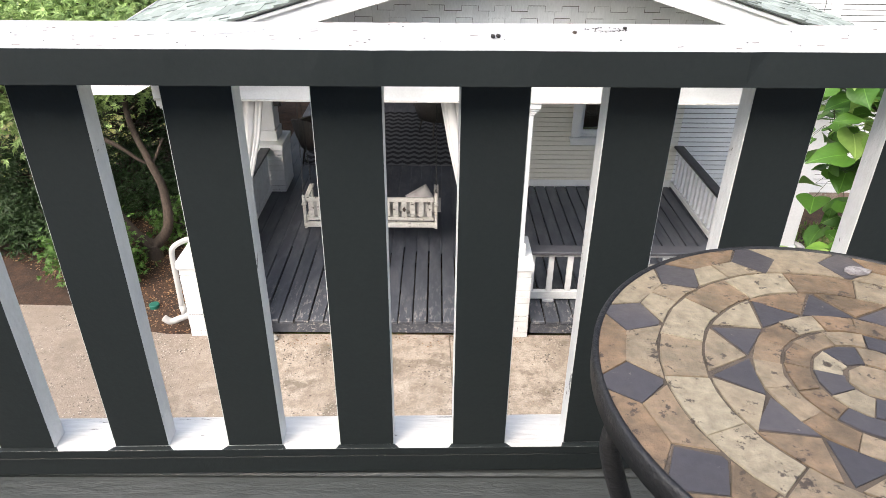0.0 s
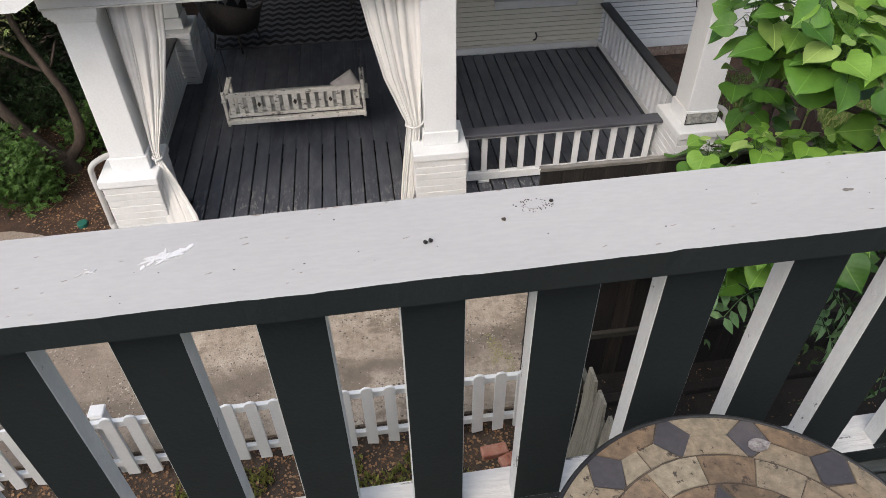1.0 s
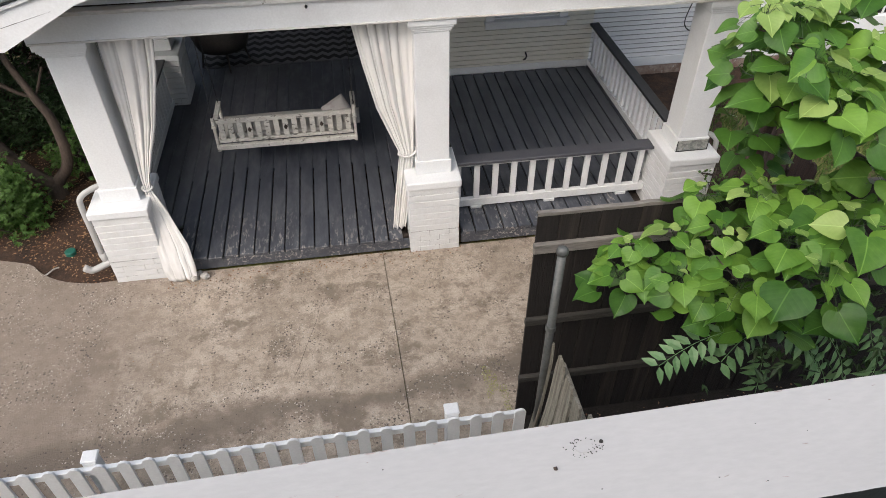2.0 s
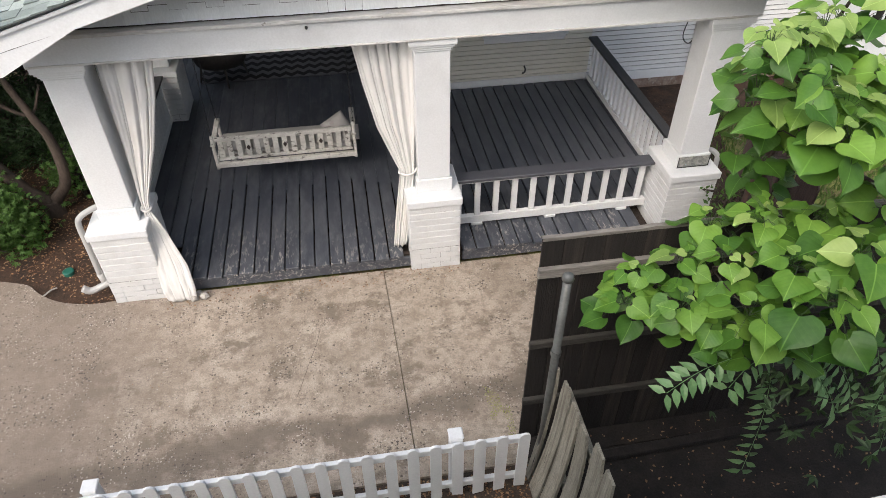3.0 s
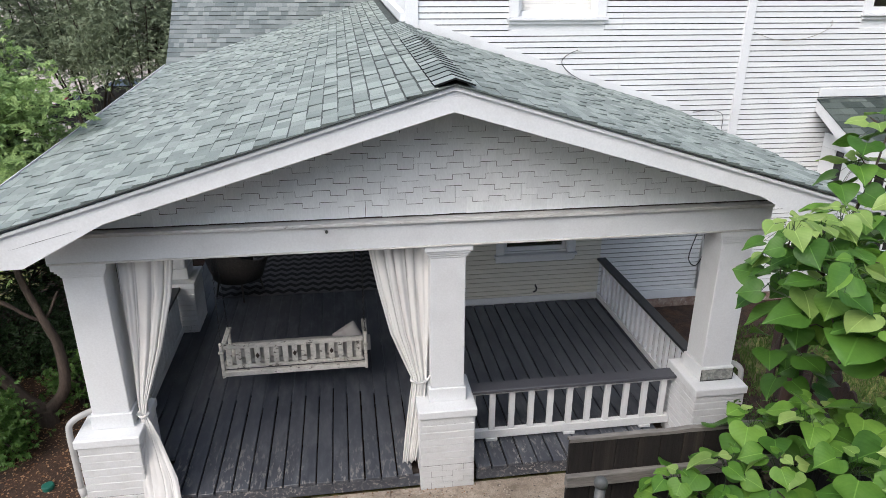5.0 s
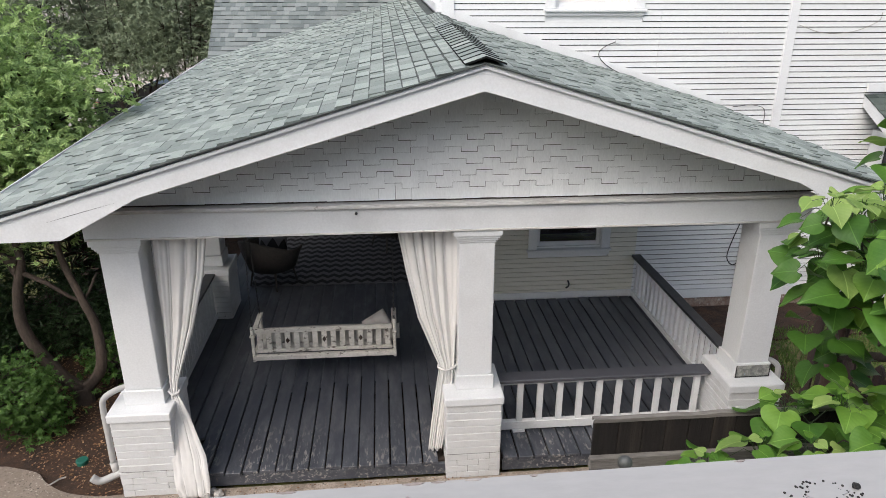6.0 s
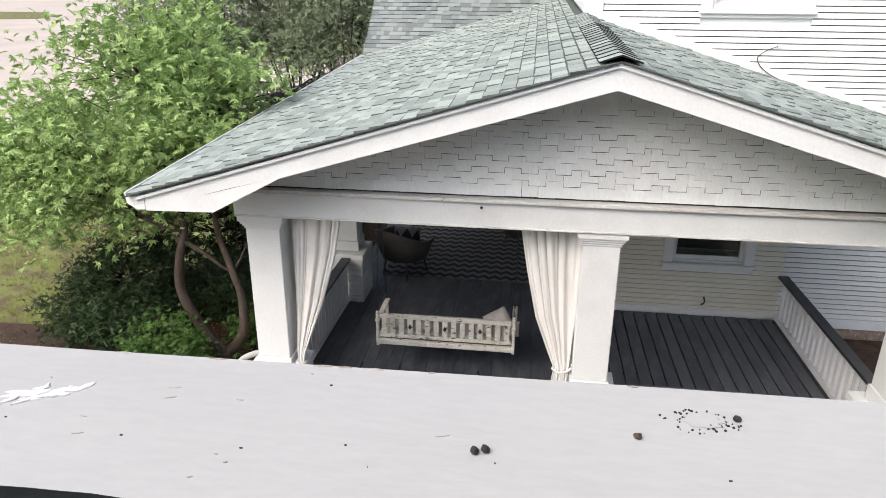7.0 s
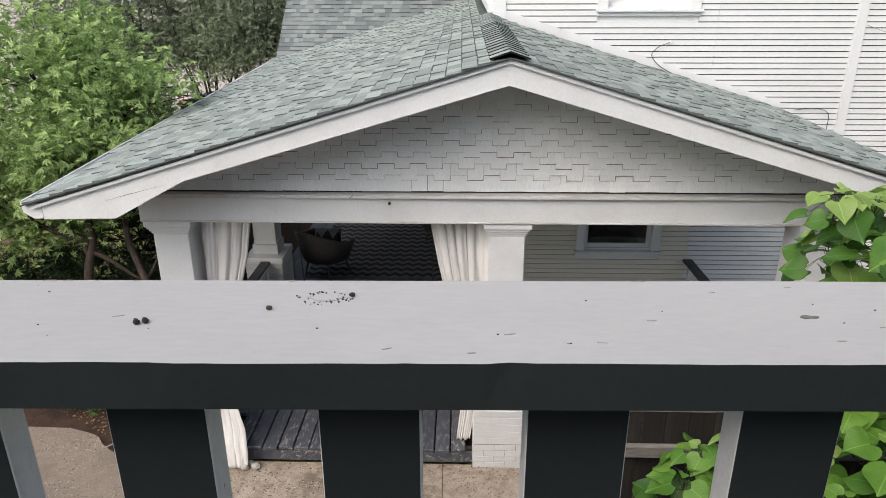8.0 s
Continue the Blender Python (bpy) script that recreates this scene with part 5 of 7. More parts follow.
# ---- balcony: floor, rail, wall behind ----
BM = Matrix.Translation((0.0115, 0.983, -0.0145)) @ Matrix.Rotation(radians(1.0), 4, "Z")
fl = thing("balcony_floor", (0, 0, 3.36), "worn grey painted balcony boards", "floor", kind="structure")
y = -1.25
while y < 1.05:
    part("plank", box_bm(-4.0, 4.0, y, min(y + 0.138, 1.09), 3.3805, 3.4055, 0.003), FLOOR_PAINT, fl)
    y += 0.142
bm = bmesh.new()
cbox(bm, -4.0, 4.0, 0.89, 1.10, 3.16, 3.3795, 0.004)
structure("balcony_beam", bm, WHITE, "white edge beam under the balcony", "beam")
bm = bmesh.new()
cbox(bm, -6.0, 6.0, -1.45, -1.27, -0.05, 5.7, 0.004)
structure("wall_balcony", bm, SIDING, "plain white house wall behind the balcony", "wall")
for x in (-3.6, 3.4):
    bm = bmesh.new()
    cbox(bm, x, x + 0.14, 0.84, 0.98, -0.04, 3.159, 0.006)
    structure("balcony_post", bm, WHITE, "white post under the balcony", "post")

rail = thing("balcony_railing", (0, 1.01, 3.4055), "balcony railing, dark inside, white outside, with a worn white top board", "railing")
# top board with an uneven worn inner edge
bm = bmesh.new()
n = 420
top_in, low_in, back_in, top_out, low_out = [], [], [], [], []
for i in range(n + 1):
    x = -3.6 + 7.2 * i / n
    e = 0.0016 * noise.noise((x * 9, 0, 0)) + 0.0012 * noise.noise((x * 45, 3, 0)) + (0.0018 if noise.noise((x * 16, 9, 0)) > 0.42 else 0)
    f = 0.0012 * noise.noise((x * 8, 7, 0))
    bow = 0.0006 * noise.noise((x * 3, 1, 5))
    top_in.append(bm.verts.new(BM @ Vector((x, -0.005 + e, 4.0575 + bow))))
    low_in.append(bm.verts.new(BM @ Vector((x, -0.005, 4.0215))))
    back_in.append(bm.verts.new(BM @ Vector((x, 0.001, 4.0215))))
    top_out.append(bm.verts.new(BM @ Vector((x, 0.132 + f, 4.0575 + bow))))
    low_out.append(bm.verts.new(BM @ Vector((x, 0.133, 4.036))))
for i in range(n):
    for a, b, k in ((top_in, top_out, 0), (top_out, low_out, 0), (low_out, back_in, 0), (back_in, low_in, 1), (low_in, top_in, 1)):
        bm.faces.new((a[i], a[i + 1], b[i + 1], b[i])).material_index = k
part("handrail", bm, [WHITE_OLD, DARK_PAINT], rail, "thick worn white top board")
part("top_rail", box_bm(-3.6, 3.6, 0.0015, 0.0435, 4.0225, 4.0358, 0.0003, mat={(1, 1): 0, "rest": 1}, m=BM), [WHITE_FLAKE, DARK_PAINT], rail)
part("bottom_rail", box_bm(-3.6, 3.6, 0.038, 0.106, 3.463, 3.476, 0.0004, mat={(2, 1): 0, (1, 1): 0, "rest": 1}, m=BM), [WHITE_SCRAPED, DARK_PAINT], rail)
part("lower_board", box_bm(-3.6, 3.6, 0.040, 0.09, 3.4265, 3.4605, 0.002, mat={(1, 1): 0, "rest": 1}, m=BM), [WHITE_FLAKE, DARK_PAINT], rail)
for k in range(-21, 22):
    x = 0.0375 + 0.1632 * k + random.uniform(-0.001, 0.001)
    w, lean = 0.0785 + random.uniform(-0.001, 0.001), random.uniform(-0.001, 0.001)
    bal = part("baluster", box_bm(x, x + w, 0.0455 + lean, 0.0755 + lean, 3.4765, 4.0355, 0.0009, mat={(1, 0): 1, "rest": 0}, m=BM), [WHITE_FLAKE, DARK_PAINT], rail)
    # dark paint lapped on to the rail in front of each one
    bm = bmesh.new()
    pts = [(x - 0.001, 0.0462), (x + w + 0.001, 0.0462), (x + w + 0.002 + random.uniform(0, 0.007), 0.0385), (x - 0.002 - random.uniform(0, 0.007), 0.0385)]
    prism(bm, pts, 2, 3.4758, 3.4764)
    bm.transform(BM)
    part("paint_lap", bm, DARK_PAINT, bal)
for k in (-3.55, 0.9, 3.5):
    part("foot_block", box_bm(k, k + 0.08, 0.045, 0.09, 3.4195, 3.4262, 0.002, m=BM), DARK_PAINT, rail)

CAPZ = 4.0433


def speck(x, y, r, name, label, category, material, flat=0.8, group=""):
    return lump(x, y, CAPZ, r, material, name, label, category, flat, group, x * 31)


for dx in (-0.0055, 0.0050):
    speck(0.085 + dx * 0.55, 1.036 + dx * 0.2, 0.0026, "dropping", "shiny black dropping on the white board", "dropping", DROPPING, 0.9, "droppings")
speck(0.1735, 1.062, 0.0025, "dropping", "small brown dropping on the white board", "dropping", BARK, 0.7, "droppings")
speck(0.2345, 1.087, 0.0024, "dropping", "dark dropping beside the bare patch", "dropping", DROPPING, 0.8, "droppings")


def flake(cx, cy, rx, ry, name, label, material, seed, z=0.0006):
    """A thin ragged patch lying on the board."""
    bm = bmesh.new()
    n = 26
    pts = []
    for i in range(n):
        a = i * math.tau / n
        r = 1 + 0.55 * noise.noise((math.cos(a) * 1.6, math.sin(a) * 1.6, seed))
        pts.append((cx + rx * r * math.cos(a), cy + ry * r * math.sin(a)))
    prism(bm, pts, 2, CAPZ - 0.0006, CAPZ + z)
    t = thing(name, (cx, cy, CAPZ), label, "paint patch")
    part("patch", bm, material, t)
    return t


flake(0.2145, 1.083, 0.012, 0.006, "flaked_patch", "pale patch where paint has flaked, ringed with dark specks", WHITE_OLD, 2.0)
smear = thing("paint_smear", (-0.194, 1.056, CAPZ), "scratchy bright white paint smear on the board", "paint smear")
bm = bmesh.new()
rng = random.Random(17)
for k in range(34):
    if k < 29:
        u = rng.gauss(0, 0.011)
        cx, cy, L, W = -0.194 + u, 1.056 + 0.3 * u + rng.gauss(0, 0.0034), rng.uniform(0.004, 0.009), rng.uniform(0.0010, 0.0026)
    else:
        cx, cy, L, W = -0.273 + rng.gauss(0, 0.006), 1.040 + rng.gauss(0, 0.003), rng.uniform(0.002, 0.005), rng.uniform(0.0004, 0.0009)
    a = radians(rng.gauss(24, 26))
    d, e = Vector((math.cos(a), math.sin(a))), Vector((-math.sin(a), math.cos(a)))
    c = Vector((cx, cy))
    prism(bm, [tuple(c + d * L * u + e * W * v) for u, v in ((-1, 0), (-0.4, -0.8), (0.5, -1), (1, 0.1), (0.3, 0.9), (-0.5, 0.7))], 2, CAPZ - 0.0006, CAPZ + 0.0004 + 0.00002 * k)
part("stroke_mass", bm, FRESHPAINT, smear)["kind"] = "stuff"
flake(0.5835, 1.057, 0.006, 0.0025, "knot", "grey raised knot in the board", RAILWOOD, 9.0)
bm = bmesh.new()
rng = random.Random(5)
for k in range(60):
    a, r = rng.uniform(0, math.tau), rng.uniform(0.4, 1.25)
    cx, cy, s = 0.2125 + 0.019 * r * math.cos(a), 1.083 + 0.010 * r * math.sin(a), rng.uniform(0.0003, 0.0008)
    cbox(bm, cx - s, cx + s, cy - s, cy + s, CAPZ - 0.0005, CAPZ + s, s * 0.5)
for k in range(45):
    cx, cy, s = rng.uniform(-1.2, 1.4), rng.uniform(0.99, 1.10), rng.uniform(0.0002, 0.0005)
    cy += math.tan(radians(1.0)) * cx
    cbox(bm, cx - s * rng.uniform(1, 4), cx + s, cy - s, cy + s, CAPZ - 0.0006, CAPZ + 0.0004, s * 0.3)
# fine scratches along the grain and lost paint at the far edge
sc = bmesh.new()
for k in range(60):
    cx = rng.gauss(-0.42, 0.25) if k < 42 else rng.uniform(-0.1, 1.2)
    cy = rng.uniform(0.99, 1.105) + math.tan(radians(1.0)) * cx
    L, W, a = rng.uniform(0.001, 0.0045), rng.uniform(0.0002, 0.0006), radians(rng.gauss(4, 12))
    d, e, c = Vector((math.cos(a), math.sin(a))), Vector((-math.sin(a), math.cos(a))), Vector((cx, cy))
    prism(sc, [tuple(c + d * L * u + e * W * v) for u, v in ((-1, 0), (0, -1), (1, 0.2), (0.2, 1))], 2, CAPZ - 0.0006, CAPZ + 0.00025 + 0.000004 * k)
for k in range(14):
    cx, L, W = rng.uniform(-1.1, 0.5), rng.uniform(0.002, 0.007), rng.uniform(0.0004, 0.0012)
    cy = 0.983 + 0.1305 + math.tan(radians(1.0)) * cx
    prism(sc, [(cx - L, cy), (cx - L * 0.3, cy - W), (cx + L * 0.6, cy - W * 0.7), (cx + L, cy + 0.0006), (cx, cy + 0.001)], 2, CAPZ - 0.0006, CAPZ + 0.0003 + 0.000004 * k)
stuff("scratches", sc, BAREWOOD, "fine scratches and lost paint on the white board", "scratches")
stuff("grit", bm, DROPPING, "scattered dark specks of grit on the white board", "grit")

# ---- mosaic side table ----
TX, TY, TZ, TR = 0.3495, 0.688, 3.871, 0.2055
tab = thing("side_table", (TX, TY, 3.4055), "small round slate mosaic side table with a black iron frame", "table")
bm = bmesh.new()
tube(bm, [(TX, TY, TZ - 0.016), (TX, TY, TZ - 0.0013)], TR - 0.004, 72)
ttop = part("tabletop", bm, GROUT, tab)
bm = bmesh.new()
n = 96
prof = [(TR - 0.0045, TZ - 0.02), (TR + 0.0005, TZ - 0.02), (TR + 0.001, TZ + 0.0), (TR - 0.001, TZ + 0.0015), (TR - 0.004, TZ + 0.0005)]
rings = [[bm.verts.new((TX + r * math.cos(a), TY + r * math.sin(a), z)) for r, z in prof] for a in (i * math.tau / n for i in range(n))]
for i in range(n):
    p, q = rings[i], rings[(i + 1) % n]
    for k in range(5):
        bm.faces.new((p[k], q[k], q[(k + 1) % 5], p[(k + 1) % 5]))
part("rim", bm, IRON, tab, "black iron rim", True)


def polar(r, deg):
    return (TX + r * math.cos(radians(deg)), TY + r * math.sin(radians(deg)))


def tile(points, dark):
    bm = bmesh.new()
    cx, cy = sum(p[0] for p in points) / len(points), sum(p[1] for p in points) / len(points)
    pts = []
    for x, y in points:
        d = Vector((x - cx, y - cy))
        d -= d.normalized() * 0.0005
        pts.append((cx + d.x + random.uniform(-0.0007, 0.0007), cy + d.y + random.uniform(-0.0007, 0.0007)))
    lift = random.uniform(-0.0003, 0.0003)
    prism(bm, pts, 2, TZ - 0.0034, TZ + lift, 0.012)
    part("tile", bm, TILE_DARK if dark else TILE_TAN, ttop)


def arc(r, a0, a1, n):
    return [polar(r, a0 + (a1 - a0) * i / n) for i in range(n + 1)]


N, A0 = 13, 124.3
st = 360 / N
for k in range(N):
    c = A0 + st * k + random.uniform(-0.8, 0.8)
    d = A0 + st * (k + 1)
    tile([polar(0.2035, c - 1.6), polar(0.2035, c + 1.6), polar(0.181, c + 7.4), polar(0.1575, c + 0.9), polar(0.1575, c - 0.9), polar(0.181, c - 7.4)], True)
    tile([polar(0.181, c + 7.4), *arc(0.2035, c + 1.9, d - 1.9, 4), polar(0.181, d - 7.4)], False)
    half = (c + d) / 2 + random.uniform(-1, 1)
    if k % 3:
        tile([polar(0.181, c + 7.4), polar(0.181, d - 7.4), *arc(0.1565, d - 1.1, c + 1.1, 3)], False)
    else:
        tile([polar(0.181, c + 7.4), polar(0.181, half), *arc(0.1565, half, c + 1.1, 2)], False)
        tile([polar(0.181, half), polar(0.181, d - 7.4), *arc(0.1565, d - 1.1, half, 2)], False)
a = 8.0
for k in range(17):
    s_ = 360 / 17 * random.uniform(0.9, 1.1) if k < 16 else 368 - a
    tile(arc(0.1550, a, a + s_, 3) + arc(0.1222, a + s_, a, 3), False)
    a += s_
w = 30.0
for k in range(12):
    c = 115 + w * k
    t = random.uniform(-1.5, 1.5)
    tile([polar(0.1195, c + t), polar(0.0875, c + w * 0.47), polar(0.0875, c - w * 0.47)], True)
    tile([polar(0.1205, c + t + 1.2), *arc(0.1207, c + t + 4, c + w + t - 4, 3), polar(0.1205, c + w + t - 1.2), polar(0.0885, c + w * 0.5)], False)
a = 0.0
for k in range(16):
    s_ = 360 / 16 * random.uniform(0.88, 1.12) if k < 15 else 360 - a
    tile(arc(0.0855, a, a + s_, 2) + arc(0.0645, a + s_, a, 2), False)
    a += s_
for k in range(12):
    c = w * k + 9
    tile(arc(0.0625, c, c + w, 2) + arc(0.0445, c + w, c, 2), k % 6 == 1)
for k in range(9):
    c = 40 * k
    tile(arc(0.043, c, c + 40, 2) + arc(0.021, c + 40, c, 2), k % 2 == 0)
tile([polar(0.0195, a) for a in range(0, 360, 45)], False)
for k in range(3):
    a = 185 + 120 * k
    pts = [(*polar(TR - 0.015, a), TZ - 0.018), (*polar(TR - 0.012, a), TZ - 0.06), (*polar(TR - 0.06, a), TZ - 0.2), (*polar(TR - 0.09, a), TZ - 0.3), (*polar(TR - 0.03, a), TZ - 0.45), (*polar(TR + 0.0, a), 3.4115)]
    part("leg", tube_bm(smooth_path(pts, 7), 0.008, 8), IRON, tab, smooth=True)
part("leg_ring", tube_bm([(*polar(TR - 0.088, a), TZ - 0.29) for a in range(0, 361, 15)], 0.005, 6), IRON, tab, smooth=True)
dl = thing("dry_leaf", (0.421, 0.8445, TZ + 0.001), "small grey dry leaf lying on the mosaic table", "leaf")
bm = bmesh.new()
prism(bm, [(0.421 + 0.0125 * c, 0.8445 + 0.0095 * d) for c, d in ((-1, 0.1), (-0.75, 0.7), (-0.2, 0.95), (0.45, 0.75), (1.1, 0.15), (0.55, -0.55), (-0.2, -0.8), (-0.8, -0.5))], 2, TZ + 0.0006, TZ + 0.0022)
part("blade", bm, DRYLEAF, dl)

# ---- white picket fence ----
pf = thing("picket_fence", (-1.5, 3.41, -0.03), "white wooden picket fence with rounded tops", "fence")
for z0, z1 in ((0.585, 0.645), (0.11, 0.17)):
    part("rail", box_bm(-5.2, 1.0, 3.392, 3.428, z0, z1, 0.004), WHITE, pf)
x, k = 0.955, 0
while x > -5.1:
    bm = bmesh.new()
    w, h = 0.041, 0.668 + random.uniform(-0.006, 0.006)
    pts = [(x - w, 0.03 + random.uniform(-0.02, 0.02)), (x + w, 0.03)]
    pts += [(x + w * math.cos(a), h + w * 0.95 * math.sin(a)) for a in (radians(d) for d in (12, 45, 75, 105, 135, 168))]
    prism(bm, pts, 1, 3.372, 3.391)
    part("picket", bm, WHITE, pf)
    x -= 0.1585
for x in (-4.42, -1.975, 0.478):
    p = part("post", box_bm(x - 0.045, x + 0.045, 3.429, 3.519, -0.03, 0.668, 0.006), WHITE, pf)
    part("post_cap", box_bm(x - 0.053, x + 0.053, 3.4285, 3.527, 0.6685, 0.690, 0.008), WHITE, p)

# ---- dark board fence ----
df = thing("board_fence", (2.8, 3.8, -0.03), "tall dark weathered board fence with pale rails", "fence")
x = 1.065
while x < 5.4:
    w = random.uniform(0.128, 0.142)
    top = 2.105 + random.uniform(-0.012, 0.012)
    part("board", box_bm(x, x + w - 0.004, 3.806 + random.uniform(-0.004, 0.004), 3.826, -0.03, top, 0.003), DARKWOOD, df)
    x += w
# the two lower rails are coloured darker for the shade they lie in
for z in (1.815, 1.13, 0.48):
    part("rail", box_bm(1.05, 5.4, 3.765, 3.803, z, z + 0.075 if z > 1.5 else z + 0.06, 0.004), RAILWOOD if z > 1.5 else RAIL_SHADED, df)
bm = bmesh.new()
n = 60
lo, hi = [], []
for i in range(n + 1):
    x = 1.06 + 4.34 * i / n
    j = 0.012 * noise.noise((x * 7, 2, 0))
    lo.append([bm.verts.new((x, y, 2.10 + j * 0.3)) for y in (3.799, 3.833)])
    hi.append([bm.verts.new((x, y, 2.122 + j)) for y in (3.799, 3.833)])
for i in range(n):
    bm.faces.new((lo[i][0], lo[i + 1][0], hi[i + 1][0], hi[i][0]))
    bm.faces.new((hi[i][0], hi[i + 1][0], hi[i + 1][1], hi[i][1]))
    bm.faces.new((hi[i][1], hi[i + 1][1], lo[i + 1][1], lo[i][1]))
part("cap_board", bm, RAILWOOD, df, "split grey cap board")

# ---- steel post and leaning grey fence ----
sp = thing("steel_post", (1.12, 3.47, -0.03), "galvanised steel fence post with a domed cap", "post")
part("pole", tube_bm([(1.12, 3.47, -0.03), (1.12, 3.47, 2.09)], 0.027, 14), STEEL, sp, smooth=True)
dome = [(0.036, 2.085), (0.037, 2.10), (0.033, 2.118), (0.022, 2.130), (0.006, 2.134)]
part("cap", tube_bm([(1.12, 3.47, z) for _, z in dome], [r for r, _ in dome], 14), STEEL, sp, smooth=True)
part("band", tube_bm([(1.12, 3.47, 1.42), (1.12, 3.47, 1.46)], 0.034, 14), STEEL, sp)
gf = thing("grey_fence", (1.1, 2.4, -0.03), "leaning weathered grey board fence with warped boards", "fence")
y, k = 3.52, 0
while y > 0.95:
    w = 0.115 if k == 0 else random.uniform(0.182, 0.200)
    top = 1.285 + max(0.0, 3.42 - y) * 0.25 + random.uniform(-0.015, 0.015)
    bow, lean = random.uniform(0.02, 0.045), random.uniform(-0.016, 0.018)
    bm = bmesh.new()
    rows = []
    for i in range(9):
        t = i / 8
        xx = 1.045 + 0.10 * t + bow * math.sin(math.pi * t) + lean * t
        hw = w / 2 - 0.017 - 0.006 * t
        yy = y - w / 2 + 0.008 * math.sin(3 * t + k)
        z = -0.03 + (top + 0.03) * t
        cut = 0.022 if i == 8 else 0.0
        rows.append([bm.verts.new(p) for p in ((xx, yy - hw + cut, z), (xx, yy + hw - cut, z), (xx + 0.018, yy + hw - cut, z), (xx + 0.018, yy - hw + cut, z))])
    for a, b in zip(rows, rows[1:]):
        for i in range(4):
            bm.faces.new((a[i], a[(i + 1) % 4], b[(i + 1) % 4], b[i]))
    bm.faces.new(rows[0])
    bm.faces.new(rows[-1])
    part("board", bm, GREYWOOD, gf)
    y -= w
    k += 1
for z in (0.35, 1.05):
    part("rail", box_bm(1.17 + 0.03 * z, 1.21 + 0.03 * z, 0.95, 3.42, z, z + 0.08, 0.004), GREYWOOD, gf)

for k, (x, y, z, r) in enumerate(((0.86, 3.12, -0.03, 20), (0.97, 3.02, -0.03, 75), (0.80, 2.93, -0.03, -35), (0.92, 2.86, -0.03, 50), (0.90, 3.04, 0.037, 110), (0.74, 3.2, -0.03, 5))):
    b = thing("brick", (x, y, z), "loose chipped red brick on the soil", "brick", "loose bricks")
    part("body", box_bm(-0.1, 0.1, -0.047, 0.047, 0.0, 0.066, 0.008, m=Matrix.Translation((x, y, z)) @ Matrix.Rotation(radians(r), 4, "Z")), BRICK_RED, b)


# ---- plants ----
def unit(v):
    return v / np.maximum(np.linalg.norm(v, axis=-1, keepdims=True), 1e-9)


def leaf_mesh(pos, normal, ahead, length, width, angles=(0.0,), fold=0.15, droop=0.15):
    """Leaves as folded diamonds, fanned from each point at the angles given in degrees."""
    n = unit(normal)
    t = unit(ahead - (ahead * n).sum(-1, keepdims=True) * n)
    s = np.cross(n, t)
    vs = []
    for a in angles:
        d = math.cos(math.radians(a)) * t + math.sin(math.radians(a)) * s
        e = np.cross(n, d)
        k = (1.0 - 0.35 * abs(a) / 75.0)
        l, w = (length * k)[:, None], (width * k)[:, None]
        vs.append(np.stack([pos, pos + d * l * 0.45 + e * w + n * w * fold, pos + d * l - n * l * droop, pos + d * l * 0.45 - e * w + n * w * fold], 1))
    v = np.concatenate(vs).reshape(-1, 3)
    f = [(4 * i, 4 * i + 1, 4 * i + 2, 4 * i + 3) for i in range(len(v) // 4)]
    return v, f


def in_ellipsoids(rng, blobs, count, shell=0.45):
    """Places in a set of ellipsoids, more of them near their skins."""
    weights = np.array([b[1][0] * b[1][1] * b[1][2] for b in blobs]) ** 0.75
    pick = rng.choice(len(blobs), count, p=weights / weights.sum())
    d = unit(rng.normal(size=(count, 3)))
    r = shell + (1 - shell) * rng.random(count) ** 0.6
    c, e = np.array([b[0] for b in blobs])[pick], np.array([b[1] for b in blobs])[pick]
    return c + d * e * (r * (1 + 0.18 * rng.normal(size=count)))[:, None], d


def crown_leaves(seed, blobs, clusters, per, size, angles, spread=0.16, keep=None, up=0.8, slim=0.16, sprig=0.0):
    rng = np.random.default_rng(seed)
    c, d = in_ellipsoids(rng, blobs, clusters)
    if keep is not None:
        ok = np.array([keep(p) for p in c])
        c, d = c[ok], d[ok]
    pos = np.repeat(c, per, 0) + rng.normal(size=(len(c) * per, 3)) * spread * np.array([1, 1, 0.7])
    if sprig:
        pos += np.repeat(d, per, 0) * (rng.random(len(pos)) ** 3 * sprig)[:, None]
    if keep is not None:
        pos = pos[np.array([keep(p) for p in pos])]
    nrm = rng.normal(size=pos.shape) * 0.55 + np.array([0, 0, up])
    ahead = rng.normal(size=pos.shape) + np.array([0, -0.3, -0.2])
    ln = size * rng.uniform(0.6, 1.35, len(pos))
    return c, leaf_mesh(pos, nrm, ahead, ln, ln * slim, angles)


def limbs(bm, paths, sides=7):
    for pts, r0, r1 in paths:
        sm = smooth_path(pts, 5)
        tube(bm, sm, [r0 + (r1 - r0) * i / (len(sm) - 1) for i in range(len(sm))], sides)


def twigs(bm, paths, tips, every, r=0.006, seed=0):
    """Thin twigs from the nearest limb to leaf clusters."""
    rng = random.Random(seed)
    nodes = [p for pts, *_ in paths for p in smooth_path(pts, 4)]
    for i, c in enumerate(tips):
        if i % every:
            continue
        c = Vector(c)
        a = min(nodes, key=lambda p: (p - c).length + rng.uniform(0, 0.2))
        mid = a.lerp(c, 0.5) + Vector((rng.uniform(-0.08, 0.08), rng.uniform(-0.08, 0.08), rng.uniform(0, 0.12)))
        tube(bm, [a, mid, c], [r * 2, r * 1.3, r * 0.6], 5)


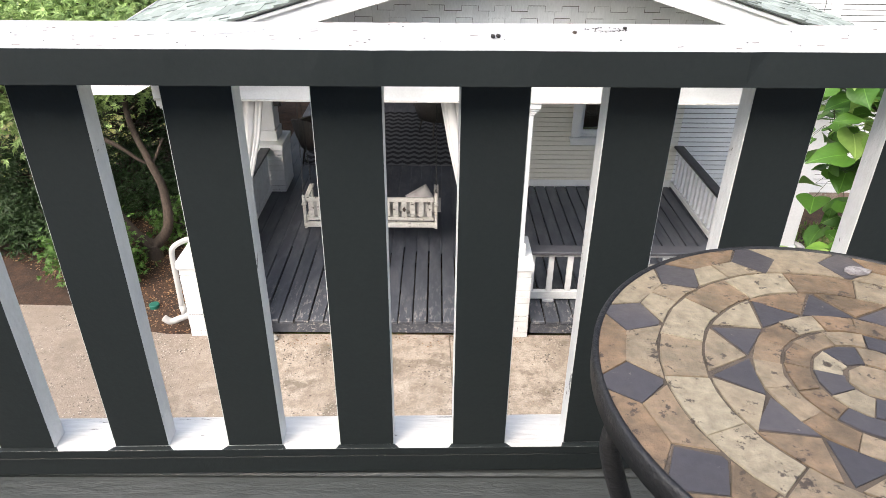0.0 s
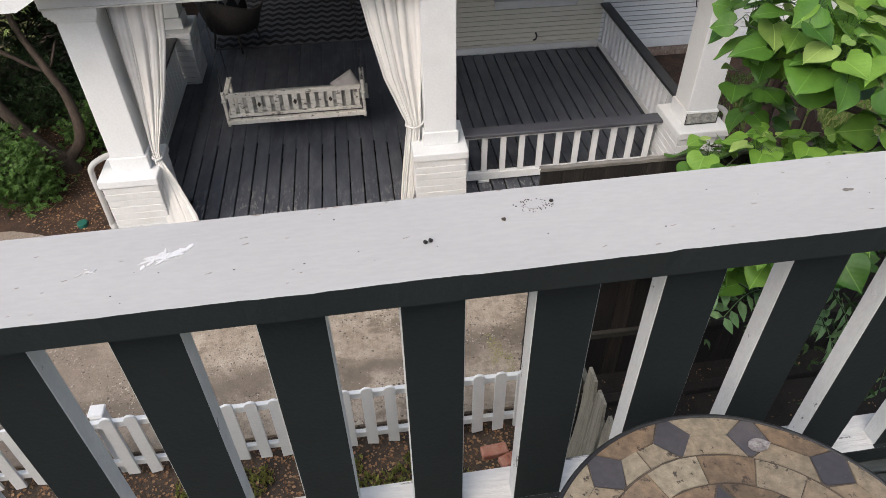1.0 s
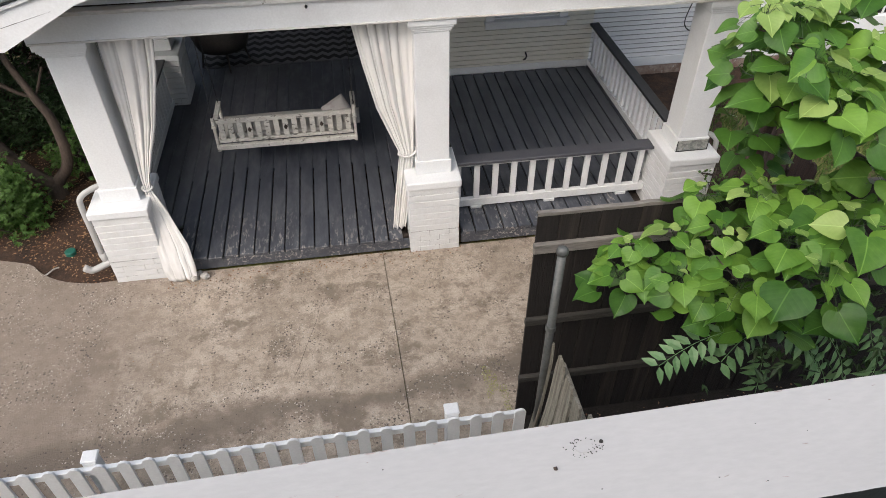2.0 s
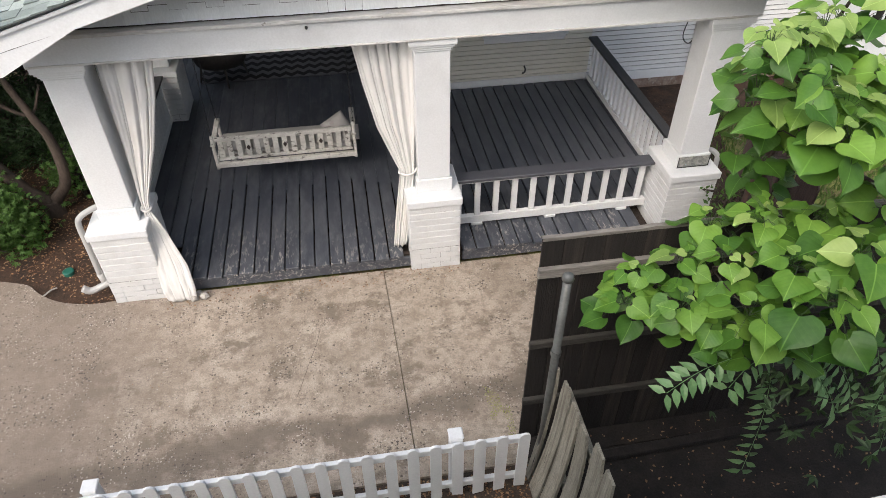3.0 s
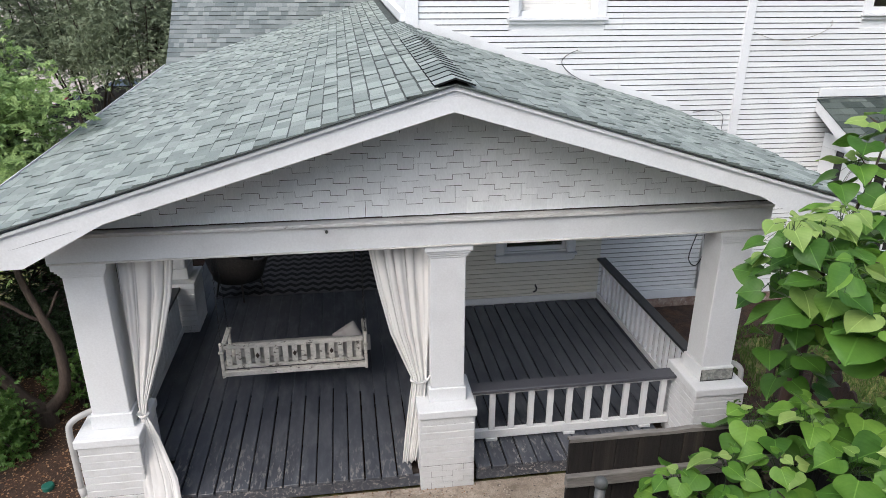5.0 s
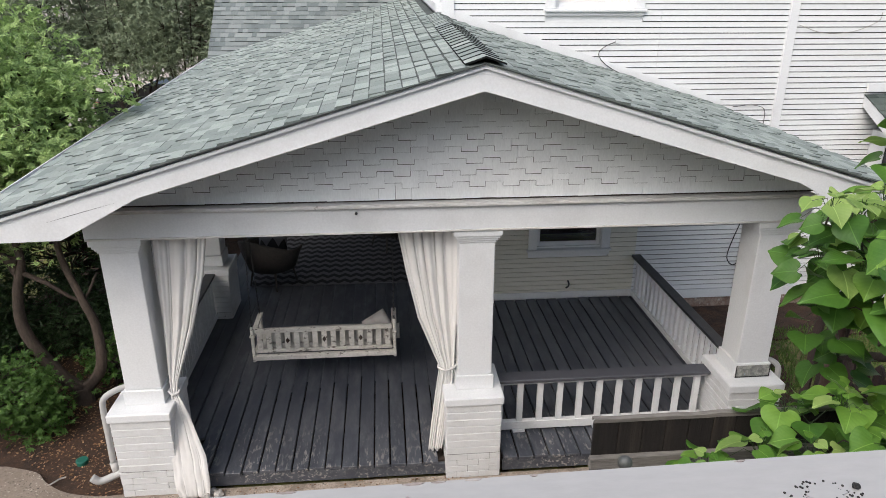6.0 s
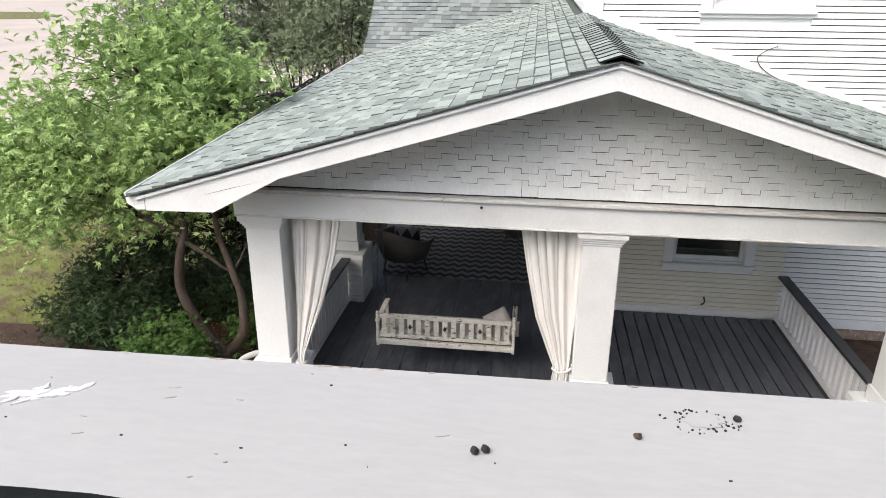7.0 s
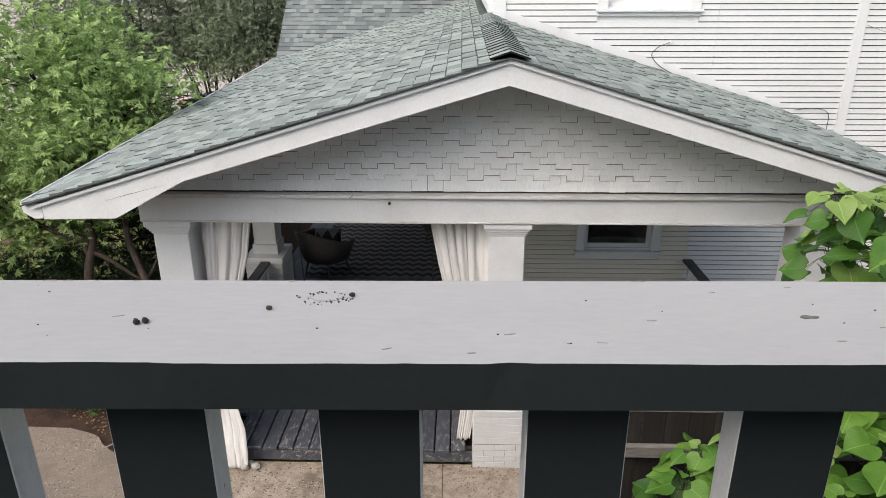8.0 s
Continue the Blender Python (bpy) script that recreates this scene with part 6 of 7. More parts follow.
def tree(name, base, label, paths, bark, leaf_mat, seed, blobs, clusters, per, size, angles, category="tree", **kw):
    t = thing(name, base, label, category)
    tips, (v, f) = crown_leaves(seed, blobs, clusters, per, size, angles, **kw)
    bm = bmesh.new()
    limbs(bm, paths)
    twigs(bm, paths, tips, max(1, len(tips) // 160), seed=seed)
    part("trunk", bm, bark, t, smooth=True)
    raw_mesh("crown", v, f, leaf_mat, t)
    return t


PALM = (-68, -34, 0, 34, 68)
tree("chaste_tree", (-3.42, 7.5, -0.03), "spreading shrubby tree with light green fingered leaves and bent limbs",
     [([(-3.45, 7.58, -0.05), (-3.45, 7.59, 0.04), (-3.46, 7.60, 0.14)], 0.115, 0.10),
      ([(-3.46, 7.60, 0.12), (-3.67, 7.62, 0.29), (-3.96, 7.66, 0.84), (-3.95, 7.70, 1.31), (-3.9, 7.8, 1.68), (-4.2, 8.1, 2.4), (-4.5, 8.4, 3.2)], 0.085, 0.02),
      ([(-3.45, 7.60, 0.10), (-3.23, 7.63, 0.38), (-3.22, 7.68, 0.86), (-3.33, 7.72, 1.18), (-3.6, 8.0, 1.7), (-3.6, 8.3, 2.4), (-3.8, 8.5, 3.4)], 0.07, 0.015),
      ([(-3.93, 7.75, 1.50), (-3.65, 7.7, 1.38), (-3.35, 7.75, 1.15), (-3.2, 7.9, 1.4)], 0.03, 0.012),
      ([(-3.92, 7.76, 1.6), (-4.6, 7.8, 1.85), (-5.4, 8.2, 2.1), (-6.2, 8.6, 2.6)], 0.05, 0.012),
      ([(-3.93, 7.74, 1.45), (-4.4, 8.3, 1.6), (-5.0, 9.0, 1.9), (-5.6, 9.5, 2.8)], 0.045, 0.012),
      ([(-4.3, 8.1, 2.0), (-4.2, 8.7, 2.8), (-4.4, 8.9, 3.9)], 0.03, 0.01)],
     BARK, LEAF_VITEX, 11,
     [((-4.6, 8.3, 2.65), (1.35, 1.2, 1.0)), ((-6.1, 8.6, 2.15), (1.2, 1.1, 0.75)), ((-3.75, 8.5, 2.75), (0.75, 1.2, 0.75)), ((-4.2, 8.7, 3.45), (0.7, 0.8, 0.55)), ((-5.3, 7.7, 2.0), (1.0, 0.7, 0.6)), ((-4.5, 8.2, 3.75), (0.55, 0.45, 0.3)), ((-3.2, 8.5, 3.2), (0.5, 0.5, 0.25))],
     840, 22, 0.088, PALM, spread=0.11, keep=lambda p: p[0] < (-2.65 if p[2] > 3.1 else -3.08 - max(0.0, 0.35 * (2.6 - p[2]))) and p[2] > 1.35, sprig=0.5)
for nm, base, blobs, mat, n, per, size, lab, ang in (
        ("shrub", (-3.95, 7.15, -0.03), [((-3.95, 7.15, 0.32), (0.42, 0.40, 0.36)), ((-3.62, 7.0, 0.12), (0.25, 0.22, 0.18))], LEAF_BRIGHT, 130, 22, 0.06, "low bright green bush in the mulch bed", PALM),
        ("shrub", (-5.3, 8.5, -0.03), [((-5.2, 8.6, 0.6), (0.8, 0.7, 0.7)), ((-4.75, 7.75, 0.42), (0.6, 0.45, 0.45)), ((-5.55, 7.9, 0.35), (0.5, 0.5, 0.38))], LEAF_DARK, 330, 30, 0.08, "dark evergreen shrub under the tree", (0, 60)),
        ("shrub", (-4.4, 9.8, -0.03), [((-4.4, 9.9, 0.9), (1.1, 0.8, 1.0)), ((-3.5, 10.6, 0.9), (0.6, 1.2, 1.0))], LEAF_DARK, 380, 30, 0.08, "tall dark shrub beside the porch", (0, 60)),
        ("shrub", (-3.9, 8.75, -0.03), [((-4.0, 8.8, 0.42), (0.75, 0.45, 0.45)), ((-3.3, 9.0, 0.4), (0.4, 0.6, 0.42))], LEAF_DARK, 230, 28, 0.075, "low dark bush behind the tree trunk", (0, 60)),
        ("shrub", (-3.5, 12.6, -0.03), [((-3.6, 12.6, 1.0), (0.6, 1.6, 1.1))], LEAF_DARK, 220, 28, 0.08, "dark shrub along the porch side", (0, 60)),
        ("shrub", (-3.2, 7.9, -0.03), [((-3.25, 8.0, 0.2), (0.35, 0.4, 0.28))], LEAF_BRIGHT, 50, 18, 0.055, "small green plant at the tree's foot", PALM)):
    tree(nm, base, lab, [([base, (base[0] + 0.02, base[1], base[2] + 0.15), tuple(np.array(blobs[0][0]))], 0.02, 0.008), ([base, (base[0] - 0.1, base[1] + 0.05, base[2] + 0.2), (blobs[0][0][0] - 0.2, blobs[0][0][1] + 0.1, blobs[0][0][2] + 0.1)], 0.016, 0.006)],
         DARKBARK, mat, int(abs(base[0] * 100 + base[1])), blobs, n, per, size, ang, category="shrub", spread=0.09, keep=lambda p: p[2] > 0.0 and p[0] < -2.75)
for k, (x, y, h) in enumerate(((-8.3, 18.6, 5.2), (-6.4, 19.2, 5.6), (-4.9, 18.4, 5.4), (-10.2, 19.6, 4.4), (-3.4, 19.5, 5.8))):
    rng = random.Random(40 + k)
    stems = []
    for s in range(9):
        a = rng.uniform(0, math.tau)
        r = rng.uniform(0.3, 1.1)
        stems.append(([(x + 0.15 * math.cos(a), y + 0.15 * math.sin(a), -0.06), (x + 0.4 * r * math.cos(a), y + 0.4 * r * math.sin(a), h * 0.25), (x + r * math.cos(a), y + r * math.sin(a), h * 0.55), (x + 1.2 * r * math.cos(a) + rng.uniform(-0.2, 0.2), y + 1.2 * r * math.sin(a), h * 0.9)], rng.uniform(0.03, 0.05), 0.008))
    tree("crape_myrtle", (x, y, -0.06), "many-stemmed grey-green shrub tree by the street", stems, DARKBARK, LEAF_GREY, 60 + k,
         [((x, y, h * 0.74), (1.35, 1.2, h * 0.27)), ((x + 0.5, y - 0.4, h * 0.58), (1.0, 0.9, h * 0.16)), ((x - 0.6, y - 0.3, h * 0.55), (0.8, 0.8, h * 0.14))], 380, 32, 0.12, (0, 50), spread=0.2, sprig=0.3)

tree("sapling", (3.80, 5.70, -0.034), "small leafy sapling beside the brick pier", [([(3.80, 5.70, -0.04), (3.74, 5.70, 0.3), (3.62, 5.71, 0.62), (3.46, 5.72, 0.80)], 0.009, 0.003), ([(3.74, 5.70, 0.3), (3.80, 5.66, 0.6), (3.78, 5.62, 0.85)], 0.006, 0.003)],
     DARKBARK, LEAF_BRIGHT, 91, [((3.66, 5.70, 0.66), (0.24, 0.12, 0.22)), ((3.80, 5.64, 0.75), (0.16, 0.14, 0.2)), ((3.44, 5.72, 0.80), (0.12, 0.05, 0.05))], 34, 7, 0.055, (0,), category="sapling", spread=0.05, slim=0.26)
# iron fence and a parked car behind the shrubs
irf = thing("iron_fence", (-6.0, 21.0, -0.06), "black iron fence with thin bars behind the shrubs", "fence")
for z in (0.25, 1.35):
    part("rail", box_bm(-11.0, -2.6, 20.985, 21.015, z, z + 0.035, 0.003), IRON, irf)
for k in range(60):
    x = -11.0 + 0.142 * k
    part("bar", tube_bm([(x, 21.0, -0.06), (x, 21.0, 1.5), (x, 21.0, 1.56)], [0.011, 0.011, 0.002], 6), IRON, irf)
car = thing("parked_car", (-6.6, 24.0, -0.045), "black parked car with red tail lights beyond the fence", "car")
bm = bmesh.new()
prism(bm, [(-9.0, 0.35), (-9.05, 0.85), (-8.6, 0.98), (-8.0, 1.02), (-7.4, 1.45), (-6.0, 1.47), (-5.2, 1.02), (-4.4, 0.90), (-4.3, 0.5), (-4.4, 0.3)], 1, 23.1, 24.85)
bmesh.ops.bevel(bm, geom=bm.edges[:], offset=0.05, segments=2, affect="EDGES", clamp_overlap=True)
part("body", bm, CARPAINT, car, smooth=False)
bm = bmesh.new()
prism(bm, [(-7.85, 1.04), (-7.38, 1.40), (-6.05, 1.42), (-5.4, 1.05)], 1, 23.09, 24.86)
part("window", bm, IRON, car)
for x in (-8.1, -5.2):
    for y in (23.08, 24.68):
        w = part("wheel", tube_bm([(x, y, 0.275), (x, y + 0.19, 0.275)], 0.32, 24), RUBBER, car)
        part("rim", tube_bm([(x, y - 0.005, 0.275), (x, y + 0.195, 0.275)], 0.19, 18), STEEL, w)
for y in (23.15, 24.45):
    part("tail_light", box_bm(-9.07, -8.9, y, y + 0.35, 0.72, 0.9, 0.02), REDLENS, car)

# ---- large-leaved tree over the fence ----
def heart_mesh(kind, material):
    """A heart-shaped leaf one unit long: lobes behind the stalk, a drawn-out tip, wavy rims."""
    rows = [(-0.155, 0.20), (-0.10, 0.36), (0.0, 0.475), (0.13, 0.54), (0.27, 0.55), (0.43, 0.495), (0.60, 0.385), (0.76, 0.235), (0.88, 0.11), (0.95, 0.045)]
    across = (-1, -0.68, -0.34, 0, 0.34, 0.68, 1)
    rnd = random.Random(kind)
    droop, cup, wave = rnd.uniform(0.10, 0.30), rnd.uniform(-0.16, 0.20), rnd.uniform(0.04, 0.085)
    lopside, twist = rnd.uniform(-0.06, 0.06), rnd.uniform(-0.12, 0.12)
    verts, faces = [], []
    for y, w in rows:
        yc = max(y, 0.0)
        for s in across:
            yy = yc + (y - yc) * abs(s) ** 1.4
            verts.append((s * w * (1 + lopside * s), yy, cup * abs(s) ** 1.5 * w + 0.05 * abs(s) * w - droop * yy * yy + wave * math.sin(6 * yy + 2.5 * s + kind) * abs(s) + twist * s * w * yy))
    n = len(across)
    for i in range(len(rows) - 1):
        for j in range(n - 1):
            a = n * i + j
            faces.append((a, a + 1, a + n + 1, a + n))
    verts.append((0.01 * twist, 1.03, -droop * 1.08))
    tip, last = len(verts) - 1, n * (len(rows) - 1)
    for j in range(n - 1):
        faces.append((last + j, last + j + 1, tip))
    me = bpy.data.meshes.new("leaf")
    me.from_pydata(verts, [], faces)
    uv = me.uv_layers.new(name="leaf_plane")
    for lp in me.loops:
        v = verts[lp.vertex_index]
        uv.data[lp.index].uv = (v[0] + 0.5, v[1])
    me.materials.append(material)
    me.shade_smooth()
    return me


HEARTS = [heart_mesh(k, LEAF_BIG) for k in range(9)]
YOUNG = [heart_mesh(k, LEAF_YOUNG) for k in range(9)]
cat = thing("catalpa_tree", (3.15, 4.75, -0.03), "young catalpa tree with large bright heart-shaped leaves over the fence", "tree")
branch_paths = [([(3.15, 4.75, -0.05), (3.12, 4.7, 0.8), (3.02, 4.62, 1.7), (2.95, 4.5, 2.5), (2.85, 4.35, 3.1)], 0.10, 0.012),
                ([(3.02, 4.6, 1.6), (2.8, 4.1, 1.9), (2.4, 3.6, 2.1), (1.9, 3.42, 2.0), (1.5, 3.38, 1.9)], 0.04, 0.008),
                ([(2.96, 4.5, 2.3), (2.75, 4.1, 2.6), (2.5, 3.7, 2.72), (2.3, 3.45, 2.72)], 0.025, 0.006),
                ([(2.9, 4.4, 2.8), (2.6, 4.15, 3.0), (2.3, 3.9, 3.15), (2.15, 3.8, 3.22)], 0.013, 0.004),
                ([(3.0, 4.55, 2.0), (3.15, 4.0, 2.25), (3.1, 3.4, 2.35), (2.8, 2.95, 2.3)], 0.035, 0.008),
                ([(2.9, 4.4, 2.9), (3.05, 4.4, 3.3), (3.15, 4.45, 3.65)], 0.014, 0.005)]
bm = bmesh.new()
limbs(bm, branch_paths[:1], 10)
trunk = part("trunk", bm, REDBARK, cat, smooth=True)
for pth in branch_paths[1:]:
    bm = bmesh.new()
    limbs(bm, [pth], 7)
    part("branch", bm, BARK, cat, smooth=True)
# whorls of leaves at the shoots' ends: place, leaf size, how young
SHOOTS = [((1.45, 3.37, 2.00), 0.15, 0), ((1.56, 3.50, 2.06), 0.12, 0), ((1.72, 3.22, 2.07), 0.15, 0), ((1.80, 3.45, 2.18), 0.13, 0.3), ((2.00, 3.33, 2.24), 0.15, 0.4), ((2.05, 3.66, 2.27), 0.14, 0),
          ((2.02, 3.05, 2.14), 0.17, 0), ((2.28, 3.16, 2.34), 0.17, 0), ((2.22, 3.48, 2.40), 0.14, 0.2), ((2.40, 3.62, 2.30), 0.14, 0), ((2.36, 2.95, 2.28), 0.18, 0), ((2.60, 3.12, 2.44), 0.19, 0.1),
          ((2.55, 3.42, 2.42), 0.16, 0), ((2.98, 3.40, 2.46), 0.18, 0), ((2.20, 3.03, 1.96), 0.16, 0), ((2.50, 2.95, 2.08), 0.17, 0),
          ((1.88, 3.12, 1.98), 0.16, 0), ((2.62, 3.30, 2.20), 0.15, 0),
          ((2.17, 3.82, 3.33), 0.12, 1), ((2.38, 3.62, 3.17), 0.16, 0.6), ((2.36, 3.74, 2.99), 0.18, 0.2), ((2.50, 3.42, 2.99), 0.19, 0.2), ((2.42, 3.92, 3.27), 0.14, 1), ((2.36, 4.14, 3.04), 0.13, 0.6),
          ((2.60, 3.62, 3.02), 0.19, 0.2), ((2.66, 4.08, 3.28), 0.15, 0.9), ((2.70, 3.42, 2.84), 0.21, 0), ((2.88, 4.28, 3.18), 0.16, 0.6), ((2.90, 3.80, 3.10), 0.19, 0.2), ((3.15, 4.48, 3.02), 0.16, 0.2),
          ((3.05, 4.52, 3.45), 0.16, 0.5), ((3.22, 4.20, 3.30), 0.18, 0.3), ((2.68, 3.85, 2.78), 0.19, 0), ((2.90, 3.45, 2.88), 0.21, 0), ((3.12, 3.85, 2.90), 0.20, 0),
          ((3.30, 4.40, 2.75), 0.18, 0), ((2.75, 4.30, 2.92), 0.15, 0.2), ((3.18, 4.50, 3.72), 0.15, 0.7), ((2.33, 3.88, 2.72), 0.13, 0.2), ((2.48, 3.92, 2.44), 0.13, 0), ((2.25, 3.92, 3.00), 0.12, 0.5)]
rng = np.random.default_rng(8)
stems_bm = bmesh.new()
far_v, far_f, far_uv, near_count = [], [], [], 0
for c, span, young in SHOOTS:
    c, span = np.array(c), span * rng.uniform(0.88, 1.02)
    turn = rng.uniform(0, math.tau)
    whorl = [(1, k) for k in range(6)] + [(0, k) for k in range(5)] + [(2, k) for k in range(2)]
    for ring, k in whorl:
        az = turn + math.tau * k / (6 if ring == 1 else 5 if ring == 0 else 2) + ring * 0.6 + rng.normal() * 0.22
        out = np.array([math.cos(az), math.sin(az), 0.0])
        reach = span * (rng.uniform(0.45, 0.85) if ring == 1 else rng.uniform(0.75, 1.25) if ring == 0 else rng.uniform(0.10, 0.25))
        drop = (rng.uniform(-0.03, 0.03) if ring == 1 else rng.uniform(-0.16, -0.06) if ring == 0 else 0.045)
        p = c + out * reach + np.array([0, 0, drop])
        az += rng.normal() * 0.75
        ahead = Vector((math.cos(az), math.sin(az), -rng.uniform(-0.05, 0.6) if ring < 2 else 0.1)).normalized()
        up = Vector((rng.normal() * 0.34 - 0.08 + 0.18 * out[0], rng.normal() * 0.34 - 0.15 + 0.18 * out[1], 1.0)).normalized()
        side = ahead.cross(up).normalized()
        up = side.cross(ahead).normalized()
        size = span * (rng.uniform(0.58, 1.15) if ring == 1 else rng.uniform(0.85, 1.25) if ring == 0 else rng.uniform(0.30, 0.5))
        wide = size * rng.uniform(0.92, 1.22)
        m = Matrix(((side.x, ahead.x, up.x, p[0]), (side.y, ahead.y, up.y, p[1]), (side.z, ahead.z, up.z, p[2]), (0, 0, 0, 1))) @ Matrix.Diagonal((wide, size, size, 1))
        kind = int(rng.integers(0, 9))
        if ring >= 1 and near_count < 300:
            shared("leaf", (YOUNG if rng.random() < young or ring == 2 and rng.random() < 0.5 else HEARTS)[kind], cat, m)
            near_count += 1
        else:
            # the rest, mostly inner leaves, take the green darkened for crown shade
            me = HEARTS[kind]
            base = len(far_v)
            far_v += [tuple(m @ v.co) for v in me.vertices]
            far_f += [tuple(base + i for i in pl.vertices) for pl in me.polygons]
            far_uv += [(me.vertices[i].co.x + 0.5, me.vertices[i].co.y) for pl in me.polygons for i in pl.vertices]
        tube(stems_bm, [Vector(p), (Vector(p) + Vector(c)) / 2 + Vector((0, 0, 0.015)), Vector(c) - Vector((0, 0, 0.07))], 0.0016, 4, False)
ob = raw_mesh("leaf_mass", far_v, far_f, LEAF_BIG_SHADED, cat, True)
ob["kind"] = "stuff"
ob.data.uv_layers.new(name="leaf_plane").data.foreach_set("uv", [w for q in far_uv for w in q])
ob = part("leaf_stalk_mass", stems_bm, LEAF_DARK, cat)
ob["kind"] = "stuff"
bm = bmesh.new()
twigs(bm, branch_paths, [(x, y, z - 0.05) for (x, y, z), *_ in SHOOTS], 1, 0.0028, 3)
part("twig_mass", bm, BARK, cat)["kind"] = "stuff"

# broken fence running back beside the tree
bf = thing("broken_fence", (3.75, 5.4, -0.034), "short weathered red-brown fence boards behind the tree", "fence")
rr = random.Random(23)
for k in range(9):
    y = 5.80 - 0.125 * k
    x, top = 3.74 + 0.03 * math.sin(k * 1.3), 1.60 - 0.004 * k + rr.uniform(-0.05, 0.04)
    bm = bmesh.new()
    w = 0.052
    prism(bm, [(y - w, -0.034), (y + w, -0.034), (y + w, top - 0.05), (y + w * 0.3, top), (y - w * 0.3, top - 0.004), (y - w, top - 0.055)], 0, x, x + 0.019)
    part("board", bm, REDWOOD, bf)
part("rail", box_bm(3.79, 3.825, 4.7, 5.85, 1.15, 1.23, 0.004), REDWOOD, bf)
# the fence's kickboard, added as a squared timber lying at its foot
tim = thing("fence_kickboard", (2.5, 3.545, -0.03), "fence kickboard, set as a grey timber on the soil", "timber")
part("timber", box_bm(-1.3, 1.3, -0.04, 0.04, 0.0, 0.07, 0.008, m=Matrix.Translation((2.5, 3.545, -0.03)) @ Matrix.Rotation(radians(1.6), 4, "Z")), DARKWOOD, tim)

# hanging feather-leaved vine under it
vine = thing("feather_leaf_plant", (2.5, 3.0, 1.9), "dark green feather-leaved plant hanging by the fence", "plant")
rg = random.Random(12)
SPRAYS = [[(2.35, 3.1, 1.65), (2.35, 3.02, 1.4), (2.35, 2.95, 1.09), (2.31, 2.88, 0.70)],
          [(2.0, 3.0, 1.78), (1.83, 2.97, 1.76), (1.7, 2.94, 1.72), (1.57, 2.9, 1.67)],
          [(2.43, 3.05, 1.62), (2.57, 3.0, 1.55), (2.68, 2.95, 1.42), (2.80, 2.9, 1.20)],
          [(2.66, 3.05, 1.68), (2.74, 3.0, 1.56), (2.83, 2.95, 1.42), (2.86, 2.9, 1.29)],
          [(2.94, 3.0, 1.68), (2.98, 2.95, 1.55), (3.04, 2.9, 1.42), (3.02, 2.86, 1.25)],
          [(2.32, 3.1, 1.60), (2.2, 3.05, 1.64), (2.1, 3.0, 1.64), (2.0, 2.95, 1.56)],
          [(2.38, 3.1, 1.66), (2.46, 3.0, 1.64), (2.54, 2.92, 1.58), (2.62, 2.86, 1.46)],
          [(3.2, 3.0, 1.45), (3.24, 2.95, 1.25), (3.26, 2.9, 1.0), (3.28, 2.85, 0.75)]]
for way in SPRAYS:
    sm = smooth_path([Vector(p) for p in way], 5)
    bm = bmesh.new()
    tube(bm, sm, 0.0024, 4)
    gone, due = 0.0, 0.03
    for a, b in zip(sm, sm[1:]):
        gone += (b - a).length
        if gone < due:
            continue
        due = gone + 0.052
        d = (b - a).normalized()
        s = d.cross(Vector((0, -0.35, 1))).normalized()
        n_ = s.cross(d).normalized()
        if n_.z < 0:
            n_ = -n_
        for sgn in (-1, 1):
            ln = rg.uniform(0.09, 0.125)
            o = (s * sgn * 0.9 + d * rg.uniform(0.3, 0.6) + n_ * rg.uniform(-0.35, 0.15)).normalized()
            e = o.cross(n_).normalized() * ln * rg.uniform(0.20, 0.25)
            root = b + o * 0.006
            mid = [root, root + o * ln * 0.30 - n_ * 0.002, root + o * ln * 0.62 - n_ * 0.005, root + o * ln - n_ * ln * 0.16]
            rim = [[mid[1] + e * g + n_ * 0.007, mid[2] + e * g * 0.78 + n_ * 0.004] for g in (-1, 1)]
            mv = [bm.verts.new(q) for q in mid]
            for g in (0, 1):
                r1, r2 = (bm.verts.new(q) for q in rim[g])
                for fc in ((mv[0], r1, mv[1]), (mv[1], r1, r2, mv[2]), (mv[2], r2, mv[3])):
                    bm.faces.new(fc if g else tuple(reversed(fc)))
    part("leaf_spray", bm, LEAF_PIN, vine)
_, (v, f) = crown_leaves(77, [((3.0, 3.0, 1.5), (0.7, 0.5, 0.6)), ((3.6, 3.3, 1.8), (0.6, 0.5, 0.8)), ((2.4, 3.45, 1.75), (0.5, 0.25, 0.3))], 24, 14, 0.09, (-40, 0, 40), spread=0.14)
ob = raw_mesh("undergrowth", v, f, LEAF_DARK, vine)

# ---- grass, leaf litter, weeds ----
def scatter(seed, n, x0, x1, y0, y1, z, size, slim, upright, keep=None):
    rng = np.random.default_rng(seed)
    pos = np.stack([rng.uniform(x0, x1, n), rng.uniform(y0, y1, n), np.full(n, z)], 1)
    if keep is not None:
        pos = pos[np.array([keep(p) for p in pos])]
    n = len(pos)
    if upright:
        ahead = np.stack([rng.normal(size=n) * 0.45, rng.normal(size=n) * 0.45, np.ones(n)], 1)
        nrm = np.stack([rng.normal(size=n), rng.normal(size=n), np.zeros(n)], 1)
    else:
        ahead = np.stack([rng.normal(size=n), rng.normal(size=n), rng.normal(size=n) * 0.25], 1)
        nrm = np.stack([rng.normal(size=n) * 0.35, rng.normal(size=n) * 0.35, np.ones(n)], 1)
        pos[:, 2] += rng.uniform(0.0, 0.02, n)
    ln = size * rng.uniform(0.5, 1.5, n)
    return leaf_mesh(pos, nrm, ahead, ln, ln * slim, (0.0,))


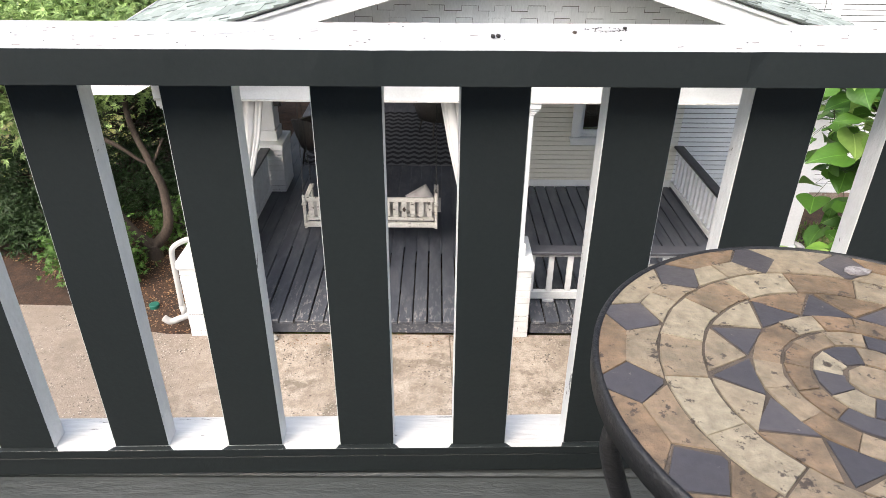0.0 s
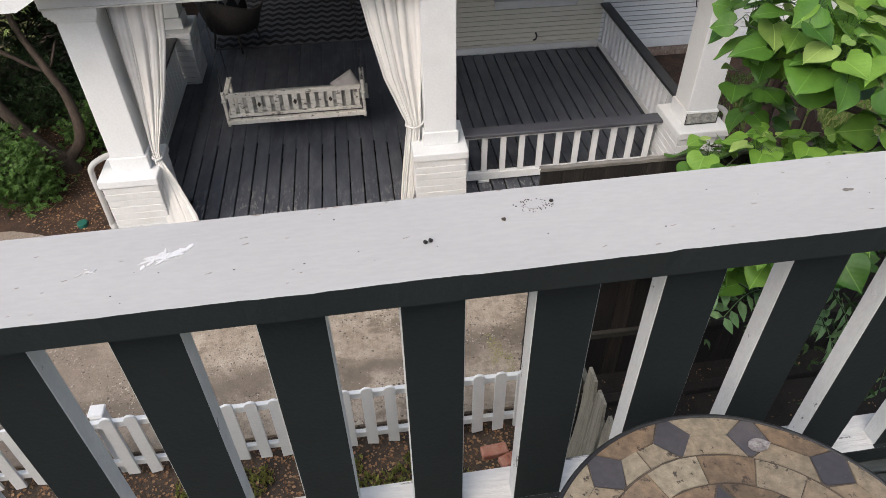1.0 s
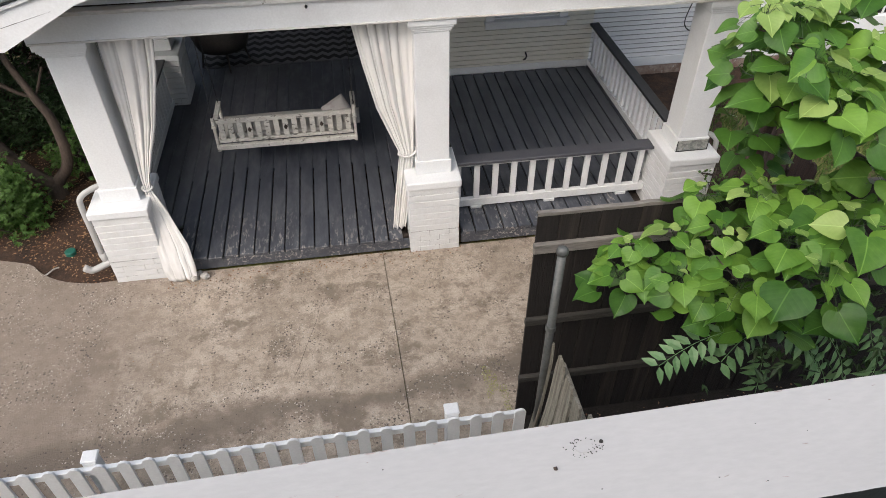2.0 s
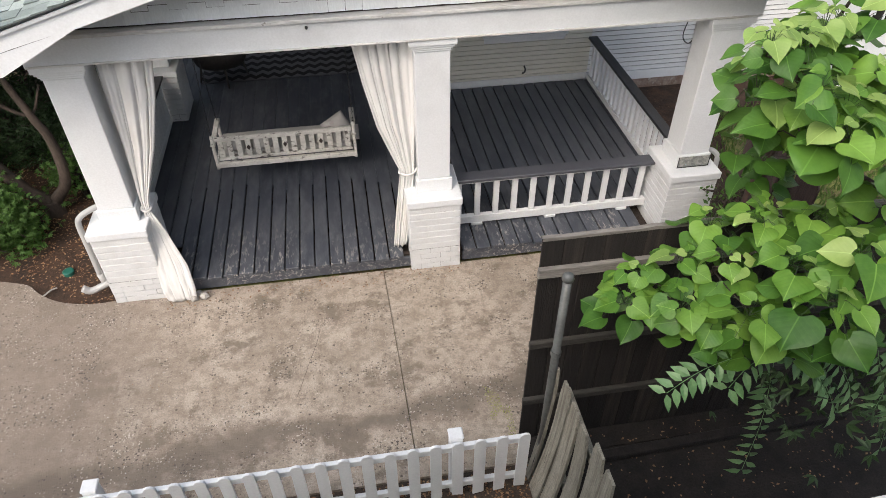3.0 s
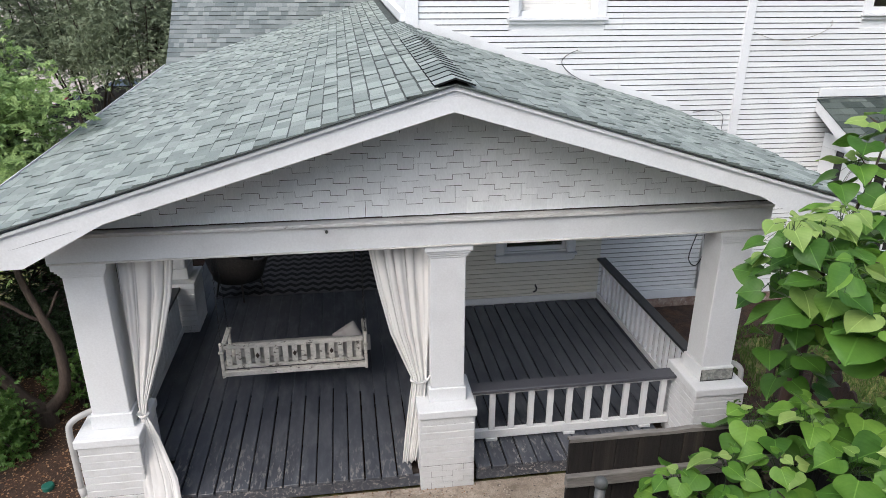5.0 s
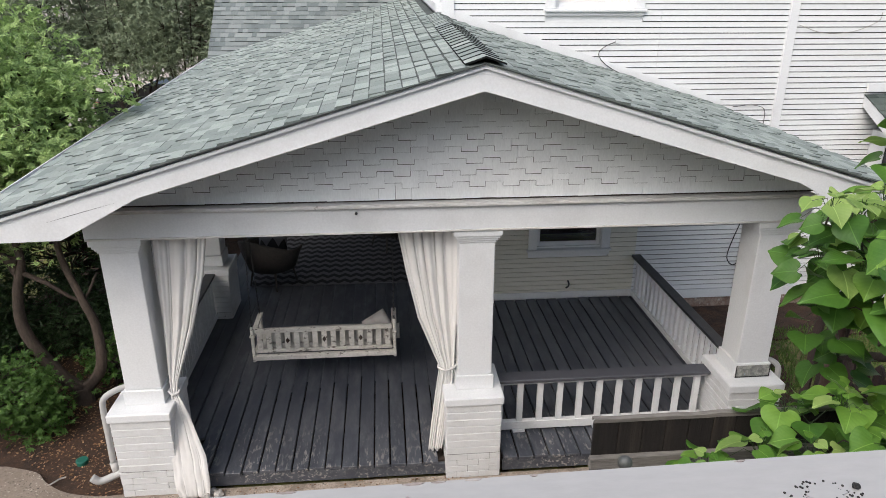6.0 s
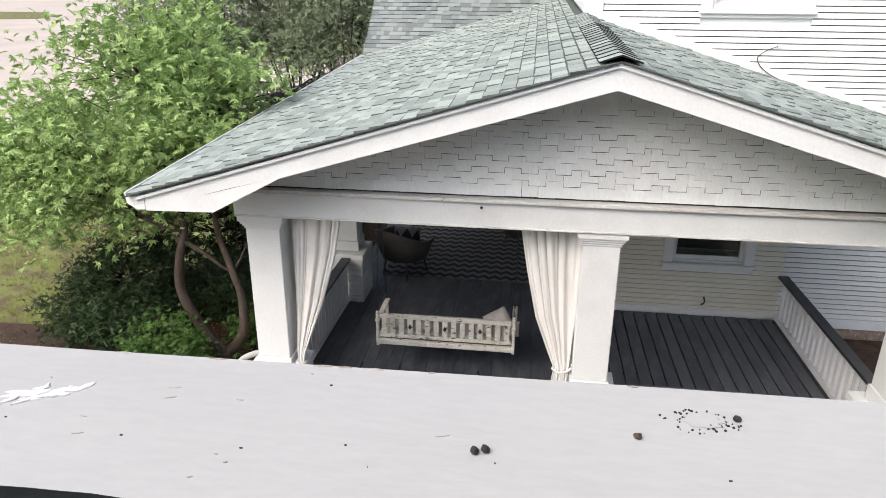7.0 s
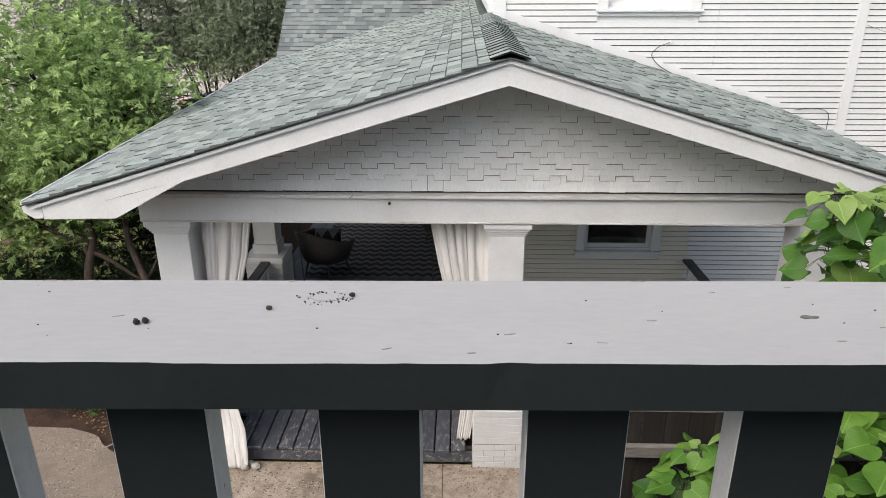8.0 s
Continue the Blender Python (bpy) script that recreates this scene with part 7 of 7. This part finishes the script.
stuff("grass", scatter(21, 22000, -11, -5.6, 7.6, 15.0, -0.06, 0.040, 0.14, True, lambda p: (p[0] < -6.0 or p[1] > 10.5) and noise.noise((p[0] * 1.7, p[1] * 1.7, 4)) > -0.12), GRASSBLADE, "patchy short lawn grass", "grass")
stuff("grass", scatter(22, 16000, 3.9, 8.5, 4.6, 8.6, -0.06, 0.08, 0.10, True, lambda p: p[0] > 4.5 or p[1] < 6.3), GRASS_GREEN, "short green lawn grass beside the house", "grass")
stuff("leaf_litter", scatter(23, 16000, -4.0, 1.15, 1.3, 3.56, -0.03, 0.024, 0.36, False), LITTER, "dry brown leaves on the soil strip", "leaves")
stuff("leaf_litter", scatter(24, 7500, -6.0, -2.5, 5.98, 9.0, -0.03, 0.026, 0.28, False, lambda p: p[1] > 6.1 + max(0.0, (-2.9 - p[0]) * 0.6) or p[0] > -2.9), LITTER, "dry brown leaves on the mulch", "leaves")
stuff("leaf_litter", scatter(25, 1100, 1.25, 5.0, 1.2, 3.75, -0.03, 0.022, 0.3, False), LITTER, "dry brown leaves under the fence", "leaves")
stuff("leaf_litter", scatter(26, 260, -3.0, 1.3, 3.7, 5.9, 0.0, 0.008, 0.4, False), LITTER, "small dry bits on the concrete", "leaves")
stuff("weeds", scatter(27, 8500, -1.6, 0.75, 2.0, 3.32, -0.03, 0.05, 0.25, True, lambda p: noise.noise((p[0] * 2.2, p[1] * 2.2, 1)) > 0.0), GRASSBLADE, "low green weeds between the dry leaves", "weeds")
stuff("moss", scatter(34, 2200, 0.88, 1.06, 3.82, 4.35, -0.012, 0.007, 0.6, False, lambda p: noise.noise((p[0] * 9, p[1] * 5, 2)) > 0.0), GRASSBLADE, "thin green moss on the concrete by the fence", "moss")
stuff("gravel_bits", scatter(31, 420, -3.3, 1.05, 3.6, 5.9, 0.001, 0.010, 0.45, False), STONE, "pale crumbs and grit on the concrete drive", "grit")
stuff("gravel_bits", scatter(32, 520, -3.3, 1.05, 3.6, 5.9, 0.001, 0.009, 0.45, False), DARKBARK, "dark crumbs of bark on the concrete drive", "grit")
stuff("gravel_bits", scatter(33, 260, -2.0, 1.05, 5.75, 5.97, 0.001, 0.016, 0.45, False), LITTER, "dry bits along the foot of the porch", "grit")

# ---- pieces of walls and roofs ----
siding = thing("siding", (6.0, WY, 0.2), "white lap siding, some boards slightly uneven", "siding", kind="structure")
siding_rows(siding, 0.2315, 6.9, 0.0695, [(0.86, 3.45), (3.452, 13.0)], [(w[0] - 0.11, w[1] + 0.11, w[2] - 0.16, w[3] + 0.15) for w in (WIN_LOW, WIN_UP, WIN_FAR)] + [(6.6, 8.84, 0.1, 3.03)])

gs = thing("gable_shingles", (RX, 6.07, 2.7), "white staggered wooden shingles on the gable", "shingles", kind="structure")
row, z = 0, 2.707
while z < 3.72:
    x = -2.42 + (0.06 if row % 2 else 0.0)
    k = 0
    while x < 3.62:
        w = random.uniform(0.130, 0.142)
        low = z + ((0.043 if k % 2 else 0.0) if row else 0.0)
        mid = x + w / 2
        roof = 3.745 - 0.297 * (abs(mid - RX) + w / 2)
        top = min(low + 0.145, roof)
        if top - low > 0.03:
            bm = bmesh.new()
            out = 0.016 + random.uniform(-0.002, 0.003)
            gap = random.choice((0.0002, 0.0002, 0.0002, 0.0004, 0.0035))
            a, b = x + gap / 2, x + w - gap / 2
            # worn: dark strip along the butt, painted for the shadow line below it
            worn = random.choice((0.001, 0.0025, 0.003, 0.004)) if z < 3.3 else random.choice((0.0, 0.0, 0.002))
            vs = [bm.verts.new(p) for p in ((a, 6.074 - out, low), (b, 6.074 - out, low), (b, 6.074, low), (a, 6.074, low), (a, 6.070, top), (b, 6.070, top), (b, 6.074, top), (a, 6.074, top))]
            for q in ((4, 5, 6, 7), (2, 3, 7, 6), (1, 2, 6, 5), (0, 3, 7, 4)):
                bm.faces.new([vs[i] for i in q])
            bm.faces.new([vs[i] for i in (0, 1, 2, 3)]).material_index = 1
            up = [bm.verts.new((px, 6.074 - out + 0.0001, low + worn + 0.0002)) for px in (a, b)]
            bm.faces.new((vs[0], vs[1], up[1], up[0])).material_index = 1 if worn else 0
            if row and k % 2 == 0 and top - low > 0.06 and random.random() < 0.8:
                # dark slivers on the step stand in for the shade beside the next piece
                e, t0 = random.choice((0.002, 0.003)), low + 0.043
                f = (t0 - low - worn) / (top - low - worn)
                ym = 6.074 - out + (out - 0.004) * f
                q = [bm.verts.new(p) for p in ((a + e, up[0].co.y, up[0].co.z), (b - e, up[1].co.y, up[1].co.z), (b - e, ym, t0), (a + e, ym, t0), (a, ym, t0), (b, ym, t0))]
                bm.faces.new((up[0], q[0], q[3], q[4])).material_index = 1
                bm.faces.new((q[1], up[1], q[5], q[2])).material_index = 1
                bm.faces.new((q[0], q[1], q[2], q[3]))
                bm.faces.new((q[4], q[3], q[2], q[5], vs[5], vs[4]))
            else:
                bm.faces.new((up[0], up[1], vs[5], vs[4]))
            part("shingle", bm, [WHITE_SHINGLE, DARKBARK], gs)
        x += w
        k += 1
    z += 0.097
    row += 1


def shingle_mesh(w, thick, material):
    """A shingle, dark-banded under the next course, butt and sides painted as shade lines."""
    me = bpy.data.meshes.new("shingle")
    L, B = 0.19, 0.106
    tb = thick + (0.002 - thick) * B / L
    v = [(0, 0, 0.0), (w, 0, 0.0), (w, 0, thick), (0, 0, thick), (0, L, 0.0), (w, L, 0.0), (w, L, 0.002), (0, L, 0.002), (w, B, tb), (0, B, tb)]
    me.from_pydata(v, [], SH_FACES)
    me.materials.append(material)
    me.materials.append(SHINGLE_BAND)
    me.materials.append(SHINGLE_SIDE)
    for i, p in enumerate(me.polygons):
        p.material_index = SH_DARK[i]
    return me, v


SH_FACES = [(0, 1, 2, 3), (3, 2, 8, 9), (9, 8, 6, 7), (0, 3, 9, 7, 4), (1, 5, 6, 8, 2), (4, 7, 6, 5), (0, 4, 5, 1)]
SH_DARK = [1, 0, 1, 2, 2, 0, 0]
WIDTHS = [0.08, 0.10, 0.13, 0.16, 0.21]
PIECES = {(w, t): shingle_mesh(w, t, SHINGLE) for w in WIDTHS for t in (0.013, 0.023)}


def shingle_slope(side, y_end, near_y, budget):
    """Courses of shingles over one slope; the nearest are single pieces, the rest one sheet."""
    sheet_v, sheet_f, used = [], [], 0
    length = (slope_point(side, 6, 1) - slope_point(side, 6, 0)).length
    rows = int(length / 0.118)
    rng = random.Random(3 + side)
    for r in range(rows):
        v = min(r * 0.118, length - 0.192) / length
        y = 5.352 - rng.uniform(0, 0.1)
        stop = y_end(v)
        while y < stop:
            w, t = rng.choice(WIDTHS), rng.choice((0.013, 0.023))
            y0 = max(y, 5.350)
            p = slope_point(side, y0, v)
            q = slope_point(side, y0 + 0.3, v)
            u = (slope_point(side, y0, min(v + 0.02, 1.02)) - p).normalized()
            along = (q - p).normalized()
            if side > 0:
                p, along = slope_point(side, y0 + w, v), -along
            nrm = along.cross(u).normalized()
            if nrm.z < 0:
                nrm = -nrm
            m = Matrix(((along.x, u.x, nrm.x, p.x), (along.y, u.y, nrm.y, p.y), (along.z, u.z, nrm.z, p.z), (0, 0, 0, 1)))
            m = m @ Matrix.Translation((0, -0.004 * rng.random(), -0.0085))
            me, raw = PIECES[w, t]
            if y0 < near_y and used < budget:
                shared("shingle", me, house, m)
                used += 1
            else:
                base = len(sheet_v)
                sheet_v += [tuple(m @ Vector(c)) for c in raw]
                sheet_f += [tuple(base + i for i in fc) for fc in SH_FACES]
            y += w + 0.004
    ob = raw_mesh("shingle_sheet", sheet_v, sheet_f, SHINGLE_FAR, house)
    ob["kind"] = "stuff"
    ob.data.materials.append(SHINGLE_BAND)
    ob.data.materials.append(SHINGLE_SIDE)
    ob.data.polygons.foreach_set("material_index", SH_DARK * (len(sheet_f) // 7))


shingle_slope(-1, valley_y, 7.6, 300)
shingle_slope(1, lambda v: WY - 0.2, 5.0, 0)

# the steep slope behind
sv, sf = [], []
rng = random.Random(9)
for r in range(32):
    s = r * 0.105
    y, z = 12.87 + s * 0.758, eave_z(12.87) - 0.02 + s * 0.652
    x = EX_L - rng.uniform(0, 0.1)
    while x < 0.72:
        w, t = rng.choice(WIDTHS), rng.choice((0.012, 0.02))
        base = len(sv)
        for dx, ds, h in ((0, 0, 0), (w, 0, 0), (w, 0, t), (0, 0, t), (0, 0.15, 0), (w, 0.15, 0), (w, 0.15, 0.002), (0, 0.15, 0.002)):
            sv.append((max(x + dx, EX_L), y + ds * 0.758 - h * 0.652, z + ds * 0.652 + h * 0.758))
        sf += [tuple(base + i for i in fc) for fc in ((0, 1, 2, 3), (3, 2, 6, 7), (0, 3, 7, 4), (1, 5, 6, 2), (4, 7, 6, 5), (0, 4, 5, 1))]
        x += w + 0.002
ob = raw_mesh("shingle_sheet", sv, sf, SHINGLE_GREY, house)
ob["kind"] = "stuff"
# butt faces painted dark for the lines between courses
ob.data.materials.append(SHINGLE_DARK)
ob.data.polygons.foreach_set("material_index", [1, 0, 0, 0, 0, 0] * (len(sf) // 6))

# ridge caps: raised in front with butts blackened as shadow lines, flat behind
y = 5.36
while y < WY - 0.05:
    raised = y < 7.95
    h, w = (0.024, 0.14) if raised else (0.012, 0.13)
    step = 0.165 if raised else 0.14
    bm = bmesh.new()
    rows = []
    for yy, lift in ((y, h), (y + step + 0.02, h - 0.008 if raised else h - 0.004)):
        z = ridge_z(yy) + lift + 0.006
        pts = [(-w, -0.297 * w), (-w * 0.35, -0.297 * w * 0.35 + 0.004), (0, 0.006), (w * 0.35, -0.297 * w * 0.35 + 0.004), (w, -0.297 * w)]
        rows.append([[bm.verts.new((RX + px, yy, z + pz - d)) for px, pz in pts] for d in (0.0, 0.012 if raised else 0.008)])
    for k in range(4):
        for n_, (a, b) in enumerate(((rows[0][0], rows[1][0]), (rows[0][1], rows[1][1]), (rows[0][0], rows[0][1]), (rows[1][0], rows[1][1]))):
            bm.faces.new((a[k], a[k + 1], b[k + 1], b[k])).material_index = 1 if n_ == 2 else 0
    for k in (0, 4):
        bm.faces.new((rows[0][0][k], rows[0][1][k], rows[1][1][k], rows[1][0][k])).material_index = 1
    part("ridge_cap", bm, [SHINGLE, RIDGE_SHADE if raised else SHINGLE_DARK], house)
    y += step
